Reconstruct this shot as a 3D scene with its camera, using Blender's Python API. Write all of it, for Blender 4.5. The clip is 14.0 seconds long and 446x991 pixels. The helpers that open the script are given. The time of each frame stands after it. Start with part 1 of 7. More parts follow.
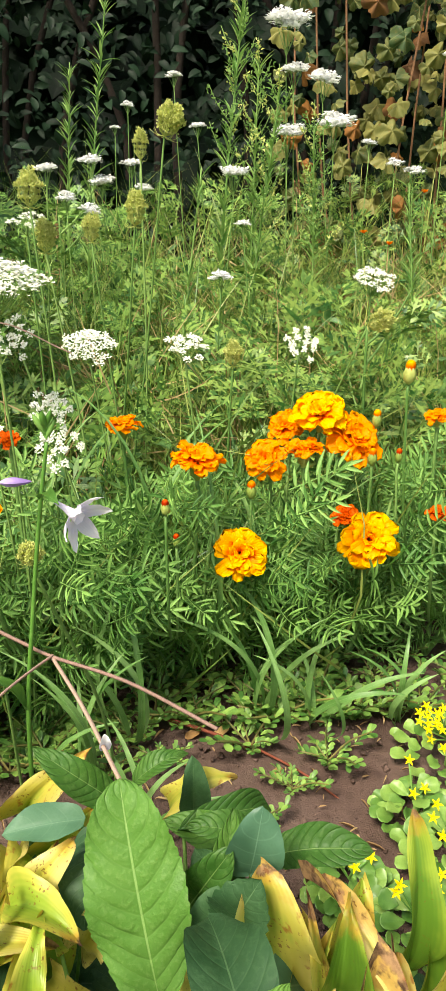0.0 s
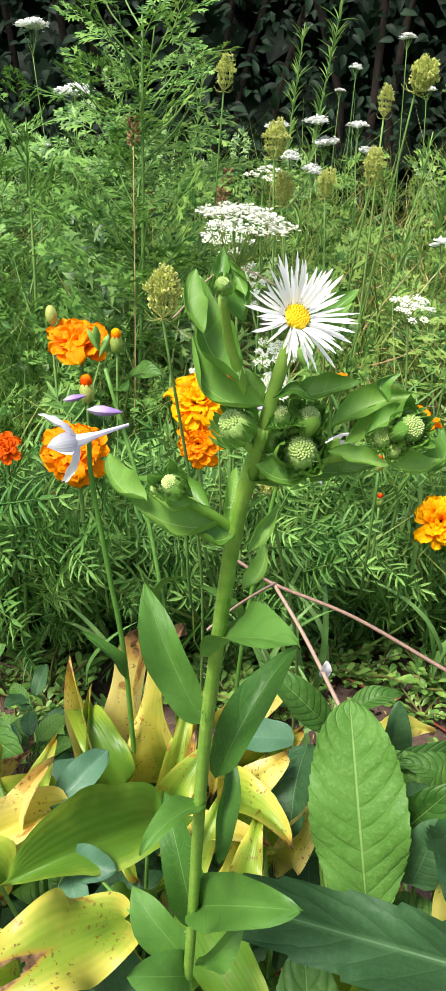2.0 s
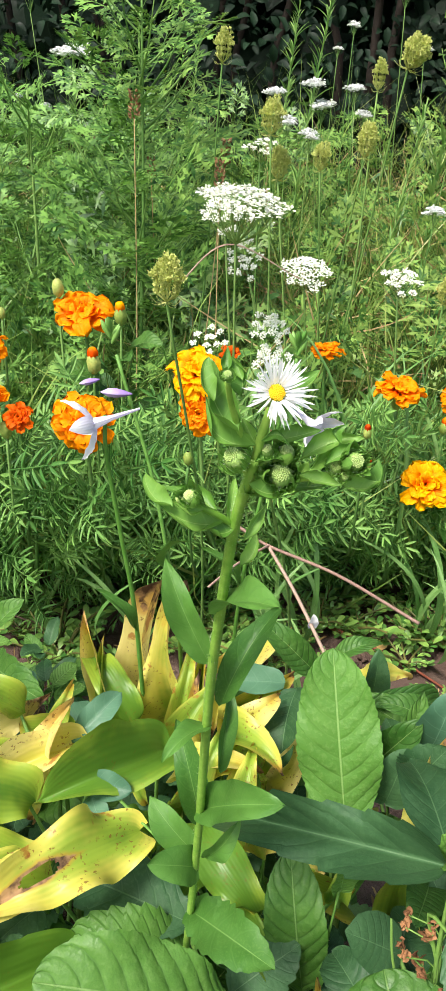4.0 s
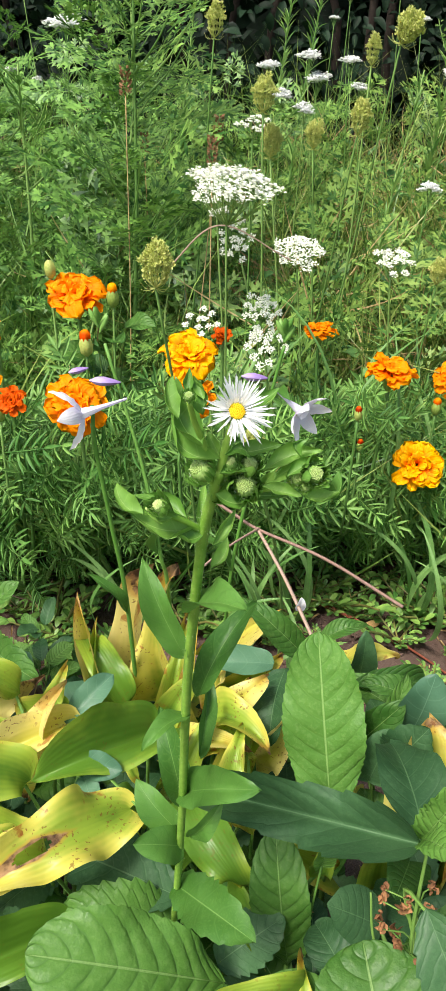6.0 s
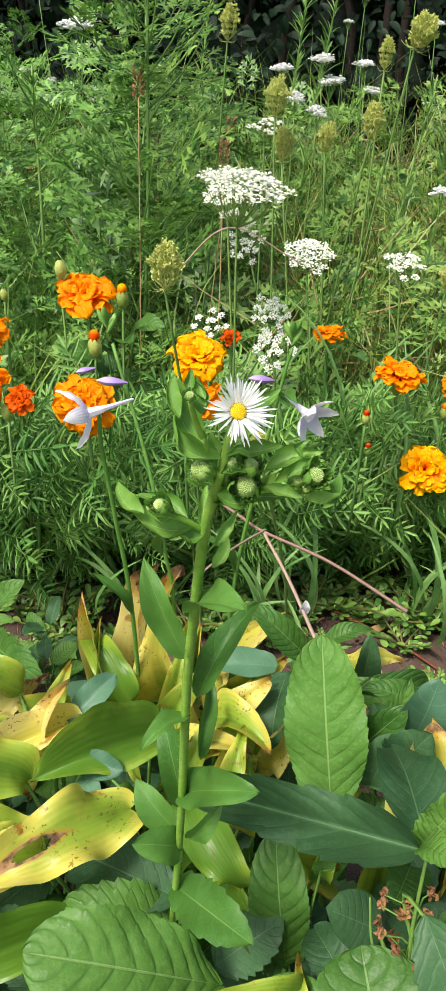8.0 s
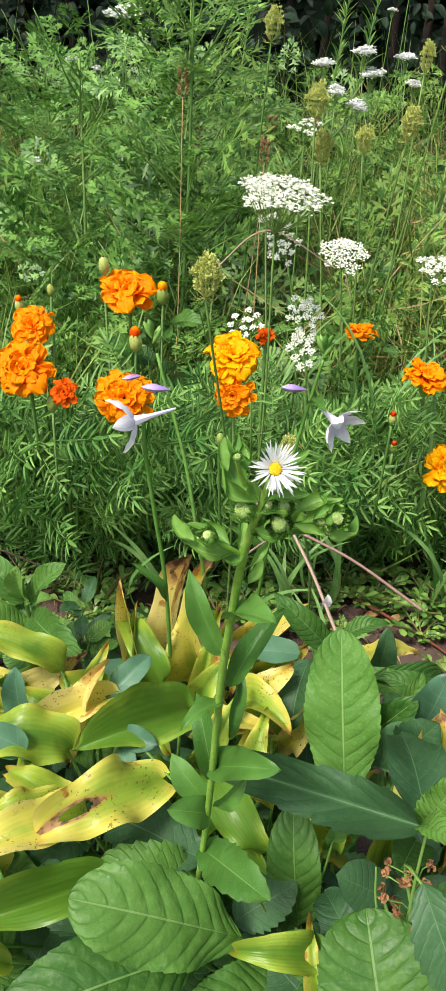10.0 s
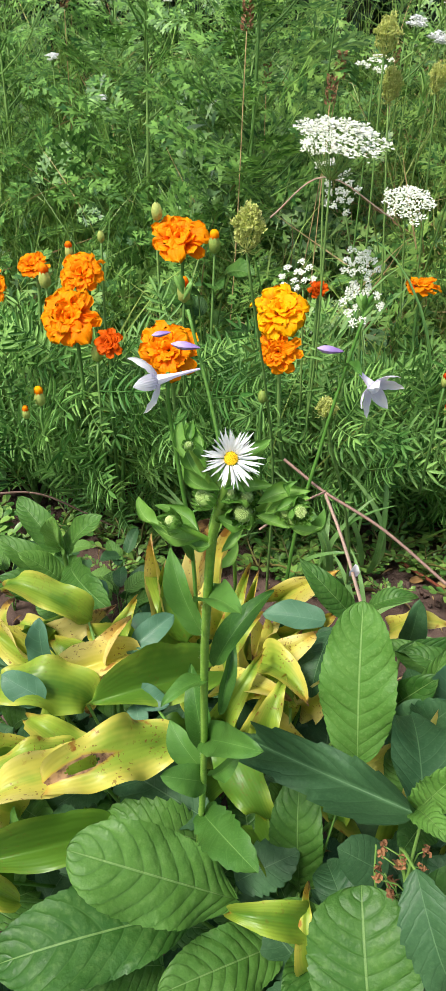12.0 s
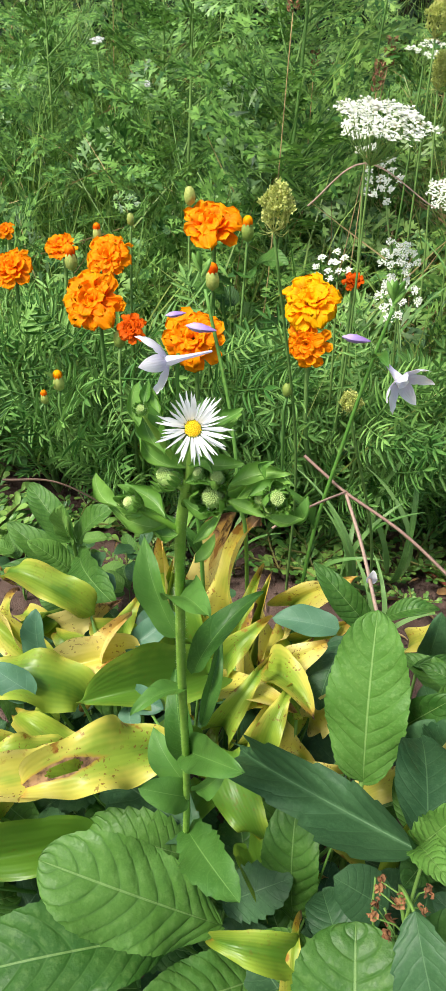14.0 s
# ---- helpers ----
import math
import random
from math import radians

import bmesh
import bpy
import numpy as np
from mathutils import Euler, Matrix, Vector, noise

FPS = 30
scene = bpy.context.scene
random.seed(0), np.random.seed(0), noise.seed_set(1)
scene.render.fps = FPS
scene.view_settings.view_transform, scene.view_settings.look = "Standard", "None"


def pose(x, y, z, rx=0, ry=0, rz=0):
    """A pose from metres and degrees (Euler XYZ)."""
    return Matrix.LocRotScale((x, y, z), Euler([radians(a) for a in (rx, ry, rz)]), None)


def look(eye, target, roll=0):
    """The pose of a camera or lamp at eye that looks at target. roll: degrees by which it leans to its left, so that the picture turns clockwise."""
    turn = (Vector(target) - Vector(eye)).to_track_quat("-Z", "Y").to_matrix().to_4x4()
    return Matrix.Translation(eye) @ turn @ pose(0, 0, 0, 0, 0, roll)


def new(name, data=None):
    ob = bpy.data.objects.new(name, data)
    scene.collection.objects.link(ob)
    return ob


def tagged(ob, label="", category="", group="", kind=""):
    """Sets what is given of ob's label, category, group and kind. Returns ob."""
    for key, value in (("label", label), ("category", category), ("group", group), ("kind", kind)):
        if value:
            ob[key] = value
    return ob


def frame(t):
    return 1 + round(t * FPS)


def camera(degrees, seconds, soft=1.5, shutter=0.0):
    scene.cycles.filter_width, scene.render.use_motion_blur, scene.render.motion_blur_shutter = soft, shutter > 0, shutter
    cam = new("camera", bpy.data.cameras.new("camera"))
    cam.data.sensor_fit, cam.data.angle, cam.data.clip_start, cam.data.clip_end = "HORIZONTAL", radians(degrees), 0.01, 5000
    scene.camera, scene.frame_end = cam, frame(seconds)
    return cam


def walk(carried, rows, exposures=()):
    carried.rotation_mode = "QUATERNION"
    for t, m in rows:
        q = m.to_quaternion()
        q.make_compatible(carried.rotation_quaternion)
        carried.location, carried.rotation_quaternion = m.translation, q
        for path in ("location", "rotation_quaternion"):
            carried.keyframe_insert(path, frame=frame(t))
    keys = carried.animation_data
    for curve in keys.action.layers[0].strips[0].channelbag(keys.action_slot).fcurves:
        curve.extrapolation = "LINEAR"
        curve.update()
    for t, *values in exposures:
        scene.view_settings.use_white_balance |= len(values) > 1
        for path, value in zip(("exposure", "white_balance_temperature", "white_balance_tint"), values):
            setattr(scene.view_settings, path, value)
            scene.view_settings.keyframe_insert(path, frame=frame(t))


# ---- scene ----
cam = camera(32.45, 14.0, soft=1.2)
METRES, EYE, TILT, LEAN, TURN = 0.32, 0.55, -20.0, 0.0, 0.0
ROWS = [
    (0, 0.00000, -0.00000, 0.00000, 0.000, 0.000, 0.000),
    (0.5, -0.04266, -0.02266, -0.00935, 3.264, 0.563, -2.398),
    (1, -0.09306, -0.03065, -0.03602, 7.781, -1.624, -4.159),
    (1.5, -0.15474, -0.05296, -0.07350, 11.781, -2.728, -6.565),
    (2, -0.15893, -0.05453, -0.08379, 11.367, -2.371, -6.840),
    (2.5, -0.14734, -0.07831, -0.07292, 10.885, -1.257, -6.413),
    (3, -0.13795, -0.11888, -0.07149, 10.371, -0.275, -6.341),
    (3.2, -0.14957, -0.15347, -0.07109, 10.769, -1.460, -7.147),
    (5.3, -0.11323, -0.23421, -0.00887, 11.272, -7.599, -6.749),
    (5.5, -0.11379, -0.22879, -0.00894, 11.128, -7.587, -6.624),
    (6, -0.11414, -0.22518, -0.00914, 11.144, -7.858, -6.635),
    (6.5, -0.11386, -0.22611, -0.00916, 11.330, -7.742, -6.790),
    (7, -0.11501, -0.22000, -0.00931, 11.699, -7.792, -7.056),
    (7.2, -0.11577, -0.21525, -0.00947, 11.940, -8.175, -7.535),
    (9.3, -0.06511, -0.30894, 0.01190, 12.636, -6.926, -6.361),
    (9.5, -0.05820, -0.33039, 0.03350, 14.183, -8.195, -6.677),
    (10, -0.10355, -0.33800, 0.05404, 14.168, -9.870, -8.838),
    (10.5, -0.13792, -0.33866, 0.06178, 14.356, -10.085, -10.456),
    (11, -0.14517, -0.36321, 0.09309, 15.063, -10.440, -10.630),
    (11.5, -0.07970, -0.32471, 0.09908, 16.793, -12.969, -11.130),
    (12, -0.03444, -0.27735, 0.09413, 19.863, -14.790, -10.264),
    (12.5, -0.02028, -0.25853, 0.08659, 20.423, -14.806, -10.882),
    (13, -0.01228, -0.24183, 0.09499, 20.245, -14.751, -11.004),
    (13.5, -0.00787, -0.21165, 0.08935, 20.535, -15.520, -11.500),
    (14, -0.01458, -0.17292, 0.06581, 23.227, -15.369, -12.309),
]
EXPOSURES = ((0.0, 0.50, 7250, 10), (0.6, 0.58, 7250, 10), (1.0, 0.64, 7250, 10), (1.5, 0.40, 6750, 10), (3.0, 0.50, 6550, 10), (5.5, 0.42, 6650, 10), (7.0, 0.24, 6650, 10), (9.5, 0.26, 6700, 10), (11.0, 0.20, 6400, 10), (12.0, 0.20, 6450, 10), (13.0, 0.22, 6400, 10), (14.0, 0.28, 6500, 10))
walk(cam, [(t, pose(0, 0, EYE, TILT, LEAN, TURN) @ pose(METRES * x, METRES * y, METRES * z, 90 + pitch, roll, yaw)) for t, x, y, z, yaw, pitch, roll in ROWS], EXPOSURES)

# ---- world and sun ----
world = bpy.data.worlds.new("sky")
scene.world = world
world.use_nodes = True
wn = world.node_tree.nodes
sky = wn.new("ShaderNodeTexSky")
sky.sky_type = "NISHITA"
sky.sun_disc = False
SUN_UP, SUN_ROT = radians(54), radians(208)
sky.sun_elevation, sky.sun_rotation = SUN_UP, SUN_ROT
sky.air_density, sky.dust_density = 1.0, 3.0
wn["Background"].inputs["Strength"].default_value = 0.15
world.node_tree.links.new(sky.outputs[0], wn["Background"].inputs["Color"])
sun = new("sun", bpy.data.lights.new("sun", "SUN"))
sun.data.energy, sun.data.angle, sun.data.color = 4.2, radians(16), (1.0, 0.96, 0.90)
sun_dir = Vector((math.sin(SUN_ROT) * math.cos(SUN_UP), math.cos(SUN_ROT) * math.cos(SUN_UP), math.sin(SUN_UP)))
sun.matrix_basis = look(sun_dir * 10, (0, 0, 0))

# ---- materials ----
def srgb(r, g, b):
    return tuple(((c / 255) / 12.92 if c < 10 else ((c / 255 + 0.055) / 1.055) ** 2.4) for c in (r, g, b)) + (1.0,)


class Nodes:
    """A short way to write node trees."""

    def __init__(self, name):
        self.mat = bpy.data.materials.new(name)
        self.mat.use_nodes = True
        self.tree = self.mat.node_tree
        self.bsdf = self.tree.nodes["Principled BSDF"]
        self.out = self.tree.nodes["Material Output"]

    def put(self, socket, value):
        if isinstance(value, bpy.types.NodeSocket):
            self.tree.links.new(value, socket)
        elif value is not None:
            socket.default_value = value

    def math(self, op, a, b=None, c=None):
        n = self.tree.nodes.new("ShaderNodeMath")
        n.operation = op
        for k, v in enumerate((a, b, c)):
            self.put(n.inputs[k], v)
        return n.outputs[0]

    def mix(self, f, a, b):
        n = self.tree.nodes.new("ShaderNodeMix")
        n.data_type = "RGBA"
        self.put(n.inputs[0], f), self.put(n.inputs[6], a), self.put(n.inputs[7], b)
        return n.outputs[2]

    def ramp(self, f, lo, hi, a=0.0, b=1.0):
        n = self.tree.nodes.new("ShaderNodeMapRange")
        n.interpolation_type = "SMOOTHSTEP"
        for k, v in enumerate((f, lo, hi, a, b)):
            self.put(n.inputs[k], v)
        return n.outputs[0]

    def noise(self, scale, detail=3.0, vector=None, rough=0.55):
        n = self.tree.nodes.new("ShaderNodeTexNoise")
        n.inputs["Scale"].default_value, n.inputs["Detail"].default_value, n.inputs["Roughness"].default_value = scale, detail, rough
        self.put(n.inputs["Vector"], vector if vector is not None else self.position())
        return n.outputs[0]

    def position(self):
        return self.tree.nodes.new("ShaderNodeNewGeometry").outputs["Position"]

    def random(self, island):
        if island:
            return self.tree.nodes.new("ShaderNodeNewGeometry").outputs["Random Per Island"]
        return self.tree.nodes.new("ShaderNodeObjectInfo").outputs["Random"]

    def uv(self):
        n = self.tree.nodes.new("ShaderNodeSeparateXYZ")
        self.put(n.inputs[0], self.tree.nodes.new("ShaderNodeTexCoord").outputs["UV"])
        return n.outputs[0], n.outputs[1]

    def bump(self, height, strength, distance):
        n = self.tree.nodes.new("ShaderNodeBump")
        n.inputs["Strength"].default_value, n.inputs["Distance"].default_value = strength, distance
        self.put(n.inputs["Height"], height)
        return n.outputs[0]

    def finish(self, color, rough=0.5, normal=None, thin=0.0, thin_color=None, gloss=0.5):
        b = self.bsdf
        self.put(b.inputs["Base Color"], color), self.put(b.inputs["Roughness"], rough), self.put(b.inputs["Specular IOR Level"], gloss)
        if normal is not None:
            self.put(b.inputs["Normal"], normal)
        if thin:
            t = self.tree.nodes.new("ShaderNodeBsdfTranslucent")
            self.put(t.inputs["Color"], thin_color if thin_color is not None else color)
            m = self.tree.nodes.new("ShaderNodeMixShader")
            self.put(m.inputs[0], thin), self.put(m.inputs[1], b.outputs[0]), self.put(m.inputs[2], t.outputs[0])
            self.put(self.out.inputs[0], m.outputs[0])
        return self.mat


def leaf_mat(name, c1, c2, vein=None, veins="net", count=9, island=False, rough=0.5, thin=0.28, dry=None, gloss=0.45, relief=0.6, patch=None, depth=0.0012, lateral=0.6, pucker=0.0, crease_shade=0.0):
    """A leaf: two greens that vary from leaf to leaf and over each leaf, veins, dry flecks, and shade and highlights
    painted on its puckers and creases.
    """
    n = Nodes(name)
    u, v = n.uv()
    mid = n.math("ABSOLUTE", n.math("SUBTRACT", u, 0.5))
    blotch = n.noise(70.0, 3.0)
    grain = n.noise(900.0, 2.0)
    f = n.math("ADD", n.math("MULTIPLY", n.random(island), 0.7), n.math("MULTIPLY", n.math("SUBTRACT", blotch, 0.3), 0.8))
    color = n.mix(n.ramp(f, 0.0, 1.0), c1, c2)
    if patch:
        place = n.tree.nodes.new("ShaderNodeSeparateXYZ")
        n.put(place.inputs[0], n.position())
        sere = n.math("ADD", n.math("MULTIPLY", place.outputs[0], 0.8), n.math("MULTIPLY", n.noise(3.5, 3.0), 1.3))
        sere = n.math("MULTIPLY", n.ramp(sere, 0.05, 0.95), n.ramp(n.random(island), 0.15, 0.75))
        color = n.mix(n.math("MULTIPLY", sere, 0.42), color, patch)
    rib = n.ramp(mid, 0.006, 0.016, 1.0, 0.0)
    if veins == "net":
        wide = n.math("MULTIPLY", mid, 2.0)
        along = n.math("SUBTRACT", n.math("SUBTRACT", v, n.math("MULTIPLY", wide, 0.10)), n.math("MULTIPLY", n.math("MULTIPLY", wide, wide), 0.12))
        wave = n.math("ABSOLUTE", n.math("SINE", n.math("MULTIPLY", along, count * 3.1416)))
        line = n.math("MULTIPLY", n.ramp(wave, 0.05, 0.22, 1.0, 0.0), n.ramp(mid, 0.36, 0.48, lateral, 0.0))
        height = n.math("ADD", n.math("MULTIPLY", wave, 0.3), n.math("MULTIPLY", rib, 0.35))
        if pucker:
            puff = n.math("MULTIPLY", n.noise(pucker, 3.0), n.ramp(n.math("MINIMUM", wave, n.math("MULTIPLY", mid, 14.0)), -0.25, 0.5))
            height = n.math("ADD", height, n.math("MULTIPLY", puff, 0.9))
            # painted relief: shade colour in the furrows, highlight colour on the puffed skin
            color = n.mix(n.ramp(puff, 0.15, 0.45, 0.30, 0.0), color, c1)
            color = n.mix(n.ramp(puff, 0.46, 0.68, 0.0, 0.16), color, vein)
    else:
        wave = line = n.math("MULTIPLY", rib, 0.6)
        height = n.math("MULTIPLY", rib, -0.6)
    if vein:
        color = n.mix(n.math("MULTIPLY", n.math("MAXIMUM", rib, n.math("MULTIPLY", line, 0.6)), 0.6), color, vein)
        if crease_shade:
            # shade of the sunken side veins, mixed in as the darker green
            color = n.mix(n.math("MULTIPLY", n.math("MULTIPLY", n.ramp(wave, 0.0, 0.30, 1.0, 0.0), n.ramp(mid, 0.02, 0.04)), n.ramp(mid, 0.34, 0.46, crease_shade, 0.0)), color, c1)
    if dry:
        fleck = n.noise(160.0, 4.0)
        color = n.mix(n.math("MULTIPLY", n.ramp(fleck, 0.62, 0.7), 0.7), color, dry)
    color = n.mix(n.math("MULTIPLY", n.ramp(grain, 0.3, 0.8), 0.22), color, c1)
    normal = n.bump(n.math("ADD", height, n.math("MULTIPLY", grain, 0.12)), relief, depth)
    return n.finish(color, n.ramp(blotch, 0.3, 0.75, rough - 0.08, rough + 0.14), normal, thin, None, gloss)


def hosta_mat(name, bias, burn, rotten=False):
    """Hosta leaf going from green to yellow, with parallel veins and brown, dead tips and flecks."""
    n = Nodes(name)
    u, v = n.uv()
    mid = n.math("ABSOLUTE", n.math("SUBTRACT", u, 0.5))
    rnd = n.random(False)
    cloud, fleck = n.noise(34.0, 3.0), n.noise(420.0, 2.0)
    edge = n.math("ADD", n.math("MULTIPLY", mid, 1.0), n.math("MULTIPLY", v, 0.30))
    f = n.math("ADD", n.math("ADD", n.math("MULTIPLY", cloud, 1.1), n.math("MULTIPLY", rnd, 0.65)), n.math("ADD", edge, bias - 1.2))
    streak = n.math("SINE", n.math("MULTIPLY", mid, 75.0))
    f = n.math("ADD", f, n.math("MULTIPLY", streak, 0.028))
    color = n.mix(n.ramp(f, -0.15, 0.35), srgb(92, 134, 42), srgb(150, 176, 60))
    color = n.mix(n.ramp(f, 0.32, 0.72), color, srgb(210, 202, 88))
    color = n.mix(n.ramp(f, 0.72, 1.25), color, srgb(232, 216, 132))
    rust = n.math("ADD", n.math("MULTIPLY", v, 1.0), n.math("MULTIPLY", n.math("SUBTRACT", n.noise(60.0, 4.0), 0.5), 0.6))
    rust = n.math("ADD", rust, n.math("MULTIPLY", n.math("SUBTRACT", rnd, 0.5), 0.14))
    dead = n.ramp(rust, 1.05 - burn, 1.10 - burn)
    halo = n.ramp(rust, 0.92 - burn, 1.05 - burn)
    if rotten:
        past = n.math("SUBTRACT", v, 0.64)
        reach = n.math("MAXIMUM", n.math("MULTIPLY", past, 0.30), n.math("MULTIPLY", past, -1.6))
        rot = n.math("ADD", n.math("MULTIPLY", n.math("ABSOLUTE", n.math("SUBTRACT", u, 0.53)), 2.0), reach)
        rot = n.math("ADD", rot, n.math("MULTIPLY", n.math("SUBTRACT", n.noise(160.0, 4.0), 0.5), 0.16))
        dead = n.math("MAXIMUM", dead, n.ramp(rot, 0.28, 0.33, 1.0, 0.0))
        halo = n.math("MAXIMUM", halo, n.ramp(rot, 0.30, 0.44, 1.0, 0.0))
    color = n.mix(n.math("MULTIPLY", halo, 0.55), color, srgb(204, 140, 56))
    color = n.mix(dead, color, n.mix(n.ramp(n.noise(130.0, 4.0), 0.38, 0.62), srgb(86, 62, 44), srgb(176, 138, 96)))
    spots = n.math("MULTIPLY", n.ramp(fleck, 0.60, 0.66), n.ramp(n.noise(45.0, 2.0), 0.46, 0.56))
    color = n.mix(n.math("MULTIPLY", spots, 0.25 if bias < 0.2 else 0.75), color, srgb(128, 78, 36))
    blot = n.math("MULTIPLY", n.ramp(n.math("ADD", n.noise(75.0, 4.0), n.math("MULTIPLY", mid, 0.16)), 0.66, 0.74), 0.0 if bias < 0.2 else 0.75)
    color = n.mix(blot, color, srgb(168, 96, 40))
    normal = n.bump(n.math("ADD", streak, n.math("MULTIPLY", dead, n.math("MULTIPLY", fleck, 4.0))), 0.20, 0.0002)
    return n.finish(color, n.ramp(dead, 0.0, 1.0, 0.40, 0.85), normal, 0.32, None, 0.45)


def petal_mat(name, base, tip, edge=None, thin=0.3, rough=0.55, lo=0.15, hi=0.8, depth=0.0003):
    n = Nodes(name)
    u, v = n.uv()
    f = n.math("ADD", v, n.math("MULTIPLY", n.math("SUBTRACT", n.noise(140.0, 3.0), 0.5), 0.5))
    f = n.math("ADD", f, n.math("MULTIPLY", n.math("SUBTRACT", n.random(False), 0.5), 0.35))
    color = n.mix(n.ramp(f, lo, hi), base, tip)
    line = n.math("SINE", n.math("MULTIPLY", u, 40.0))
    if edge:
        color = n.mix(n.math("MULTIPLY", n.ramp(v, 0.85, 1.0), 0.8), color, edge)
    return n.finish(color, rough, n.bump(line, 0.35, depth), thin, None, 0.12)


def plain_mat(name, c1, c2, scale=120.0, rough=0.6, bump=0.3, distance=0.00025, thin=0.0, island=False, gloss=0.4):
    n = Nodes(name)
    f = n.math("ADD", n.math("MULTIPLY", n.noise(scale, 4.0), 0.8), n.math("MULTIPLY", n.math("SUBTRACT", n.random(island), 0.4), 0.55))
    grain = n.noise(scale * 8, 2.0)
    color = n.mix(n.ramp(f, 0.15, 0.8), c1, c2)
    color = n.mix(n.math("MULTIPLY", grain, 0.25), color, c1)
    return n.finish(color, rough, n.bump(grain, bump, distance), thin, None, gloss)


def soil_mat():
    n = Nodes("soil")
    big, mid, fine = n.noise(5.0, 4.0), n.noise(60.0, 5.0), n.noise(700.0, 3.0)
    color = n.mix(n.ramp(big, 0.3, 0.7), srgb(84, 66, 58), srgb(116, 96, 86))
    color = n.mix(n.math("MULTIPLY", n.ramp(mid, 0.45, 0.75), 0.6), color, srgb(66, 50, 44))
    color = n.mix(n.math("MULTIPLY", n.ramp(fine, 0.6, 0.75), 0.5), color, srgb(150, 130, 116))
    spot = n.tree.nodes.new("ShaderNodeSeparateXYZ")
    n.put(spot.inputs[0], n.position())
    away = n.math("MAXIMUM", n.math("ABSOLUTE", n.math("ADD", spot.outputs[0], 0.2)), n.math("ABSOLUTE", n.math("SUBTRACT", spot.outputs[1], 0.35)))
    away = n.ramp(n.math("ADD", away, n.math("MULTIPLY", n.math("SUBTRACT", n.noise(6.0, 5.0), 0.5), 0.7)), 0.75, 1.05)
    turf = n.mix(n.ramp(n.noise(25.0, 5.0), 0.35, 0.65), srgb(58, 92, 38), srgb(104, 128, 62))
    color = n.mix(n.math("MULTIPLY", away, n.ramp(n.noise(40.0, 4.0), 0.25, 0.5, 0.4, 1.0)), color, turf)
    h = n.math("ADD", n.math("MULTIPLY", mid, 1.0), n.math("MULTIPLY", fine, 0.35))
    return n.finish(color, 0.9, n.bump(h, 0.9, 0.006), 0.0, None, 0.2)


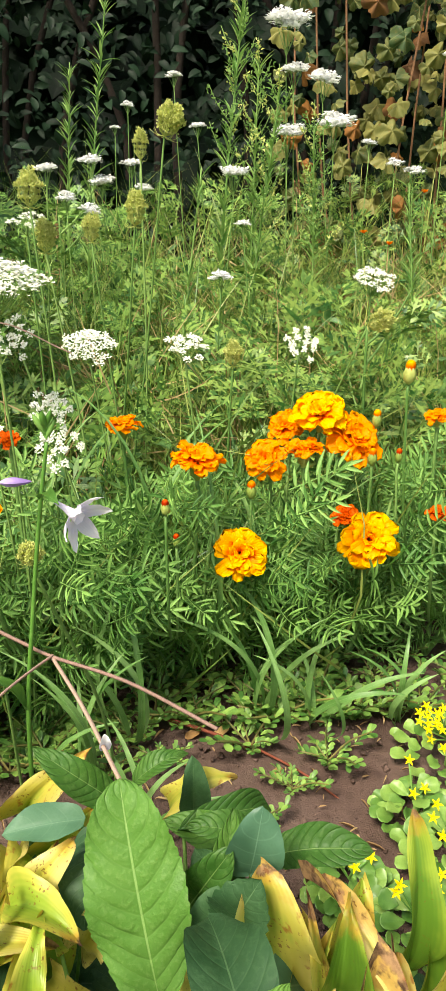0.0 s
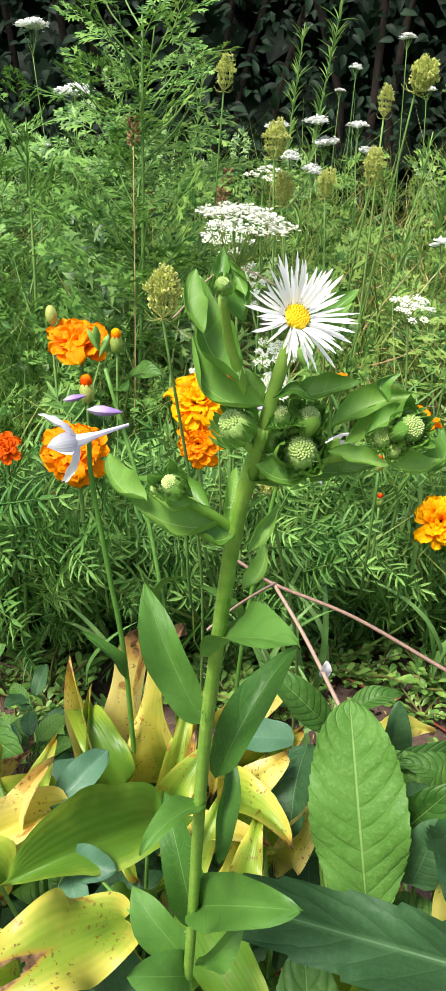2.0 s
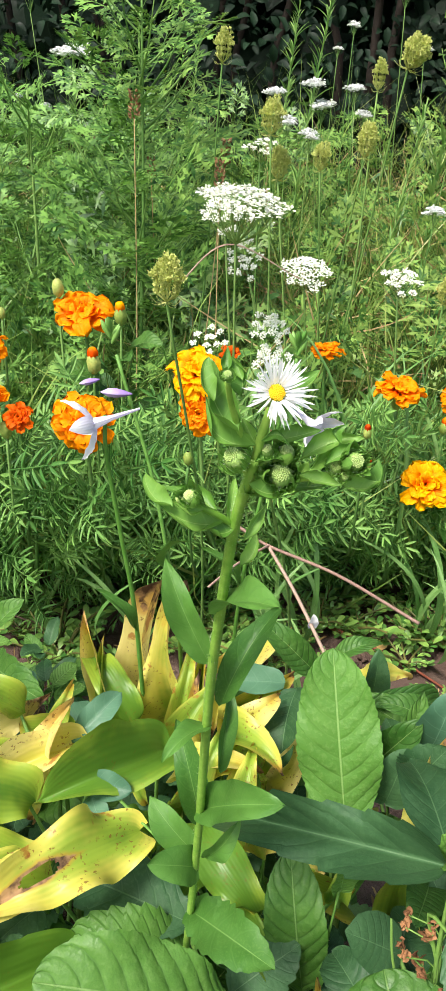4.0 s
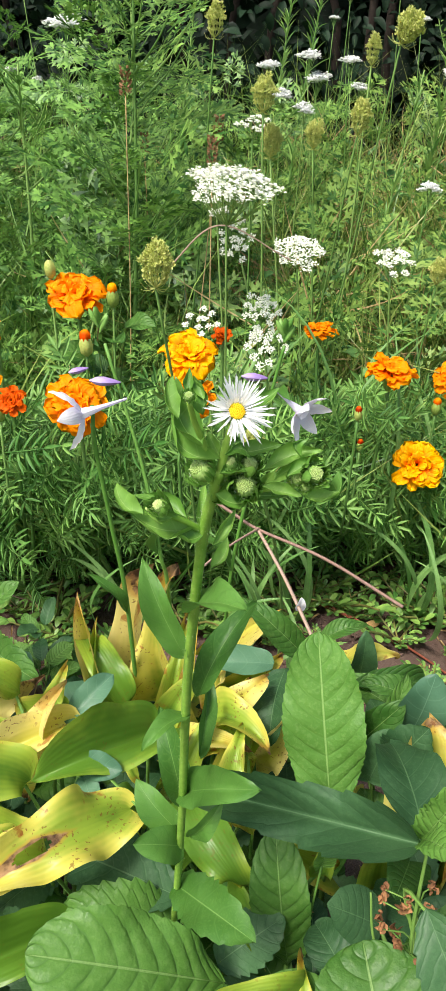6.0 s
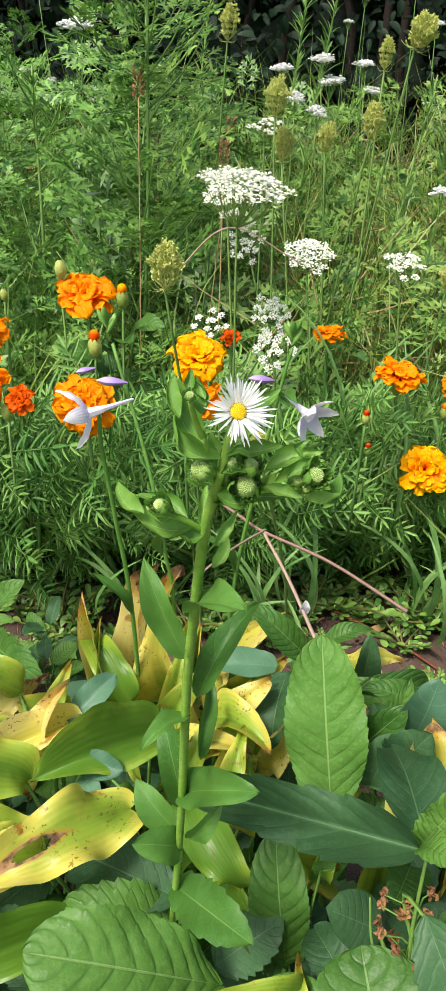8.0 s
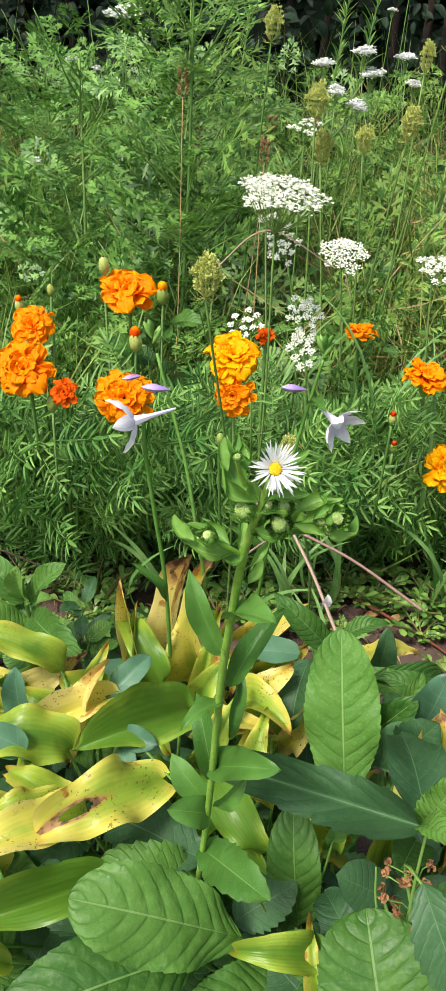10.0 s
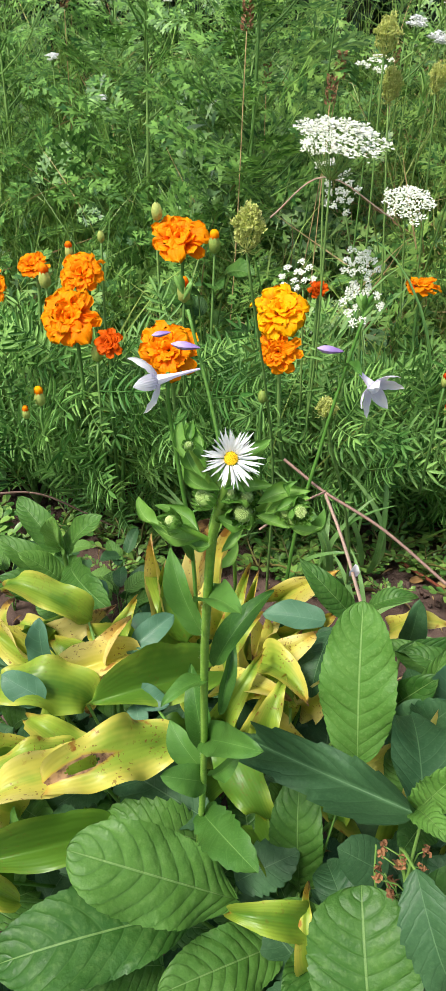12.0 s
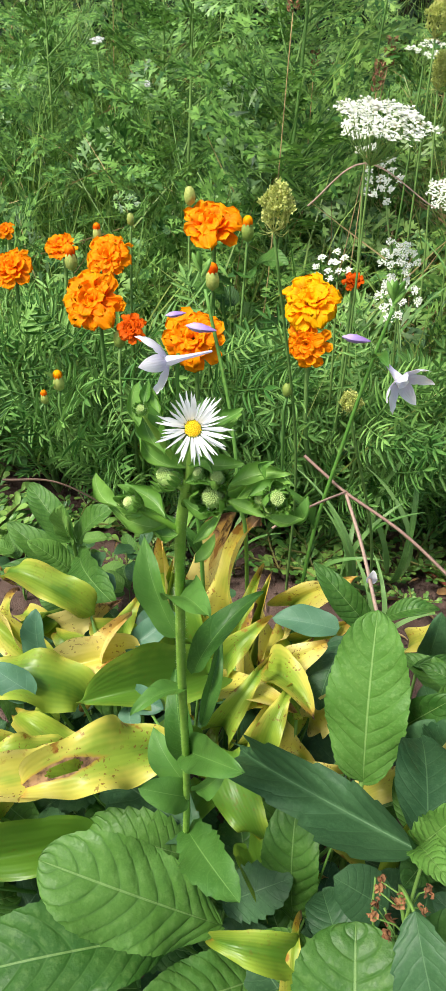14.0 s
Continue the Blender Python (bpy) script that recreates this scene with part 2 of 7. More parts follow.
M = {
    "soil": soil_mat(),
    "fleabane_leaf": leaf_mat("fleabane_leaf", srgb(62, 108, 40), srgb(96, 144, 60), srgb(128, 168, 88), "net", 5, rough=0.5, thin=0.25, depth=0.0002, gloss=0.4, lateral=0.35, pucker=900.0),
    "fleabane_stem": plain_mat("fleabane_stem", srgb(106, 152, 50), srgb(152, 190, 84), 300.0, 0.5, 0.3, 0.0001),
    "bract": leaf_mat("bract", srgb(88, 138, 52), srgb(136, 182, 80), srgb(176, 208, 122), "net", 4, rough=0.48, depth=8e-05, lateral=0.4, thin=0.3),
    "bud_green": plain_mat("bud_green", srgb(104, 142, 62), srgb(158, 186, 104), 900.0, 0.7, 0.4, 0.0001),
    "bud_floret": plain_mat("bud_floret", srgb(150, 180, 96), srgb(202, 216, 148), 900.0, 0.7, 0.4, 0.0001),
    "plant_hair": plain_mat("plant_hair", srgb(176, 200, 150), srgb(220, 232, 204), 900.0, 0.6),
    "ray_white": petal_mat("ray_white", srgb(252, 252, 252), srgb(254, 254, 254), None, 0.3, 0.6, depth=4e-06),
    "disc_yellow": plain_mat("disc_yellow", srgb(222, 170, 20), srgb(250, 214, 40), 1500.0, 0.7, 0.5, 0.0001),
    "hosta_yellow": hosta_mat("hosta_yellow", 0.46, 0.12),
    "hosta_green": hosta_mat("hosta_green", -0.02, 0.07),
    "hosta_burnt": hosta_mat("hosta_burnt", 0.82, 0.12),
    "hosta_rotten": hosta_mat("hosta_rotten", 0.50, 0.08, True),
    "hosta_stem": plain_mat("hosta_stem", srgb(84, 134, 52), srgb(130, 172, 86), 200.0, 0.5),
    "hosta_flower": petal_mat("hosta_flower", srgb(230, 222, 246), srgb(250, 248, 254), None, 0.35, 0.5, depth=0.00012),
    "hosta_bud": petal_mat("hosta_bud", srgb(166, 136, 200), srgb(204, 184, 228), None, 0.25, 0.5, depth=0.0001),
    "bright_leaf": leaf_mat("bright_leaf", srgb(86, 134, 52), srgb(122, 166, 78), srgb(158, 192, 114), "net", 10, rough=0.54, relief=0.9, depth=0.0008, lateral=0.3, crease_shade=0.2, gloss=0.32, pucker=420.0),
    "mid_leaf": leaf_mat("mid_leaf", srgb(54, 99, 36), srgb(92, 137, 55), srgb(146, 180, 106), "net", 10, rough=0.5, relief=0.9, depth=0.0008, lateral=0.25, crease_shade=0.2, gloss=0.4, pucker=260.0),
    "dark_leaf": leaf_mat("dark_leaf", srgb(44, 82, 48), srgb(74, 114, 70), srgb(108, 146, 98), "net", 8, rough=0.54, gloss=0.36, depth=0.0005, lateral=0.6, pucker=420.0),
    "blue_leaf": leaf_mat("blue_leaf", srgb(64, 106, 78), srgb(94, 138, 106), srgb(120, 160, 128), "net", 5, rough=0.5, depth=0.0004),
    "weed_stem": plain_mat("weed_stem", srgb(78, 118, 46), srgb(122, 160, 76), 200.0, 0.6),
    "marigold_leaf": leaf_mat("marigold_leaf", srgb(62, 116, 48), srgb(152, 198, 104), srgb(172, 206, 130), "none", 5, rough=0.5, thin=0.30, depth=0.0001, gloss=0.35),
    "grass_blade": leaf_mat("grass_blade", srgb(92, 142, 66), srgb(146, 186, 110), srgb(170, 204, 140), "none", 3, rough=0.45, thin=0.35, depth=0.0001),
    "marigold_stem": plain_mat("marigold_stem", srgb(82, 124, 56), srgb(132, 168, 92), 200.0, 0.55),
    "petal_orange": petal_mat("petal_orange", srgb(230, 82, 0), srgb(255, 148, 2), srgb(255, 172, 8), 0.25, 0.6),
    "petal_yellow": petal_mat("petal_yellow", srgb(236, 100, 0), srgb(255, 178, 0), srgb(255, 196, 6), 0.25, 0.6, 0.15, 0.8),
    "petal_gold": petal_mat("petal_gold", srgb(244, 104, 0), srgb(255, 180, 0), srgb(255, 202, 8), 0.25, 0.6, 0.25, 0.8),
    "petal_red": petal_mat("petal_red", srgb(176, 44, 2), srgb(236, 98, 6), srgb(244, 122, 10), 0.25, 0.55),
    "calyx": plain_mat("calyx", srgb(124, 148, 64), srgb(184, 190, 104), 400.0, 0.55),
    "purslane": leaf_mat("purslane", srgb(60, 110, 46), srgb(146, 182, 88), None, "none", 3, rough=0.4, thin=0.15, island=True, depth=0.0001),
    "purslane_stem": plain_mat("purslane_stem", srgb(96, 100, 52), srgb(136, 128, 72), 200.0, 0.5),
    "twig": plain_mat("twig", srgb(146, 116, 104), srgb(196, 168, 150), 500.0, 0.85, 0.6, 0.00015),
    "red_twig": plain_mat("red_twig", srgb(128, 66, 48), srgb(170, 106, 78), 400.0, 0.7, 0.6, 0.0002),
    "dead_leaf": leaf_mat("dead_leaf", srgb(150, 112, 66), srgb(196, 162, 104), srgb(120, 84, 50), "net", 5, rough=0.8, thin=0.15, depth=0.0004),
    "dead_flower": plain_mat("dead_flower", srgb(112, 74, 46), srgb(176, 128, 86), 400.0, 0.85),
    "stonecrop": leaf_mat("stonecrop", srgb(76, 122, 48), srgb(146, 180, 88), None, "none", 3, rough=0.4, thin=0.12, depth=0.0002),
    "stonecrop_flower": petal_mat("stonecrop_flower", srgb(244, 214, 20), srgb(252, 228, 40), None, 0.25, depth=4e-05),
    "grass": leaf_mat("grass", srgb(50, 102, 34), srgb(152, 184, 88), None, "none", 3, island=True, rough=0.45, thin=0.30, patch=srgb(206, 192, 112), depth=5e-05),
    "dry_grass": plain_mat("dry_grass", srgb(150, 120, 80), srgb(214, 190, 136), 200.0, 0.8, 0.3, 0.00006, 0.2, True),
    "feather": leaf_mat("feather", srgb(34, 84, 30), srgb(140, 188, 90), None, "none", 3, island=True, rough=0.46, thin=0.26, patch=srgb(178, 188, 96), depth=5e-05),
    "meadow_leaf": leaf_mat("meadow_leaf", srgb(56, 106, 52), srgb(118, 164, 92), srgb(140, 182, 116), "net", 6, island=True, thin=0.3, rough=0.5, depth=0.0003),
    "goldenrod_leaf": leaf_mat("goldenrod_leaf", srgb(96, 146, 68), srgb(166, 200, 112), None, "none", 3, island=True, thin=0.4, rough=0.5, depth=6e-05),
    "meadow_stem": plain_mat("meadow_stem", srgb(88, 128, 58), srgb(138, 170, 92), 200.0, 0.6),
    "umbel_white": plain_mat("umbel_white", srgb(214, 220, 196), srgb(250, 250, 246), 500.0, 0.7, 0.2, 0.00005, 0.25, True),
    "yarrow_white": plain_mat("yarrow_white", srgb(240, 242, 238), srgb(252, 252, 252), 500.0, 0.7, 0.2, 0.00005, 0.2, True),
    "seed_head": plain_mat("seed_head", srgb(178, 190, 98), srgb(234, 234, 152), 300.0, 0.75, 0.4, 0.0001, 0.3, True),
    "seed_brown": plain_mat("seed_brown", srgb(122, 84, 58), srgb(172, 130, 94), 300.0, 0.85, 0.6, 0.0006, 0.0, True),
    # near-black greens: the deep shade of the hedge is put into this colour
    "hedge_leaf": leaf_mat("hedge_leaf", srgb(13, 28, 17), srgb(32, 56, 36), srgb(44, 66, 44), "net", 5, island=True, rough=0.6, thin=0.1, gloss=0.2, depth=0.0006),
    "hedge_wood": plain_mat("hedge_wood", srgb(44, 36, 30), srgb(74, 62, 52), 60.0, 0.9, 0.7, 0.002),
    "currant_leaf": leaf_mat("currant_leaf", srgb(56, 84, 42), srgb(146, 142, 74), srgb(168, 162, 100), "net", 4, rough=0.6, dry=srgb(150, 104, 48), depth=0.0008),
    "currant_dry": leaf_mat("currant_dry", srgb(158, 106, 40), srgb(104, 76, 54), srgb(110, 72, 44), "net", 4, rough=0.75, dry=srgb(110, 70, 40), depth=0.0008),
}

# ---- shape helpers: a shape is (points, quads, uv) ----
rng = np.random.default_rng(7)


def link_mesh(name, shape, mats):
    """A mesh datablock from a shape, or from several shapes with a material each."""
    shapes = shape if isinstance(shape, list) else [shape]
    pts = np.concatenate([s[0] for s in shapes])
    uv = np.concatenate([s[2] for s in shapes])
    start = np.cumsum([0] + [len(s[0]) for s in shapes])
    quads = np.concatenate([s[1] + a for s, a in zip(shapes, start)])
    slot = np.concatenate([np.full(len(s[1]), min(k, len(mats) - 1)) for k, s in enumerate(shapes)])
    me = bpy.data.meshes.new(name)
    me.vertices.add(len(pts)), me.loops.add(4 * len(quads)), me.polygons.add(len(quads))
    me.vertices.foreach_set("co", pts.astype(np.float32).ravel())
    me.loops.foreach_set("vertex_index", quads.astype(np.int32).ravel())
    me.polygons.foreach_set("loop_start", np.arange(0, 4 * len(quads), 4, dtype=np.int32))
    me.polygons.foreach_set("material_index", slot.astype(np.int32))
    me.polygons.foreach_set("use_smooth", np.ones(len(quads), dtype=bool))
    layer = me.uv_layers.new(name="UVMap")
    layer.data.foreach_set("uv", uv[quads.ravel()].astype(np.float32).ravel())
    me.update(calc_edges=True)
    for m in mats:
        me.materials.append(M[m])
    return me


def join(*shapes):
    pts, quads, uv, n = [], [], [], 0
    for s in shapes:
        pts.append(s[0]), quads.append(s[1] + n), uv.append(s[2])
        n += len(s[0])
    return np.concatenate(pts), np.concatenate(quads), np.concatenate(uv)


def moved(shape, m):
    m = np.array(m)
    return shape[0] @ m[:3, :3].T + m[:3, 3], shape[1], shape[2]


def scatter(shape, ms):
    """Many copies of a shape at the poses ms, an array of 4 x 4, as one shape."""
    ms = np.asarray(ms)
    pts = np.einsum("kij,nj->kni", ms[:, :3, :3], shape[0]) + ms[:, None, :3, 3]
    n, k = len(shape[0]), len(ms)
    quads = shape[1][None] + (np.arange(k) * n)[:, None, None]
    return pts.reshape(-1, 3), quads.reshape(-1, 4), np.tile(shape[2], (k, 1))


def aims(base, way, up, length, width, depth=None):
    """Poses (4 x 4 each) whose y runs along way and z towards up, scaled to length, width and depth."""
    way = way / np.linalg.norm(way, axis=1, keepdims=True)
    x = np.cross(way, up)
    x /= np.maximum(np.linalg.norm(x, axis=1, keepdims=True), 1e-6)
    z = np.cross(x, way)
    out = np.zeros((len(base), 4, 4))
    out[:, :3, 0], out[:, :3, 1] = x * np.reshape(width, (-1, 1)), way * np.reshape(length, (-1, 1))
    out[:, :3, 2] = z * np.reshape(length if depth is None else depth, (-1, 1))
    out[:, :3, 3], out[:, 3, 3] = base, 1
    return out


def aim(base, tip, width, up=(0, -0.5, 1.0), depth=None):
    base, tip = np.array(base, float), np.array(tip, float)
    length = np.linalg.norm(tip - base)
    return Matrix(aims(base[None], (tip - base)[None], np.array([up], float), [length], [width], None if depth is None else [depth])[0])


def leaf_shape(a=0.6, b=0.8, nv=10, nu=4, bend=0.6, fold=0.15, wave=0.0, waves=3.0, teeth=0.0, teeth_n=9, blister=0.0, blister_n=8, twist=0.0, phase=0.0, side=0.0, droop=0.0, pleat=0.0, cup=0.0, hole=None):
    """A leaf one long and one wide from the origin along y: a and b round its base and tip, bend arches it, fold lifts its halves,
    wave ripples the rim, teeth notch it, blister puffs the skin between the veins, side sweeps it sideways,
    droop hangs its tip, cup rolls its sides up, pleat furrows it lengthwise, hole (across, along, half sizes) eats a gap into it."""
    v, u = np.linspace(0, 1, nv + 1), np.linspace(-1, 1, nu + 1)
    peak = a / (a + b)
    half = 0.5 * (v**a * (1 - v) ** b) / (peak**a * (1 - peak) ** b)
    half = np.maximum(half, 0.012)
    if teeth:
        half = half * (1 + teeth * (((v * teeth_n) % 1.0) - 0.5))
    turn = bend * (0.5 - v) - droop * np.maximum(v - 0.55, 0) * 2.2
    y = np.concatenate([[0], np.cumsum(np.cos((turn[1:] + turn[:-1]) / 2))]) / nv
    z = np.concatenate([[0], np.cumsum(np.sin((turn[1:] + turn[:-1]) / 2))]) / nv
    tilt, reach = math.atan2(z[-1], y[-1]), math.hypot(y[-1], z[-1])
    y, z = (y * math.cos(tilt) + z * math.sin(tilt)) / reach, (z * math.cos(tilt) - y * math.sin(tilt)) / reach
    turn = turn - tilt
    uu, vv = np.meshgrid(u, v)
    hw = half[:, None]
    x = uu * hw + side * (4 * vv * (1 - vv))
    lift = fold * np.abs(uu) * hw + wave * uu**2 * np.sin(vv * waves * 6.283 + phase + (uu > 0) * 1.3)
    furrow = np.abs(np.sin((vv - 0.10 * np.abs(uu) - 0.12 * uu**2 + 0.012 * np.sin(7 * uu + 13 * vv + phase)) * blister_n * 3.1416)) ** 0.6
    lift = lift + blister * (furrow - 0.5) * (1 - uu**4) * np.minimum(1, np.abs(uu) * 4) * np.minimum(1, 5 * vv * (1 - vv)) * (0.8 + 0.3 * np.sin(6 * uu + 9 * vv + phase))
    lift = lift + pleat * np.cos(uu * 15.7) * (1 - vv) ** 0.6 * hw * 2
    lift = lift + twist * uu * hw * (vv - 0.3) + cup * uu**2 * hw
    x = x * (1 - 0.35 * min(cup, 1.2) * uu**2)
    pts = np.stack([x, y[:, None] - lift * np.sin(turn)[:, None], z[:, None] + lift * np.cos(turn)[:, None]], -1).reshape(-1, 3)
    k = np.arange(nv)[:, None] * (nu + 1) + np.arange(nu)[None]
    quads = np.stack([k, k + 1, k + nu + 2, k + nu + 1], -1).reshape(-1, 4)
    uv = np.stack([uu * 0.5 + 0.5, vv], -1).reshape(-1, 2)
    if hole:
        mid = uv[quads].mean(axis=1)
        gap = np.hypot((mid[:, 0] * 2 - 1 - hole[0]) / hole[2], (mid[:, 1] - hole[1]) / hole[3]) + 0.12 * np.sin(mid[:, 1] * 60)
        quads = quads[gap > 1]
    return pts, quads, uv


def curve(points, steps=4):
    """Points of a smooth line through the given points."""
    p = np.array(points, float)
    if len(p) == 2:
        return p[0] + np.linspace(0, 1, steps + 1)[:, None] * (p[1] - p[0])
    q = np.concatenate([[2 * p[0] - p[1]], p, [2 * p[-1] - p[-2]]])
    out = []
    for i in range(1, len(q) - 2):
        for s in np.linspace(0, 1, steps, endpoint=False):
            a, b, c, d = q[i - 1 : i + 3]
            out.append(0.5 * (2 * b + (c - a) * s + (2 * a - 5 * b + 4 * c - d) * s**2 + (3 * b - a - 3 * c + d) * s**3))
    return np.array(out + [p[-1]])


def tube(points, r0, r1, sides=6, steps=4, ridges=0.0):
    p = curve(points, steps)
    p = np.concatenate([p, p[-1:] + (p[-1:] - p[-2:-1]) * 0.02])
    n = len(p)
    way = np.gradient(p, axis=0)
    way /= np.linalg.norm(way, axis=1, keepdims=True) + 1e-9
    side = np.cross(way, (0.31, 0.87, 0.38))
    side /= np.linalg.norm(side, axis=1, keepdims=True) + 1e-9
    other = np.cross(way, side)
    ang = np.arange(sides + 1) / sides * 6.2832
    r = np.append(np.linspace(r0, r1, n - 1), 0.0)[:, None] * (1 + ridges * np.cos(ang * (sides // 2)))[None]
    ring = p[:, None] + r[..., None] * (np.cos(ang)[None, :, None] * side[:, None] + np.sin(ang)[None, :, None] * other[:, None])
    k = np.arange(n - 1)[:, None] * (sides + 1) + np.arange(sides)[None]
    quads = np.stack([k, k + 1, k + sides + 2, k + sides + 1], -1).reshape(-1, 4)
    uv = np.stack(np.broadcast_arrays(np.arange(sides + 1)[None] / sides, np.linspace(0, 1, n)[:, None]), -1).reshape(-1, 2)
    return ring.reshape(-1, 3), quads, uv


def turned(profile, sides=10, ridge=0.0, ridges=5):
    """A shape turned round z from (radius, height) pairs."""
    pr = np.array(profile, float)
    ang = np.arange(sides + 1) / sides * 6.2832
    rr = pr[:, 0:1] * (1 + ridge * np.cos(ang * ridges))[None]
    pts = np.stack([rr * np.cos(ang), rr * np.sin(ang), np.broadcast_to(pr[:, 1:2], rr.shape)], -1).reshape(-1, 3)
    k = np.arange(len(pr) - 1)[:, None] * (sides + 1) + np.arange(sides)[None]
    quads = np.stack([k, k + 1, k + sides + 2, k + sides + 1], -1).reshape(-1, 4)
    uv = np.stack(np.broadcast_arrays(np.arange(sides + 1)[None] / sides, np.linspace(0, 1, len(pr))[:, None]), -1).reshape(-1, 2)
    return pts, quads, uv


def facing(place, way, size=1.0, spin=0.0):
    """A pose at place whose z looks along way."""
    return Matrix.Translation(place) @ Vector(way).to_track_quat("Z", "Y").to_matrix().to_4x4() @ Matrix.Rotation(spin, 4, "Z") @ Matrix.Scale(size, 4)


PLACE = {}


def thing(name, at, label, category, group="", kind=""):
    ob = new(name)
    ob.empty_display_size = 0.02
    ob.matrix_basis = PLACE[ob.name] = Matrix.Translation(at)
    return tagged(ob, label, category, group, kind)


def part(name, mesh, parent, m=None, label=""):
    """One mesh object under a thing or a part, at the world pose m."""
    ob = new(name, mesh)
    m = Matrix() if m is None else m
    PLACE[ob.name] = m
    ob.parent = parent
    ob.matrix_basis = PLACE[parent.name].inverted() @ m
    return tagged(ob, label)


def solid(name, shape, mat, parent, label=""):
    """A part whose shape is given in the world."""
    at = PLACE[parent.name]
    inv = np.array(at.inverted())
    mesh = link_mesh(name, moved(shape, inv), [mat] if isinstance(mat, str) else mat)
    return part(name, mesh, parent, at.copy(), label)


SHAPES = {
    "lance": [leaf_shape(0.75, 0.95, 16, 6, 0.6 + 0.4 * k, 0.2, 0.03, 2, phase=k, twist=0.3 * (k - 1), droop=0.4) for k in range(3)],
    "oblong": [leaf_shape((0.58, 0.80, 0.75)[k], (0.60, 0.52, 0.55)[k], 126, 32, 0.55 + 0.15 * k, 0.12, 0.03, 2.6, teeth=0.04, teeth_n=18, blister=0.012, blister_n=10, phase=1.4 * k, droop=0.2 * k) for k in range(3)],
    "toothed": [leaf_shape(0.6, 0.7, 54, 18, 0.5 + 0.2 * k, 0.15, 0.035, 2, teeth=0.16, teeth_n=9, blister=0.010, blister_n=9, phase=k, droop=0.3 * k) for k in range(3)],
    "hosta": [leaf_shape(0.55, 1.15, 30, 20, 0.8 + 0.5 * k, 0.45 - 0.12 * k, 0.075, 1.6 + 0.6 * k, teeth=0.05, teeth_n=3.3, phase=1.7 * k, twist=0.9 - 0.6 * k, side=0.10 * (k - 1.5), droop=0.7 + 0.4 * (k % 3), pleat=0.004) for k in range(4)],
    "hosta_curled": [leaf_shape(0.6, 0.85, 28, 20, 2.3, 0.2, 0.04, 1.3, twist=0.4, droop=0.5, pleat=0.002)],
    "hosta_blunt": [leaf_shape(0.45, 0.50, 24, 20, 0.5 + 0.4 * k, 0.30, 0.06, 1.2 + k, phase=2 * k, pleat=0.003) for k in range(2)],
    "hosta_hole": [leaf_shape(0.55, 0.95, 60, 40, 0.8, 0.14, 0.085, 2.6, twist=0.3, droop=0.8, pleat=0.003, hole=(0.05, 0.66, 0.20, 0.12))],
    "hosta_rolled": [leaf_shape(0.45, 0.7, 20, 20, 0.5 + 0.3 * k, 0.75, 0.09, 1.5, phase=k, twist=0.7, side=0.06, pleat=0.004) for k in range(2)],
    "ovate": [leaf_shape(0.5, 0.66, 20, 8, 0.5 + 0.3 * k, 0.2, 0.04, 1.7, phase=k, teeth=0.03, teeth_n=8) for k in range(3)],
    **{name: [leaf_shape(0.55, 0.8, 18, 12, -0.9 - 0.35 * k, 0.15, 0.09, 1.6, teeth=0.05, teeth_n=7, phase=1.3 * k, twist=0.8 * (k - 1), side=side, cup=0.6) for k in range(3)]
       for name, side in (("bract_far_left", -0.75), ("bract_left", -0.3), ("bract", 0.0), ("bract_right", 0.3), ("bract_far_right", 0.75))},
    "dock": [leaf_shape(0.42, 1.05, 64, 16, 0.6, 0.30, 0.09, 1.9, teeth=0.13, teeth_n=8, blister=0.016, blister_n=8, droop=0.5)],
    "spoon": [leaf_shape(0.85, 0.36, 28, 8, -0.3 + 0.4 * k, 0.20, 0.05, 1.5, teeth=0.09, teeth_n=7, phase=k) for k in range(3)],
    "round": [leaf_shape(0.45, 0.5, 8, 4, 0.4, 0.15, 0.02, 1.5, phase=k) for k in range(2)],
}
MESHES = {}


def leaf_mesh(kind, k, mat):
    k = k % len(SHAPES[kind])
    if (kind, k, mat) not in MESHES:
        MESHES[kind, k, mat] = link_mesh("leaf", SHAPES[kind][k], [mat])
    return MESHES[kind, k, mat]


def leaf(parent, kind, k, mat, base, tip, width, up=(0, -0.5, 1.0), label="", root=None, stem="weed_stem", thick=0.0014):
    """A leaf blade from base to tip, with a stalk from root (a place) if there is one."""
    blade = part("leaf", leaf_mesh(kind, k, mat), parent, aim(base, tip, width, up), label)
    if root is not None:
        b, t, r = np.array(base), np.array(tip), np.array(root)
        bend = 0.5 * (b + r) + (b - t) * 0.25
        solid("leaf_stalk", tube([r, bend, b + (t - b) * 0.06], thick * 1.2, thick * 0.8, 5, 3), stem, parent)
    return blade


# ---- ground ----
def ground_height(x, y):
    return 0.006 * np.sin(7 * x + 1.3 * y) + 0.005 * np.sin(13 * y - 5 * x) + 0.004 * np.sin(31 * x + 23 * y)


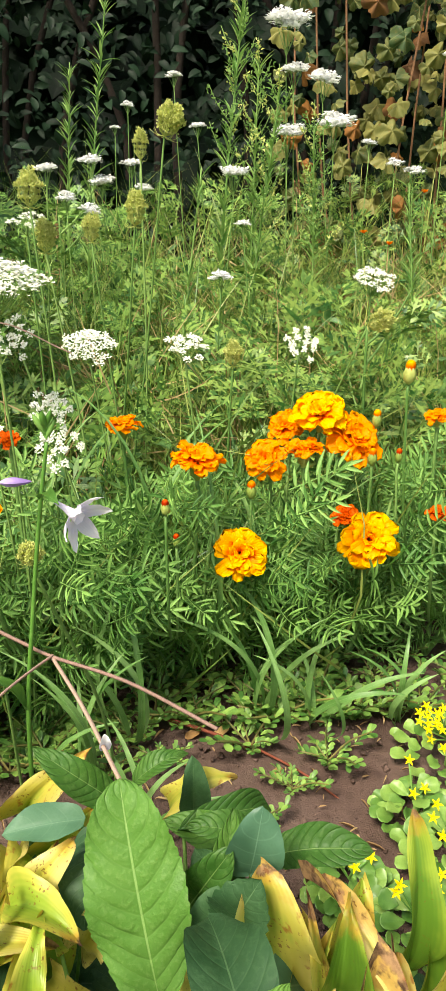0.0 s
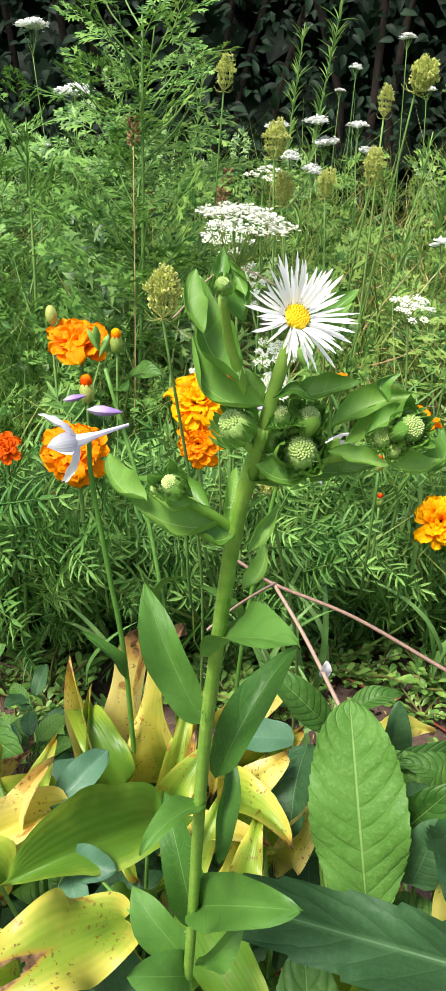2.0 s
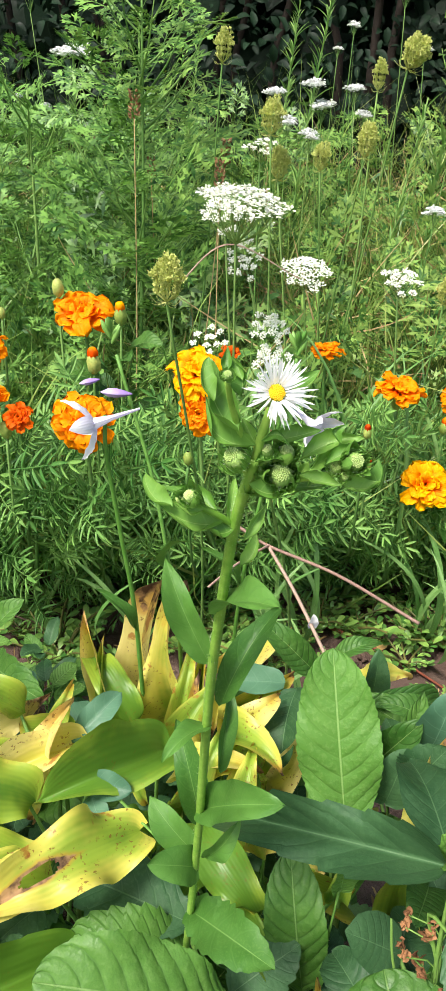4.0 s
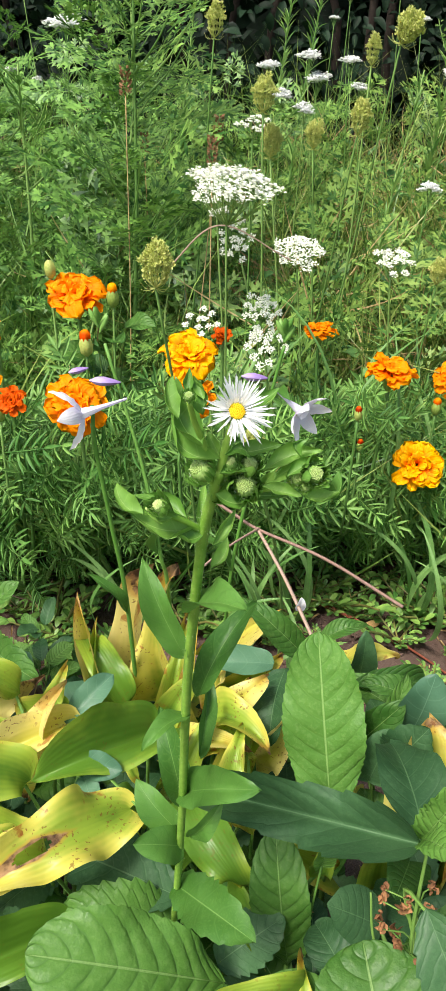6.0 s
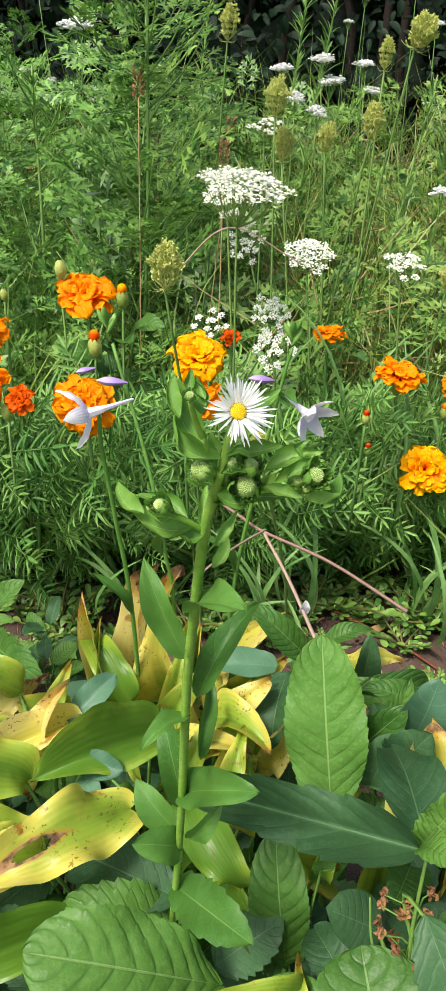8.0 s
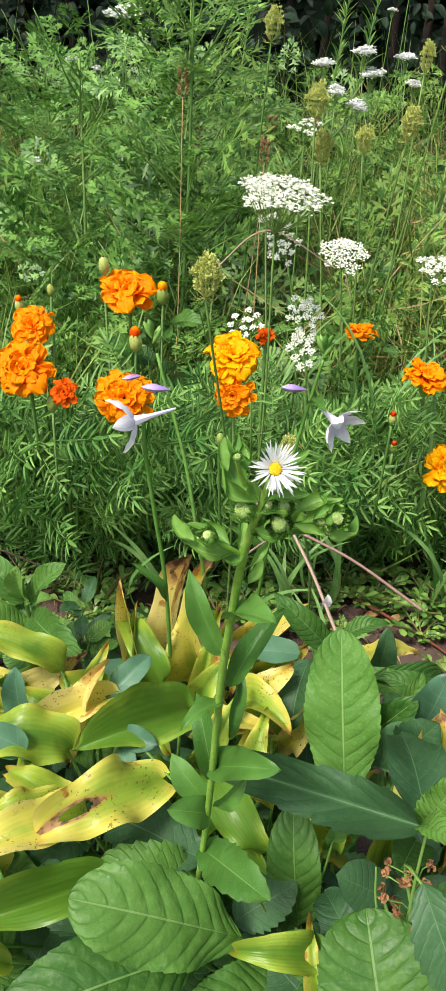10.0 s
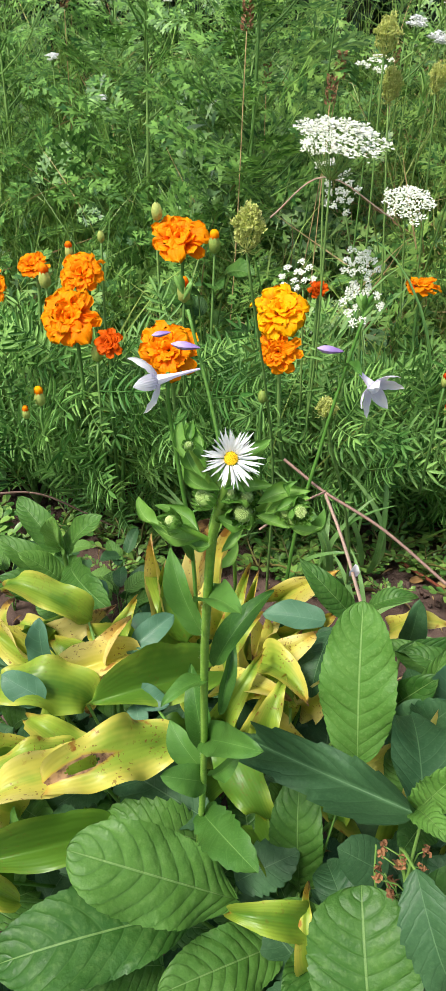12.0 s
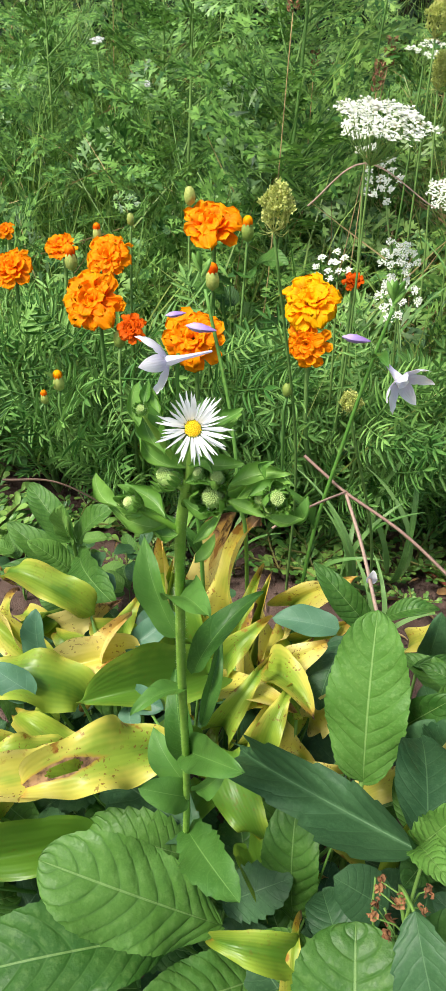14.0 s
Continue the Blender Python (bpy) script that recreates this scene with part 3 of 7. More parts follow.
def build_ground():
    near = np.linspace(-1, 1, 121)
    xs = np.sign(near) * (np.abs(near) * 1.6 + 60 * np.abs(near) ** 9)
    ys = xs + 0.6
    gx, gy = np.meshgrid(xs, ys)
    gz = ground_height(gx, gy) * (np.hypot(gx, gy) < 4)
    rough = np.array([[noise.noise(Vector((x * 22, y * 22, 0))) + 0.5 * noise.noise(Vector((x * 60, y * 60, 3))) for x in xs] for y in ys])
    gz = gz + 0.005 * rough * (np.hypot(gx, gy) < 3)
    n = len(xs)
    k = np.arange(n - 1)[:, None] * n + np.arange(n - 1)[None]
    quads = np.stack([k, k + 1, k + n + 1, k + n], -1).reshape(-1, 4)
    pts = np.stack([gx, gy, gz], -1).reshape(-1, 3)
    ob = new("ground", link_mesh("ground", (pts, quads, pts[:, :2]), ["soil"]))
    tagged(ob, "dark brown crumbly garden soil under the plants", "ground", kind="structure")


build_ground()


# ---- hedge and far thicket ----
def random_ways(n, lift=0.0, spread=1.0):
    w = rng.normal(size=(n, 3)) * (spread, spread, spread * 0.6)
    w[:, 2] += lift
    return w / np.linalg.norm(w, axis=1, keepdims=True)


def build_hedge():
    hedge = thing("hedge", (-0.5, 2.6, 0), "dense leafy hedge behind the meadow, deep shade put into its dark green leaf colour", "hedge", kind="stuff")
    n = 26000
    x = rng.uniform(-3.4, 2.6, n)
    z = rng.uniform(0.0, 2.7, n)
    y = 2.35 + 0.05 * x + np.abs(rng.normal(size=n)) * 0.28 + 0.10 * np.sin(3.1 * x + 2 * z) - 0.16 * np.clip(z - 1.1, 0, 2)
    base = np.stack([x, y, z], 1)
    way = random_ways(n, -0.6)
    way[:, 1] -= 0.3
    up = np.stack([rng.normal(size=n) * 0.3, -0.7 + 0 * x, 0.7 + rng.normal(size=n) * 0.3], 1)
    size = rng.uniform(0.03, 0.055, n)
    third = np.arange(n) % 3
    shapes = [scatter(leaf_shape(0.5, 0.8, 4, 2, 0.6, 0.25, phase=k), aims(base, way, up, size, size * 0.5)[third == k]) for k in range(3)]
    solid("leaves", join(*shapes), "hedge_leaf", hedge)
    wood = []
    for k in range(46):
        bx = -3.3 + 6.0 * k / 45 + rng.uniform(-0.05, 0.05)
        by = 2.75 + rng.uniform(-0.1, 0.3)
        wood.append(tube([(bx, by, -0.02), (bx + rng.uniform(-0.1, 0.1), by - 0.05, 0.8), (bx + rng.uniform(-0.3, 0.3), by - 0.1, 1.7), (bx + rng.uniform(-0.4, 0.4), by - 0.2, 2.6)], 0.018, 0.005, 6, 4))
    solid("branches", join(*wood), "hedge_wood", hedge)
    # added big leaves close the sky gaps; their dark colour holds the shade
    far = thing("thicket", (-0.5, 3.6, 0), "added thicket of leaves behind the hedge, shade put into its dark colour", "thicket", kind="stuff")
    n = 9000
    x, z = rng.uniform(-5, 4, n), rng.uniform(0, 3.6, n)
    y = 3.3 + np.abs(rng.normal(size=n)) * 0.35
    size = rng.uniform(0.16, 0.26, n)
    pts = scatter(leaf_shape(0.5, 0.8, 3, 2, 0.5, 0.2), aims(np.stack([x, y, z], 1), random_ways(n, -0.5), np.tile([0.0, -1.0, 0.4], (n, 1)) + rng.normal(size=(n, 3)) * 0.2, size, size * 0.7))
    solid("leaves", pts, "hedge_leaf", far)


def lobed_shape(k):
    """A leaf with five blunt lobes, like currant."""
    t = np.linspace(0, 6.2832, 31)
    r = 0.40 + 0.055 * np.cos(5 * (t - 1.5708) + 0.2 * k) + 0.025 * np.cos(17 * t + k) + 0.04 * np.cos(2 * t + k)
    r = r * (1 - 0.35 * np.exp(-(((t - 4.712) / 0.35) ** 2)))
    rings = [0.02, 0.5, 1.0]
    pts, uv = [], []
    for s in rings:
        x, y = s * r * np.cos(t), 0.42 + s * r * np.sin(t)
        z = -0.9 * (x**2 + (y - 0.4) ** 2) - 0.25 * np.abs(x) * s + 0.10 * np.sin(5 * t + k) * s
        pts.append(np.stack([x, y, z], 1)), uv.append(np.stack([x + 0.5, y], 1))
    n = len(t)
    q = np.arange(2)[:, None] * n + np.arange(n - 1)[None]
    return np.concatenate(pts), np.stack([q, q + 1, q + n + 1, q + n], -1).reshape(-1, 4), np.concatenate(uv)


def build_currant():
    bush = thing("currant_bush", (0.55, 2.15, 0), "currant bush with pale yellowing and brown lobed leaves", "bush")
    meshes = [link_mesh("leaf", lobed_shape(k), [m]) for m in ("currant_leaf", "currant_leaf", "currant_leaf", "currant_leaf", "currant_dry", "currant_leaf") for k in range(2)]
    for k in range(13):
        bx, by = 0.2 + 0.07 * k + rng.uniform(-0.03, 0.03), 2.1 + rng.uniform(-0.08, 0.12)
        solid("branch", tube([(0.55 + 0.3 * (bx - 0.6), 2.2, -0.01), (bx, by, 0.6), (bx + rng.uniform(-0.12, 0.12), by - 0.06, 1.45)], 0.004, 0.002, 5, 4), "seed_brown", bush)
    for k in range(760):
        p = np.array([0.12 + 1.05 * rng.uniform(0, 1) ** 0.8, rng.uniform(1.9, 2.25), rng.uniform(0.5, 1.45)])
        w = np.array([rng.normal() * 0.5, -0.3 + rng.normal() * 0.3, -0.8 + rng.normal() * 0.4])
        size = rng.uniform(0.035, 0.08)
        part("leaf", meshes[rng.integers(len(meshes))], bush, aim(p, p + w / np.linalg.norm(w) * size, size * rng.uniform(0.7, 1.05), (rng.normal() * 0.7, -1, 0.6 + rng.normal() * 0.4)))


# ---- meadow ----
def row_line(x):
    return 0.80 + 0.36 * np.clip(x, -0.9, 0.5)


def meadow_points(n, near=0.08, far=2.35):
    y0 = rng.uniform(0, 1, n) ** 1.25
    x = rng.uniform(-2.0, 1.15, n)
    lo = row_line(x) + near
    return x, lo + y0 * (far - lo)


def meadow_top(y):
    return 0.29 + 0.33 * np.clip((y - 0.8) / 1.15, 0, 1)


def build_meadow():
    grass = thing("meadow_grass", (-0.4, 1.4, 0), "tall tangled green meadow grass with dry brown blades", "grass", kind="stuff")
    n = 20000
    x, y = meadow_points(n)
    base = np.stack([x, y, 0 * x], 1)
    way = rng.normal(size=(n, 3)) * (0.55, 0.55, 0.1) + (0, 0, 1)
    length = meadow_top(y) * rng.uniform(0.5, 1.25, n)
    up = rng.normal(size=(n, 3)) * (1, 1, 0.05)
    width = rng.uniform(0.0018, 0.0045, n)
    ms = aims(base, way, up, length, width)
    pick = np.arange(n) % 4
    shapes = [scatter(leaf_shape(0.25, 0.8, 6, 1, 0.3 + 0.7 * k, 0.0, side=3.0 * (k - 1.5)), ms[pick == k]) for k in range(4)]
    solid("blades", join(*shapes), "grass", grass)
    n = 4200
    x, y = meadow_points(n)
    x = np.where(np.arange(n) % 3 > 0, rng.uniform(-0.35, 1.0, n), x)
    y = np.where(y < row_line(x) + 0.18, row_line(x) + rng.uniform(0.18, 1.1, n), y)
    way = rng.normal(size=(n, 3)) * (0.8, 0.8, 0.25) + (0, 0, 0.55)
    ms = aims(np.stack([x, y, rng.uniform(0, 0.8, n) * meadow_top(y)], 1), way, rng.normal(size=(n, 3)), rng.uniform(0.08, 0.22, n), rng.uniform(0.0014, 0.003, n))
    solid("dry_blades", scatter(leaf_shape(0.25, 0.7, 5, 1, 0.7, 0.0), ms), "dry_grass", grass)

    feather = thing("feathery_weeds", (-0.5, 1.4, 0), "feathery green weed foliage filling the meadow", "weeds", kind="stuff")
    fronds = [ferny_shape(k) for k in range(3)]
    n = 4600
    x, y = meadow_points(n, 0.10)
    top = meadow_top(y)
    z = rng.uniform(0.10, 1.0, n) * top
    way = rng.normal(size=(n, 3)) * (0.8, 0.8, 0.35) + (0, -0.15, 0.35)
    up = rng.normal(size=(n, 3)) * 0.4 + (0, -0.5, 0.8)
    length = rng.uniform(0.04, 0.095, n)
    ms = aims(np.stack([x, y, z], 1), way, up, length, length)
    pick = np.arange(n) % 3
    solid("fronds", join(*[scatter(f, ms[pick == k]) for k, f in enumerate(fronds)]), "feather", feather)

    broad = thing("broadleaf_undergrowth", (-0.6, 1.2, 0), "low broad green weed leaves among the grass", "weeds", kind="stuff")
    n = 2600
    x, y = meadow_points(n, 0.06, 2.2)
    z = rng.uniform(0.03, 0.85, n) * meadow_top(y)
    way = rng.normal(size=(n, 3)) * (1, 1, 0.4) + (0, -0.2, 0.2)
    up = rng.normal(size=(n, 3)) * 0.4 + (0, -0.4, 0.9)
    length = rng.uniform(0.022, 0.05, n)
    ms = aims(np.stack([x, y, z], 1), way, up, length, length * rng.uniform(0.3, 0.6, n))
    pick = np.arange(n) % 2
    solid("leaves", join(*[scatter(leaf_shape(0.55, 0.8, 6, 4, 0.6, 0.25, 0.02, phase=k), ms[pick == k]) for k in range(2)]), "meadow_leaf", broad)


def ferny_shape(k):
    """A finely divided leaf one long: side leaflets that are cut into narrow pointed lobes themselves."""
    lobe = leaf_shape(0.5, 0.8, 2, 1, 0.2, 0.0)
    rib = tube([(0, 0, 0), (0.02 * (k - 1), 0.5, 0.05), (0, 0.95, 0.0)], 0.010, 0.005, 3, 2)
    ms = []
    for i, reach in enumerate((0.34, 0.46, 0.44, 0.36, 0.24)):
        v = 0.12 + 0.175 * i
        for s in (-1, 1):
            a = math.atan2(0.55 + 0.12 * i, s * 0.9) + 0.1 * math.sin(3 * i + s + k)
            root = np.array([0.02 * (k - 1) * 4 * v * (1 - v), v + 0.03 * s, 0.2 * v * (1 - v)])
            lift = 0.15 * math.sin(2.1 * i + s + k)
            for at, turn, size in ((0.0, 0.0, 1.0), (0.34, 0.75, 0.46), (0.34, -0.75, 0.42), (0.62, 0.65, 0.34), (0.62, -0.65, 0.32)):
                start = root + at * reach * np.array([math.cos(a), math.sin(a), lift])
                w = np.array([[math.cos(a + turn), math.sin(a + turn), lift]])
                ms.append(aims(start[None], w, np.array([[0.1 * s, 0, 1.0]]), [reach * size], [0.078 if at == 0 else 0.060])[0])
    ms.append(aims(np.array([[0, 0.86, 0.02]]), np.array([[0.0, 1, -0.1]]), np.array([[0, 0, 1.0]]), [0.26], [0.078])[0])
    return join(rib, scatter(lobe, np.array(ms)))


def goldenrod(at, top, rows=60, reach=0.05, plume=False, label="tall goldenrod stem with narrow willow-like green leaves"):
    plant = thing("goldenrod", at, label, "weed", "tall goldenrod stems")
    a, t = np.array(at, float), np.array(top, float)
    mid = 0.5 * (a + t) + (rng.normal() * 0.02, rng.normal() * 0.012, 0)
    line = curve([a, mid, t], 20)
    solid("stem", tube([a, mid, t], 0.0030, 0.0011, 6, 8), "meadow_stem", plant)
    idx = np.sort(rng.uniform(0.12, 0.99, rows))
    base = np.stack([np.interp(idx * (len(line) - 1), np.arange(len(line)), line[:, k]) for k in range(3)], 1)
    ang = np.arange(rows) * 2.4 + rng.normal(size=rows) * 0.5
    way = np.stack([np.cos(ang), np.sin(ang), 0.75 + 0.45 * idx], 1)
    way = way + rng.normal(size=(rows, 3)) * 0.28
    length = reach * (1.1 - 0.55 * idx) * rng.uniform(0.35, 1.2, rows)
    ms = aims(base, way, np.tile([0.0, 0, 1.0], (rows, 1)), length, length * rng.uniform(0.08, 0.13, rows))
    tagged(solid("foliage", scatter(leaf_shape(0.6, 0.9, 5, 2, 0.45, 0.06), ms), "goldenrod_leaf", plant), kind="stuff")
    if plume:
        for k in range(16):
            s = 0.68 + 0.31 * k / 15
            root = np.array([np.interp(s * (len(line) - 1), np.arange(len(line)), line[:, c]) for c in range(3)])
            w = np.array([math.cos(2.4 * k), math.sin(2.4 * k), 1.3]) * (0.075 * (1.25 - s))
            twiglet = tube([root, root + w * 0.6, root + w + (0, 0, 0.01)], 0.0009, 0.0005, 4, 3)
            solid("branch", twiglet, "meadow_stem", plant)
            n = 26
            place = root + w * rng.uniform(0.15, 1.1, n)[:, None] + rng.normal(size=(n, 3)) * 0.0025
            buds = scatter(leaf_shape(0.6, 0.6, 3, 2, 0.4, 0.4), aims(place, random_ways(n, 0.7), rng.normal(size=(n, 3)), rng.uniform(0.004, 0.009, n), rng.uniform(0.002, 0.0035, n)))
            tagged(solid("flower_buds", buds, "seed_head" if k % 3 == 0 else "goldenrod_leaf", plant), kind="stuff")


def ragweed(at, top, spread, count):
    plant = thing("ragweed", at, "tall ragweed with feathery divided green leaves", "weed", "tall ragweed plants")
    a, t = np.array(at, float), np.array(top, float)
    solid("stem", tube([a, 0.5 * (a + t) + (0.01, 0, 0), t], 0.004, 0.0015, 6, 8), "meadow_stem", plant)
    fr = ferny_shape(1)
    s = np.linspace(0.2, 1.0, count)
    base = a + s[:, None] * (t - a)
    ang = np.arange(count) * 2.4
    limb = []
    for k in range(0, count, 5):
        w = np.array([math.cos(ang[k]), math.sin(ang[k]), 0.9]) * spread * (1.1 - 0.6 * s[k])
        limb.append(tube([base[k], base[k] + w * 0.6, base[k] + w + (0, 0, 0.02)], 0.0018, 0.0008, 4, 3))
    out = rng.uniform(0.0, 1.0, count)
    base = base + np.stack([np.cos(ang), np.sin(ang), 0.8 + 0 * ang], 1) * (out * spread * (1.05 - 0.6 * s))[:, None]
    way = np.stack([np.cos(ang), np.sin(ang), 0.35 + rng.normal(size=count) * 0.3], 1)
    length = rng.uniform(0.055, 0.11, count) * (1.15 - 0.5 * s)
    ms = aims(base, way, rng.normal(size=(count, 3)) * 0.3 + (0, -0.4, 0.9), length, length)
    for twiglet in limb:
        solid("branch", twiglet, "meadow_stem", plant)
    tagged(solid("foliage", scatter(fr, ms), "feather", plant), kind="stuff")


def floret_cloud(count, radius, dome, size):
    """Many small petals in a flat or domed cluster round the origin."""
    r, ang = radius * np.sqrt(rng.uniform(0, 1, count)), rng.uniform(0, 6.2832, count)
    base = np.stack([r * np.cos(ang), r * np.sin(ang), dome * (1 - (r / radius) ** 2) + rng.normal(size=count) * size * 0.25], 1)
    way = np.stack([rng.normal(size=count), rng.normal(size=count), 0.2 + 0 * r], 1)
    return scatter(leaf_shape(0.4, 0.35, 2, 2, 0.5, 0.1), aims(base, way, np.tile([0.0, 0, 1.0], (count, 1)) + rng.normal(size=(count, 3)) * 0.25, np.full(count, size), np.full(count, size * 0.8)))


def umbel_shapes(size, rays, dome, loose):
    """Flowers and rays of an umbel whose middle of the top is at the origin; it looks along z."""
    flowers, spokes = [], []
    foot = np.array([0, 0, -0.55 * size])
    for k in range(rays):
        r = 0.5 * size * math.sqrt((k + 0.5) / rays) * (1 + loose * rng.normal() * 0.12)
        a = k * 2.4 + rng.normal() * 0.1
        tip = np.array([r * math.cos(a), r * math.sin(a), dome * size * (1 - (2 * r / size) ** 2) - dome * size + loose * rng.normal() * size * 0.05])
        spokes.append(tube([foot, 0.5 * (foot + tip) + (tip - foot) * (0.1, 0.1, 0) - (0, 0, 0.04 * size), tip], 0.0005, 0.0004, 3, 3))
        flowers.append(moved(floret_cloud(34, size * (0.12 - 0.03 * loose), 0.03 * size, size * 0.055), Matrix.Translation(tip)))
    return flowers, join(*spokes)


def wild_carrot(at, size, foot=None, rays=22, dome=0.12, loose=0.4, tilt=(0.1, -0.5, 1.0), label="white lacy flower umbel of wild carrot on a thin green stem", mat="umbel_white"):
    """An umbel at a place, on a stem from the ground at foot."""
    f = np.array(foot if foot is not None else (at[0] + rng.normal() * 0.03, at[1] + 0.06, 0.0))
    plant = thing("wild_carrot", tuple(f), label, "wildflower", "wild carrot flowers")
    flowers, spokes = umbel_shapes(size, rays, dome, loose)
    m = np.array(facing(at, tilt))
    low = (m @ np.array([0, 0, -0.55 * size, 1]))[:3]
    solid("stem", tube([f, 0.5 * (f + low) + (0.006, 0.012, 0.0), low], 0.0016, 0.0011, 5, 6), "meadow_stem", plant)
    tagged(solid("umbel_spokes", moved(spokes, m), "meadow_stem", plant), kind="stuff")
    for f in flowers:
        tagged(solid("umbellet", moved(f, m), mat, plant), kind="stuff")


def yarrow(at, size, heads=1):
    f = np.array((at[0] + rng.normal() * 0.03, at[1] + rng.uniform(0, 0.06), 0.0))
    plant = thing("yarrow", tuple(f), "white flat-topped yarrow flower on a tall thin stem", "wildflower", "white yarrow flowers")
    top = np.array(at, float)
    joint = top - (0, 0, size * 0.8)
    solid("stem", tube([f, 0.5 * (f + joint) + (0.008, 0.01, 0), joint], 0.0016, 0.0009, 5, 6), "meadow_stem", plant)
    clouds, spokes = [], []
    for k in range(5 + heads * 2):
        a, r = k * 2.4, size * 0.42 * math.sqrt((k + 0.3) / (5 + heads * 2))
        tip = top + (r * math.cos(a), r * math.sin(a), 0.35 * r * math.sin(a) + rng.normal() * size * 0.05)
        clouds.append(moved(floret_cloud(70, size * 0.22, size * 0.06, size * 0.15), Matrix.Translation(tip)))
        spokes.append(tube([joint, tip], 0.0007, 0.0005, 3, 2))
    for cloud, spoke in zip(clouds, spokes):
        solid("flower_stalk", spoke, "meadow_stem", plant)
        tagged(solid("flower_plate", cloud, "yarrow_white", plant), kind="stuff")


def seed_head(at, size, tall=1.4, foot=None, lean=(0.05, -0.1, 1.0)):
    """A closed bird's-nest head of wild carrot gone to seed."""
    f = np.array(foot if foot is not None else (at[0] + rng.normal() * 0.04, at[1] + 0.06, 0.0))
    plant = thing("wild_carrot_seed_head", tuple(f), "yellow-green wild carrot head curled closed into seed", "wildflower", "closed wild carrot seed heads")
    size = 0.82 * size
    ribs, tufts, h = [], [], 1.15 * size * tall
    seed = leaf_shape(0.5, 0.7, 3, 2, 0.4, 0.4)
    for k in range(22):
        a = k * 2.4 + rng.normal() * 0.25
        r = 0.5 * size * rng.uniform(0.62, 1.12)
        c, s, crook = math.cos(a), math.sin(a), 0.3 * rng.normal()
        tip = np.array([r * rng.uniform(0.3, 0.8) * math.cos(a + crook), r * rng.uniform(0.3, 0.8) * math.sin(a + crook), h * rng.uniform(0.16, 0.52)])
        ribs.append(tube([(0, 0, -h * 0.5), (r * 0.85 * c, r * 0.85 * s, -h * 0.30), (r * math.cos(a + 0.5 * crook), r * math.sin(a + 0.5 * crook), h * 0.05), tip], size * 0.022, size * 0.013, 4, 3))
        for at_v, count in ((-0.75, 8), (-0.35, 16), (0.1, 22), (0.45, 22), (0.75, 20), (1.0, 16)):
            if at_v < 0:
                mid = np.array([0.9 * r * c, 0.9 * r * s, h * 0.05 + 0.42 * h * at_v])
            else:
                mid = np.array([r * c, r * s, h * 0.05]) * (1 - at_v) + tip * at_v + np.array([c, s, 0]) * r * 0.3 * (1 - at_v)
            w = random_ways(count, 0.6) + np.array([0.4 * c, 0.4 * s, 0.5])
            ms = aims(mid + rng.normal(size=(count, 3)) * size * 0.05, w, rng.normal(size=(count, 3)), size * rng.uniform(0.08, 0.17, count), np.full(count, size * 0.075))
            tufts.append(scatter(seed, ms))
    for k in range(9):
        a = k * 0.698
        ribs.append(tube([(0, 0, -h * 0.5), (size * 0.4 * math.cos(a), size * 0.4 * math.sin(a), -h * 0.54), (size * 0.7 * math.cos(a), size * 0.7 * math.sin(a), -h * (0.42 + 0.1 * math.sin(3 * k)))], size * 0.018, size * 0.008, 3, 3))
    seeds = join(*tufts)
    m = np.array(facing(at, lean))
    low = (m @ np.array([0, 0, -h * 0.5, 1]))[:3]
    solid("stem", tube([f, 0.5 * (f + low) + (0.01, 0.012, 0), low], 0.0017, 0.0011, 5, 6), "meadow_stem", plant)
    for rib in ribs:
        solid("curled_ray", moved(rib, m), "seed_head", plant)
    tagged(solid("seed_mass", moved(seeds, m), "seed_head", plant), kind="stuff")


def plantain(at, tall):
    f = np.array((at[0], at[1], 0.0))
    plant = thing("dry_seed_spike", tuple(f), "thin dry stalk with a brown seed spike", "weed", "brown seed spikes")
    top = f + (rng.normal() * 0.03, rng.normal() * 0.02, tall)
    solid("stem", tube([f, 0.5 * (f + top) + (0.006, 0, 0), top], 0.001, 0.0008, 4, 5), "dry_grass", plant)
    n = 60
    s, a = rng.uniform(0, 1, n), rng.uniform(0, 6.28, n)
    base = top + np.stack([0.003 * np.cos(a), 0.003 * np.sin(a), 0.03 * s], 1)
    spike = scatter(leaf_shape(0.5, 0.6, 2, 2, 0.5, 0.3), aims(base, np.stack([np.cos(a), np.sin(a), 0.8 + 0 * a], 1), rng.normal(size=(n, 3)), np.full(n, 0.006), np.full(n, 0.003)))
    tagged(solid("spike", spike, "seed_brown", plant), kind="stuff")


def far_flower(at, size):
    """A small orange flower far back in the grass."""
    f = np.array((at[0], at[1] + 0.02, 0.0))
    plant = thing("orange_wildflower", tuple(f), "small orange flower on a thin stem in the grass", "wildflower", "orange flowers in the grass")
    top = np.array(at, float)
    solid("stem", tube([f, 0.5 * (f + top) + (0.006, 0, 0), top], 0.001, 0.0008, 4, 5), "meadow_stem", plant)
    for k in range(10):
        a = 0.628 * k
        w = np.array([math.cos(a), math.sin(a), 0.4 + 0.4 * (k % 2)])
        solid("petal", moved(leaf_shape(0.6, 0.3, 4, 2, 0.4, 0.1), aim(top, top + w / np.linalg.norm(w) * size * 0.6, size * 0.4, (-w[0], -w[1], 1.0))), "petal_orange", plant)


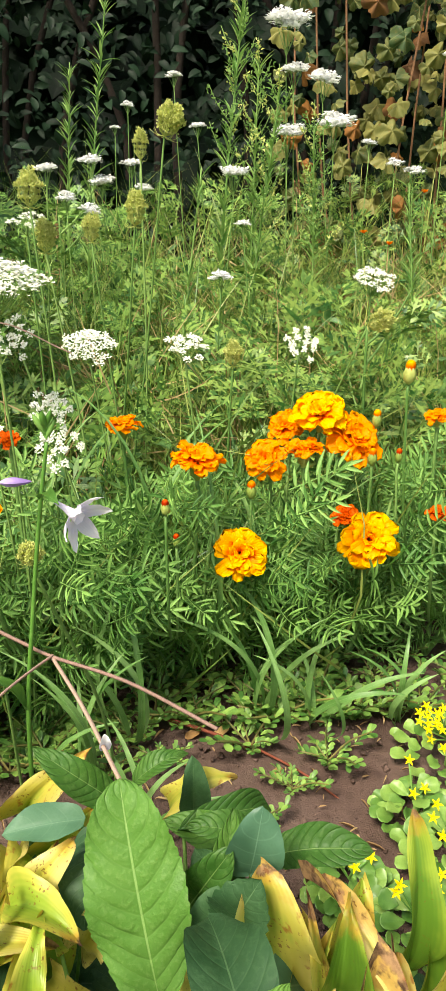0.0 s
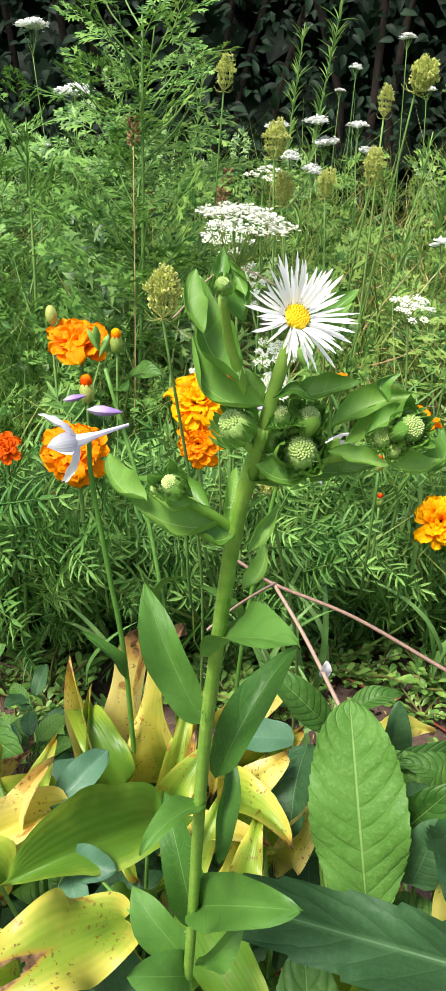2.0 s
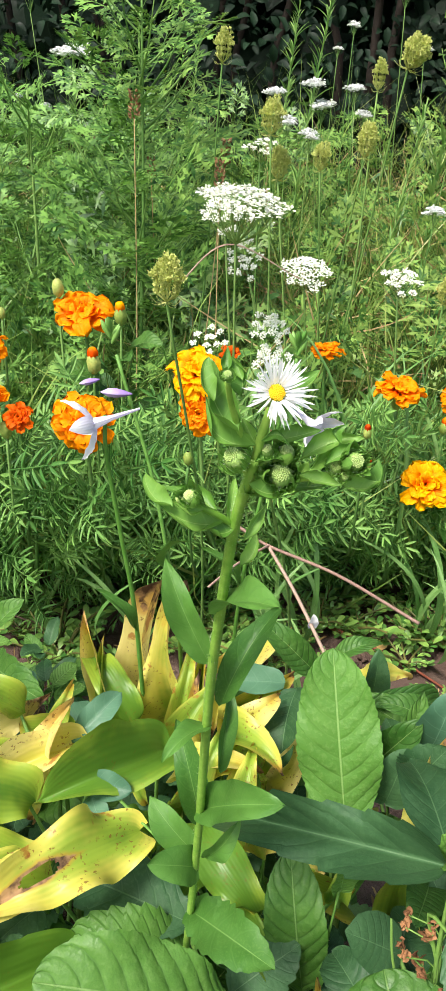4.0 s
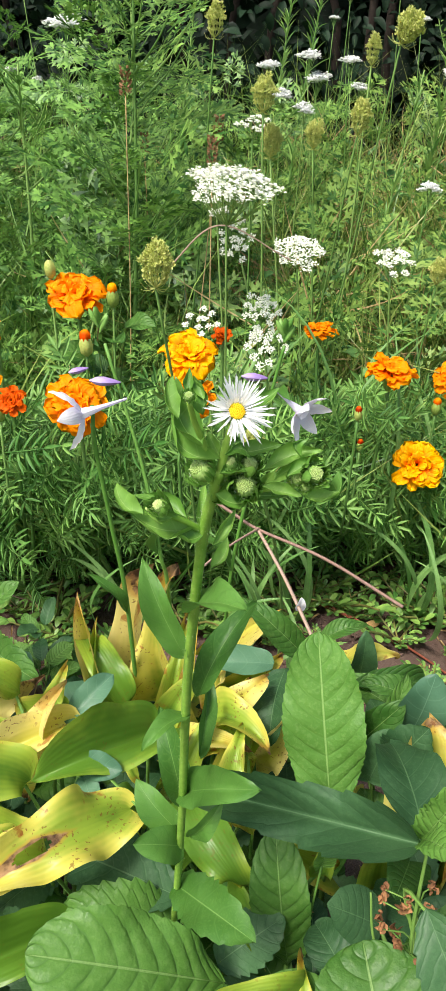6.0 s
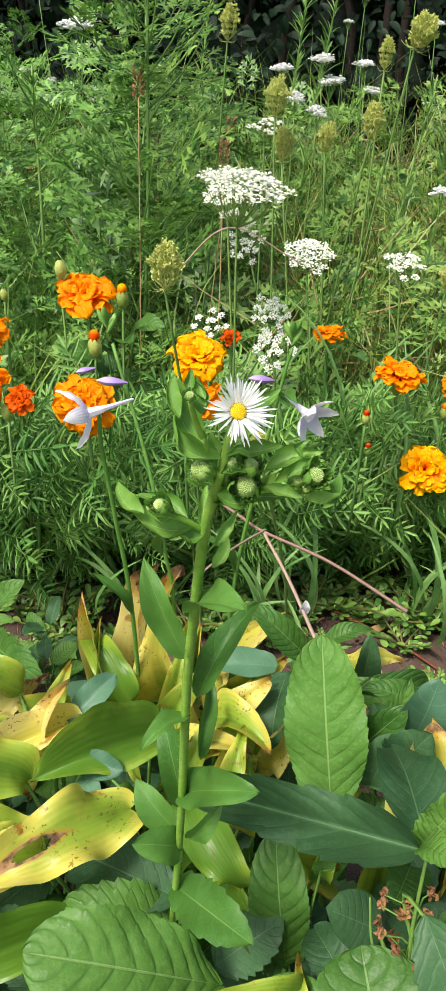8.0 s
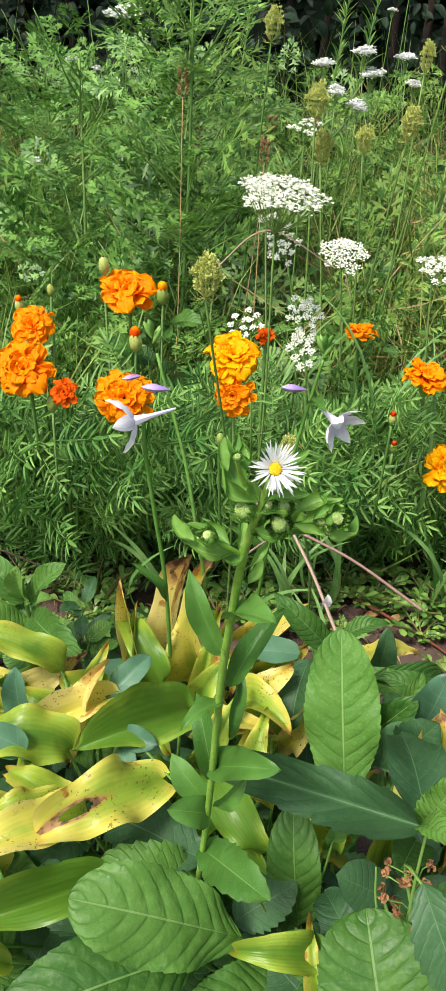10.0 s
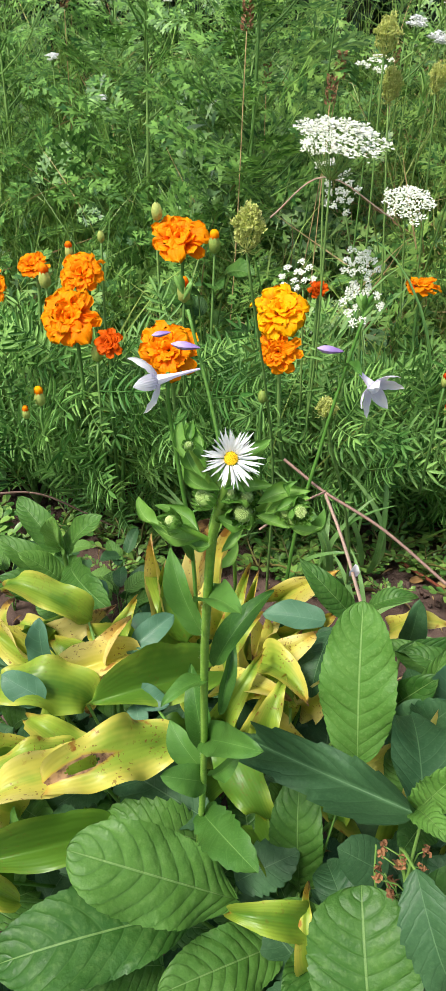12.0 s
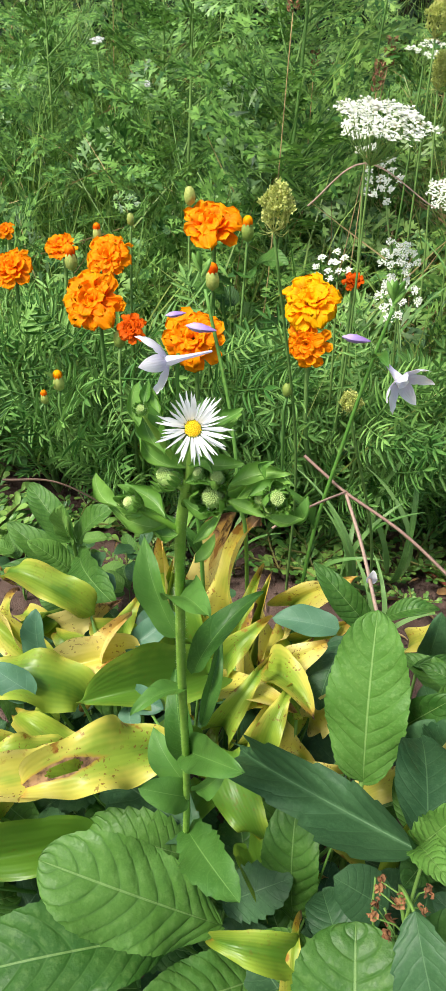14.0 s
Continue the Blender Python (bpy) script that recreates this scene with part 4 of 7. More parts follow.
def build_backdrop():
    """A far curved sheet, added in the shade-darkened leaf colour, that closes the view behind the hedge."""
    a = np.linspace(-1.3, 1.3, 40)
    z = np.linspace(-0.1, 6, 14)
    aa, zz = np.meshgrid(a, z)
    r = 6.0 + 0.25 * np.sin(9 * aa + 2 * zz) + 0.2 * np.sin(17 * aa - 3 * zz)
    pts = np.stack([r * np.sin(aa), r * np.cos(aa), zz], -1).reshape(-1, 3)
    k = np.arange(13)[:, None] * 40 + np.arange(39)[None]
    quads = np.stack([k, k + 1, k + 41, k + 40], -1).reshape(-1, 4)
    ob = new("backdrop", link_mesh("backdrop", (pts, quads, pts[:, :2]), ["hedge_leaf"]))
    tagged(ob, "added curved sheet closing gaps behind the hedge, coloured like shaded foliage", "backdrop", kind="structure")


build_backdrop()
build_hedge()
build_currant()
build_meadow()
for x, y, z in ((-0.245, 1.5, 0.96), (-0.30, 1.62, 0.82), (0.035, 1.35, 0.90), (0.115, 1.35, 0.74), (0.07, 1.45, 0.80), (0.15, 1.42, 0.70), (-0.06, 1.3, 0.62), (0.3, 1.3, 0.6), (-0.55, 1.9, 0.8), (-0.75, 1.7, 0.7)):
    goldenrod((x - 0.02, y, 0), (x + rng.normal() * 0.02, y + rng.normal() * 0.03, z), 230 if z > 0.75 else 150, 0.06, x > -0.1 and z > 0.65)
for x, y, z, s, c in ((-0.42, 1.02, 0.72, 0.13, 150), (-0.5, 1.25, 0.7, 0.14, 120), (-0.62, 1.1, 0.6, 0.13, 80), (-0.78, 1.3, 0.6, 0.14, 80), (-0.95, 1.2, 0.55, 0.14, 70), (0.16, 0.98, 0.42, 0.1, 60), (-1.15, 1.5, 0.6, 0.15, 70), (-0.3, 1.4, 0.55, 0.12, 60)):
    ragweed((x, y, 0), (x + 0.02, y - 0.01, z), s, c)

wild_carrot((-0.184, 0.643, 0.511), 0.080, rays=30, loose=0.3, tilt=(0.15, -0.12, 1))
wild_carrot((-0.212, 0.70, 0.491), 0.050, rays=18, loose=0.7)
wild_carrot((-0.144, 0.83, 0.426), 0.054, rays=24, dome=0.2, loose=0.2)
wild_carrot((-0.155, 0.685, 0.353), 0.042, rays=16, loose=1.0, tilt=(0.0, -1.2, 0.8))
wild_carrot((-0.161, 0.70, 0.383), 0.040, rays=15, loose=1.0, tilt=(0.2, -0.8, 0.8), label="cream wild carrot umbel beginning to fade and loosen")
wild_carrot((-0.196, 0.72, 0.445), 0.042, rays=13, loose=1.2, tilt=(0.0, -1.0, 0.7))
wild_carrot((-0.214, 0.66, 0.376), 0.040, rays=11, loose=1.2, tilt=(-0.2, -0.6, 1.0))
wild_carrot((0.187, 0.974, 0.481), 0.050, rays=20, loose=0.7)
wild_carrot((-0.037, 0.786, 0.429), 0.044, rays=16, loose=0.9)
wild_carrot((0.093, 0.90, 0.413), 0.045, rays=14, loose=1.2, tilt=(0.1, -1.0, 0.6))
wild_carrot((-0.218, 0.90, 0.548), 0.038, rays=12, loose=1.0, label="cream wild carrot umbel beginning to fade and loosen")
for x, y, z, s in ((-0.003, 1.1, 0.472, 0.03), (0.03, 1.2, 0.54, 0.022), (-0.248, 1.3, 0.579, 0.03), (-0.715, 1.3, 0.597, 0.022), (-0.134, 1.4, 0.596, 0.028)):
    yarrow((x, y, z), s)
for x, y, z, s in ((0.115, 1.5, 0.69, 0.056), (0.191, 1.45, 0.70, 0.06), (0.175, 1.5, 0.777, 0.05), (0.109, 1.5, 0.865, 0.07), (0.123, 1.5, 0.789, 0.044), (0.017, 1.3, 0.615, 0.04), (-0.206, 1.4, 0.606, 0.037)):
    yarrow((x, y, z), s, 2)
for x, y, z, s in ((-0.048, 1.6, 0.712, 0.029), (-0.097, 1.7, 0.812, 0.03), (0.344, 1.5, 0.628, 0.035), (0.279, 1.6, 0.681, 0.027), (0.31, 1.5, 0.64, 0.028), (-0.19, 1.7, 0.76, 0.024), (-0.22, 1.72, 0.72, 0.02), (0.42, 1.6, 0.83, 0.03)):
    yarrow((x, y, z), s)
for x, y, z, s in ((-0.658, 1.4, 0.673, 0.069), (-0.781, 1.5, 0.791, 0.06), (-0.256, 1.2, 0.614, 0.032), (-0.211, 1.3, 0.56, 0.033), (-0.154, 1.4, 0.634, 0.032), (-0.223, 1.4, 0.637, 0.038), (-0.80, 1.15, 0.50, 0.02), (-0.74, 1.2, 0.44, 0.02), (-0.69, 1.35, 0.585, 0.018)):
    yarrow((x, y, z), s)
seed_head((-0.199, 0.459, 0.465), 0.021, 1.6, foot=(-0.2, 0.62, 0.0))
seed_head((-0.056, 0.884, 0.644), 0.029, 1.15, foot=(-0.17, 1.0, 0), lean=(0.4, -0.2, 1))
seed_head((-0.193, 0.82, 0.577), 0.0235, 1.6)
seed_head((-0.275, 0.931, 0.649), 0.0205, 1.8)
seed_head((-0.097, 0.90, 0.558), 0.024, 1.6, foot=(-0.19, 1.02, 0))
seed_head((-0.146, 0.90, 0.538), 0.0185, 1.7)
seed_head((0.162, 0.80, 0.45), 0.021, 1.4, foot=(-0.02, 0.95, 0.0), lean=(0.9, -0.2, 0.4))
seed_head((-0.093, 0.95, 0.627), 0.016, 2.2)
seed_head((-0.187, 0.85, 0.53), 0.0225, 1.5)
seed_head((0.011, 0.80, 0.416), 0.019, 1.5)
seed_head((-0.116, 0.42, 0.359), 0.015, 0.9, foot=(-0.1, 0.6, 0.0))
for x, y, z in ((0.355, 1.45, 0.589), (0.248, 1.43, 0.522), (0.293, 1.42, 0.503)):
    far_flower((x, y, z), 0.016)
for k in range(18):
    x, y = meadow_points(1, 0.15, 2.0)
    plantain((float(x[0]), float(y[0])), rng.uniform(0.38, 0.6))


# ---- marigolds ----
def marigold_frond(k):
    """A flat feathered leaf one long: narrow pointed leaflets that fan out like a star."""
    blade = leaf_shape(0.65, 0.85, 6, 2, 0.1, 0.14)
    ms = []
    for i in range(5):
        v = 0.14 + 0.17 * i
        size = (0.30, 0.40, 0.44, 0.40, 0.32)[i] * (1 + 0.12 * math.sin(3 * i + k))
        for s in (-1, 1):
            w = np.array([[s * (1.0 - 0.07 * i), 0.34 + 0.14 * i, 0.22 * math.sin(2.3 * i + s + k)]])
            ms.append(aims(np.array([[0.02 * math.sin(3 * v + k), v + 0.03 * s, 0.16 * v * (1 - v)]]), w, np.array([[0.3 * s, 0, 1.0]]), [size * 0.98], [0.060])[0])
    ms.append(aims(np.array([[0, 0.86, 0.02]]), np.array([[0.05 * (k - 1), 1, -0.05]]), np.array([[0, 0, 1.0]]), [0.34], [0.064])[0])
    return join(tube([(0, 0, 0), (0.02, 0.5, 0.05), (0, 0.9, 0.02)], 0.014, 0.008, 4, 3), scatter(blade, np.array(ms)))


FROND = [marigold_frond(k) for k in range(3)]
FROND_MESH = [link_mesh("leaf", f, ["marigold_leaf"]) for f in FROND]
PETAL = []
for turn in range(5):
    pts, quads, uv = leaf_shape(0.60, 0.24, 12, 8, 0.4 + 0.4 * turn, 0.10, 0.075, 1.2 + 0.35 * turn, phase=2.1 * turn)
    across, along = uv[:, 0] * 2 - 1, uv[:, 1]
    pts[:, 1] -= along**5 * (0.07 * np.exp(-((across / 0.3) ** 2)) + 0.05 * np.cos(across * 9 + turn))
    pts[:, 2] += along**3 * 0.06 * np.sin(across * 7 + turn)
    PETAL.append((pts, quads, uv))
PETAL_MESH = {m: [link_mesh("petal", p, [m]) for p in PETAL] for m in ("petal_orange", "petal_yellow", "petal_red", "petal_gold")}
CALYX = link_mesh("calyx", turned([(0.02, -0.62), (0.05, -0.5), (0.15, -0.30), (0.165, -0.1), (0.15, 0.02)], 12, 0.06, 6), ["calyx"])
BUD = link_mesh("bud", turned([(0.02, -0.9), (0.18, -0.75), (0.45, -0.45), (0.5, 0.1), (0.36, 0.55), (0.12, 0.8)], 12, 0.07, 6), ["calyx"])
BUD_TIP = {m: link_mesh("bud_tip", turned([(0.33, 0.45), (0.37, 0.75), (0.31, 1.0), (0.16, 1.16), (0.02, 1.12)], 16, 0.14, 8), [m]) for m in ("petal_orange", "petal_red", "petal_yellow")}


HEADS = []


def marigold_plant(at, wide=0.13, tall=0.29):
    plant = thing("marigold_plant", at, "bushy marigold plant with dark green feathery leaves and orange flowers", "marigold", "row of marigold plants")
    b = np.array(at, float)
    for k in range(6):
        a = k * 1.05 + rng.normal() * 0.2
        tip = b + (math.cos(a) * wide * 0.6, math.sin(a) * wide * 0.6, tall * rng.uniform(0.75, 0.95))
        solid("stem", tube([b, b + (tip - b) * (0.6, 0.6, 0.4), tip], 0.0032, 0.0016, 6, 4), "marigold_stem", plant)
    return plant


def marigold_leaves(plant, leaves=220, wide=0.15, tall=0.31):
    """Feathery leaves all round a plant, clear of the flowers."""
    b = np.array(PLACE[plant.name].translation)
    for k in range(leaves):
        r, a = wide * math.sqrt(rng.uniform(0.02, 1)), rng.uniform(0, 6.2832)
        z = rng.uniform(0.06, 1.0) * tall * (1 - 0.35 * (r / wide) ** 2)
        if z < 0.4 * tall:
            r *= 0.55
        p = b + (0.7 * r * math.cos(a), 0.75 * r * math.sin(a) - 0.10 * z / tall + 0.06 * (1 - z / tall), z)
        w = np.array([math.cos(a) + rng.normal() * 0.45, 0.5 * math.sin(a) + rng.normal() * 0.25 - 0.2, 0.62 + rng.normal() * 0.4])
        size = rng.uniform(0.042, 0.068)
        t = p + w / np.linalg.norm(w) * size
        if any(np.linalg.norm(q - h - f * min(max((q - h) @ f, 0.0), 0.09)) < s * 0.75 for h, f, s in HEADS for q in (t, 0.5 * (p + t), p)):
            continue
        part("leaf", FROND_MESH[k % 3], plant, aim(p, t, size, (rng.normal() * 0.35, -0.85 + rng.normal() * 0.25, 0.6)))


def marigold_head(plant, at, size, mat="petal_orange", way=(0.1, -0.75, 0.75), full=1.0, label=""):
    """A double marigold flower of that diameter that looks along way, on a stem from its plant."""
    at, w = np.array(at, float), np.array(way, float) / np.linalg.norm(way)
    size = 0.86 * size
    HEADS.append((at, w, size))
    root = np.array(PLACE[plant.name].translation)
    low = at - w * size * 0.5
    solid("flower_stem", tube([root + (0, 0, 0.05), 0.5 * (root + low) + (0.5 * (low - root)) * (0.5, 0.5, 0.1), low - (0, 0, 0.03), low], 0.0016, 0.0022, 6, 4), "marigold_stem", plant)
    m = facing(at, w, size, rng.uniform(0, 6))
    head = part("flower_head", CALYX, plant, m, label)
    inv = np.array(m)
    rings = ((9, 0.53, 0.31, 0.05, 0.0), (8, 0.48, 0.30, 0.32, 0.3), (8, 0.42, 0.27, 0.65, 0.1), (6, 0.36, 0.24, 1.1, 0.5), (6, 0.30, 0.20, 1.8, 0.2), (5, 0.25, 0.17, 3.0, 0.4), (5, 0.20, 0.16, 7.0, 0.1))
    for count, reach, wide, lift, turn in rings:
        count = max(4, round(count * full))
        for k in range(count):
            a = 6.2832 * (k + turn + rng.uniform(-0.22, 0.22)) / count
            d = np.array([math.cos(a), math.sin(a), lift * rng.uniform(0.6, 1.4) + 0.12 * rng.normal()])
            d /= np.linalg.norm(d)
            base = np.array([0.05 * math.cos(a), 0.05 * math.sin(a), -0.06])
            up = np.array([-lift * math.cos(a), -lift * math.sin(a), 1.0]) + rng.normal(size=3) * 0.25
            s = reach * rng.uniform(0.85, 1.12)
            local = aims(base[None], d[None], up[None], [s], [wide * rng.uniform(0.85, 1.2)], [s])[0]
            part("petal", PETAL_MESH[mat][int(rng.integers(5))], head, Matrix(inv @ local))
    return head


def marigold_bud(plant, at, size, tip=None, way=(0.0, -0.15, 1.0)):
    at = np.array(at, float)
    root = np.array(PLACE[plant.name].translation)
    w = np.array(way) / np.linalg.norm(way)
    low = at - w * size * 0.85
    solid("bud_stem", tube([root + (0, 0, 0.08), 0.5 * (root + low) + (0.5 * (low - root)) * (0.6, 0.6, 0.1), low - (0, 0, 0.025), low], 0.0013, 0.0015, 5, 4), "marigold_stem", plant)
    m = facing(at, w, size)
    bud = part("bud", BUD, plant, m)
    if tip:
        part("bud_tip", BUD_TIP[tip], bud, m.copy())


p1, p2, p3 = marigold_plant((-0.55, 0.66, 0)), marigold_plant((-0.42, 0.66, 0)), marigold_plant((-0.32, 0.71, 0))
p4, p5, p6 = marigold_plant((-0.19, 0.74, 0)), marigold_plant((-0.06, 0.81, 0)), marigold_plant((0.04, 0.83, 0))
p7, p8, p9 = marigold_plant((0.15, 0.86, 0)), marigold_plant((0.27, 0.89, 0)), marigold_plant((-0.70, 0.62, 0))
YEL, ORA, RED = "petal_yellow", "petal_orange", "petal_red"
marigold_head(p6, (0.017, 0.704, 0.232), 0.060, "petal_gold", (0.05, -0.9, 0.5), 0.8, label="bright yellow-orange double marigold flower")
marigold_head(p7, (0.155, 0.747, 0.229), 0.066, "petal_gold", (-0.1, -0.9, 0.5), 0.85, label="bright yellow-orange double marigold flower")
marigold_head(p5, (-0.025, 0.698, 0.332), 0.052, ORA, (0.0, -0.25, 1.0))
marigold_head(p5, (-0.110, 0.82, 0.334), 0.040, ORA, (0.0, -0.2, 1.0))
marigold_head(p7, (0.103, 0.80, 0.352), 0.064, "petal_gold", (-0.1, -0.55, 0.9), label="bright yellow-orange double marigold flower")
marigold_head(p7, (0.141, 0.80, 0.325), 0.068, ORA, (0.35, -0.6, 0.8))
marigold_head(p6, (0.086, 0.78, 0.317), 0.046, ORA, (0.0, -0.1, 1.0))
marigold_head(p6, (0.046, 0.78, 0.307), 0.048, ORA, (-0.3, -0.8, 0.5))
marigold_head(p6, (0.070, 0.83, 0.330), 0.046, ORA, (-0.3, -0.6, 0.7))
marigold_head(p7, (0.135, 0.78, 0.242), 0.034, RED, (-0.3, -0.5, 0.9), 0.7, "small half-open red-orange marigold flower")
marigold_head(p8, (0.226, 0.75, 0.257), 0.027, RED, (0.0, -0.3, 1.0), 0.7, "small half-open red-orange marigold flower")
marigold_head(p8, (0.235, 0.82, 0.343), 0.031, ORA, (-0.2, -0.3, 1.0), 0.8)
marigold_head(p3, (-0.362, 0.70, 0.378), 0.063, ORA, (0.15, -0.75, 0.8))
marigold_head(p2, (-0.429, 0.606, 0.354), 0.050, ORA, (0.1, -0.8, 0.7))
marigold_head(p2, (-0.404, 0.54, 0.333), 0.061, ORA, (0.2, -0.8, 0.6))
marigold_head(p3, (-0.307, 0.56, 0.312), 0.061, ORA, (0.2, -0.8, 0.55))
marigold_head(p4, (-0.206, 0.585, 0.362), 0.056, YEL, (0.1, -0.6, 0.8), label="yellow-orange double marigold flower above another one")
marigold_head(p4, (-0.200, 0.57, 0.330), 0.042, ORA, (0.1, -0.9, 0.2))
marigold_head(p2, (-0.362, 0.54, 0.316), 0.029, RED, (0.3, -0.7, 0.5), 0.8, "small half-open red-orange marigold flower")
marigold_head(p1, (-0.498, 0.62, 0.348), 0.036, ORA, (0.1, -0.6, 0.9))
marigold_head(p4, (-0.197, 0.68, 0.357), 0.022, RED, (0.0, -0.7, 0.7), 0.7, "small half-open red-orange marigold flower")
marigold_head(p1, (-0.549, 0.60, 0.320), 0.050, ORA, (0.2, -0.6, 0.8))
marigold_head(p9, (-0.638, 0.70, 0.323), 0.026, ORA, (0.2, -0.6, 0.8), 0.8)
for plant, at, size, tip in (
    (p3, (-0.390, 0.70, 0.403), 0.0127, None), (p3, (-0.317, 0.69, 0.382), 0.0132, YEL), (p3, (-0.320, 0.62, 0.350), 0.0140, ORA),
    (p1, (-0.471, 0.60, 0.344), 0.0135, ORA), (p2, (-0.376, 0.54, 0.302), 0.0114, None), (p2, (-0.419, 0.50, 0.261), 0.0113, YEL),
    (p2, (-0.437, 0.50, 0.239), 0.0080, ORA), (p4, (-0.196, 0.52, 0.306), 0.0085, None), (p1, (-0.452, 0.62, 0.370), 0.0094, ORA),
    (p2, (-0.425, 0.64, 0.385), 0.0081, None), (p5, (-0.050, 0.62, 0.312), 0.0078, RED), (p8, (0.184, 0.75, 0.404), 0.0124, YEL)):
    marigold_bud(plant, at, size, tip)
for plant, at, size, tip in (
    (p7, (0.165, 0.80, 0.345), 0.0102, YEL), (p7, (0.159, 0.78, 0.308), 0.0101, YEL), (p6, (0.029, 0.74, 0.285), 0.0104, ORA),
    (p5, (-0.045, 0.68, 0.255), 0.0075, RED), (p8, (0.187, 0.78, 0.310), 0.0081, RED)):
    marigold_bud(plant, at, size, tip)
for plant in (p1, p2, p3, p4, p5, p6, p7, p8, p9):
    marigold_leaves(plant)


# ---- soil strip: purslane, twigs ----
def sprig_mesh(k):
    """A creeping purslane shoot along x with fleshy leaves."""
    lf = leaf_shape(0.85, 0.38, 7, 2, 0.5, 0.12)
    reach = 0.026 + 0.005 * k
    tip = np.array([reach, 0.0, 0.012 + 0.004 * k])
    stem = tube([(0, 0, 0), 0.5 * tip + (0, 0.003, 0.004), tip], 0.0013, 0.0009, 4, 3)
    ms = []
    for j in range(14):
        s = 0.2 + 0.8 * j / 13
        a = (1.3 if j % 2 else -1.3) * (1.1 - 0.6 * s) + rng.normal() * 0.3
        w = np.array([[math.cos(a), math.sin(a), 0.5 + rng.normal() * 0.25]])
        ms.append(aims((tip * s)[None], w, np.array([[0, -0.2, 1.0]]), [rng.uniform(0.009, 0.015)], [rng.uniform(0.0045, 0.007)])[0])
    return link_mesh("sprig", [scatter(lf, np.array(ms)), stem], ["purslane", "purslane_stem"])


SPRIG = [sprig_mesh(k) for k in range(6)]


def purslane(at, size, spin, k):
    plant = thing("purslane", at, "low sprawling purslane weed with small fleshy green leaves on bare soil", "weed", "purslane weeds")
    for j in range(6):
        m = Matrix.Translation(at) @ Matrix.Rotation(spin + 1.05 * j + rng.normal() * 0.2, 4, "Z") @ Matrix.Scale(size * rng.uniform(0.65, 1.05), 4)
        tagged(part("sprig", SPRIG[(j + k) % 6], plant, m), kind="stuff")


for k in range(64):
    x = rng.uniform(-0.75, 0.32)
    y = row_line(x) - 0.10 + rng.normal() * 0.05 + 0.05
    if x > -0.12 and y < 0.735:
        continue
    purslane((x, y, 0.004 + ground_height(x, y)), rng.uniform(0.8, 1.5), rng.uniform(0, 6.28), k % 4)
for k in range(12):
    x, y = -0.26 + 0.48 * ((k * 0.618) % 1.0), 0.70 + 0.16 * ((k * 0.414) % 1.0)
    purslane((x, y, 0.004 + float(ground_height(x, y))), rng.uniform(0.8, 1.3), rng.uniform(0, 6.28), k % 4)
for x, y, s in ((0.03, 0.69, 1.2), (0.07, 0.62, 0.8), (0.11, 0.66, 1.1), (0.06, 0.735, 1.3), (-0.02, 0.73, 1.0), (-0.10, 0.71, 1.0), (0.17, 0.76, 1.3), (0.11, 0.74, 1.2), (-0.06, 0.66, 0.8), (-0.38, 0.56, 0.8), (-0.30, 0.60, 0.8), (0.03, 0.56, 0.8)):
    purslane((x, y, 0.004 + float(ground_height(x, y))), s, x * 50, int(abs(x) * 100) % 4)


def twig(points, r0, r1, label, mat="twig"):
    ob = new("twig", link_mesh("twig", tube(points, r0, r1, 6, 8, 0.12), [mat]))
    tagged(ob, label, "twig", "dry stems on the bed")


twig([(-0.145, 0.428, 0.304), (-0.126, 0.424, 0.296), (-0.107, 0.418, 0.290), (-0.055, 0.377, 0.299), (-0.003, 0.326, 0.305)], 0.0013, 0.0011, "long dry pinkish-brown stalk leaning over the leaves")
twig([(-0.108, 0.419, 0.290), (-0.082, 0.380, 0.279), (-0.057, 0.336, 0.268), (-0.046, 0.318, 0.262)], 0.0013, 0.0013, "dry pinkish-brown stalk leaning on leaves")
twig([(-0.107, 0.418, 0.291), (-0.116, 0.392, 0.295), (-0.125, 0.367, 0.297), (-0.134, 0.342, 0.296)], 0.0009, 0.0008, "dry pinkish-brown stalk leaning on leaves")
petal = new("fallen_petal", leaf_mesh("ovate", 0, "hosta_flower"))
petal.matrix_basis = aim((-0.0665, 0.357, 0.268), (-0.0655, 0.353, 0.281), 0.007, (0.3, -1, 0.4))
tagged(petal, "pale lavender petal caught on a dry stalk", "petal")
twig([(-0.52, 0.52, 0.105), (-0.47, 0.56, 0.095), (-0.41, 0.62, 0.03), (-0.37, 0.66, 0.0)], 0.0013, 0.001, "long dry pinkish-brown stalk leaning over the soil")
twig([(-0.082, 0.735, 0.018), (-0.02, 0.70, 0.022), (0.03, 0.685, 0.010)], 0.0024, 0.0018, "reddish fallen stem lying on the soil", "red_twig")
twig([(0.03, 0.69, 0.010), (0.08, 0.64, 0.016), (0.12, 0.61, 0.004)], 0.0016, 0.001, "reddish fallen stem lying on the soil", "red_twig")
twig([(-0.28, 0.76, 0.40), (-0.21, 0.70, 0.46), (-0.13, 0.66, 0.44)], 0.0010, 0.0006, "thin dry grass stalk arching above the marigolds")
for x, y, a in ((-0.042, 0.704, 0.3), (-0.010, 0.708, 0.4), (0.14, 0.80, 2.5), (0.05, 0.635, 0.9)):
    fallen = new("fallen_leaf", leaf_mesh("round", 0, "dead_leaf"))
    fallen.matrix_basis = aim((x, y, 0.008), (x + 0.018 * math.cos(a), y + 0.018 * math.sin(a), 0.014), 0.011, (0, -0.3, 1))
    tagged(fallen, "small dry tan leaf fallen on the soil", "leaf", "fallen leaves on the soil")


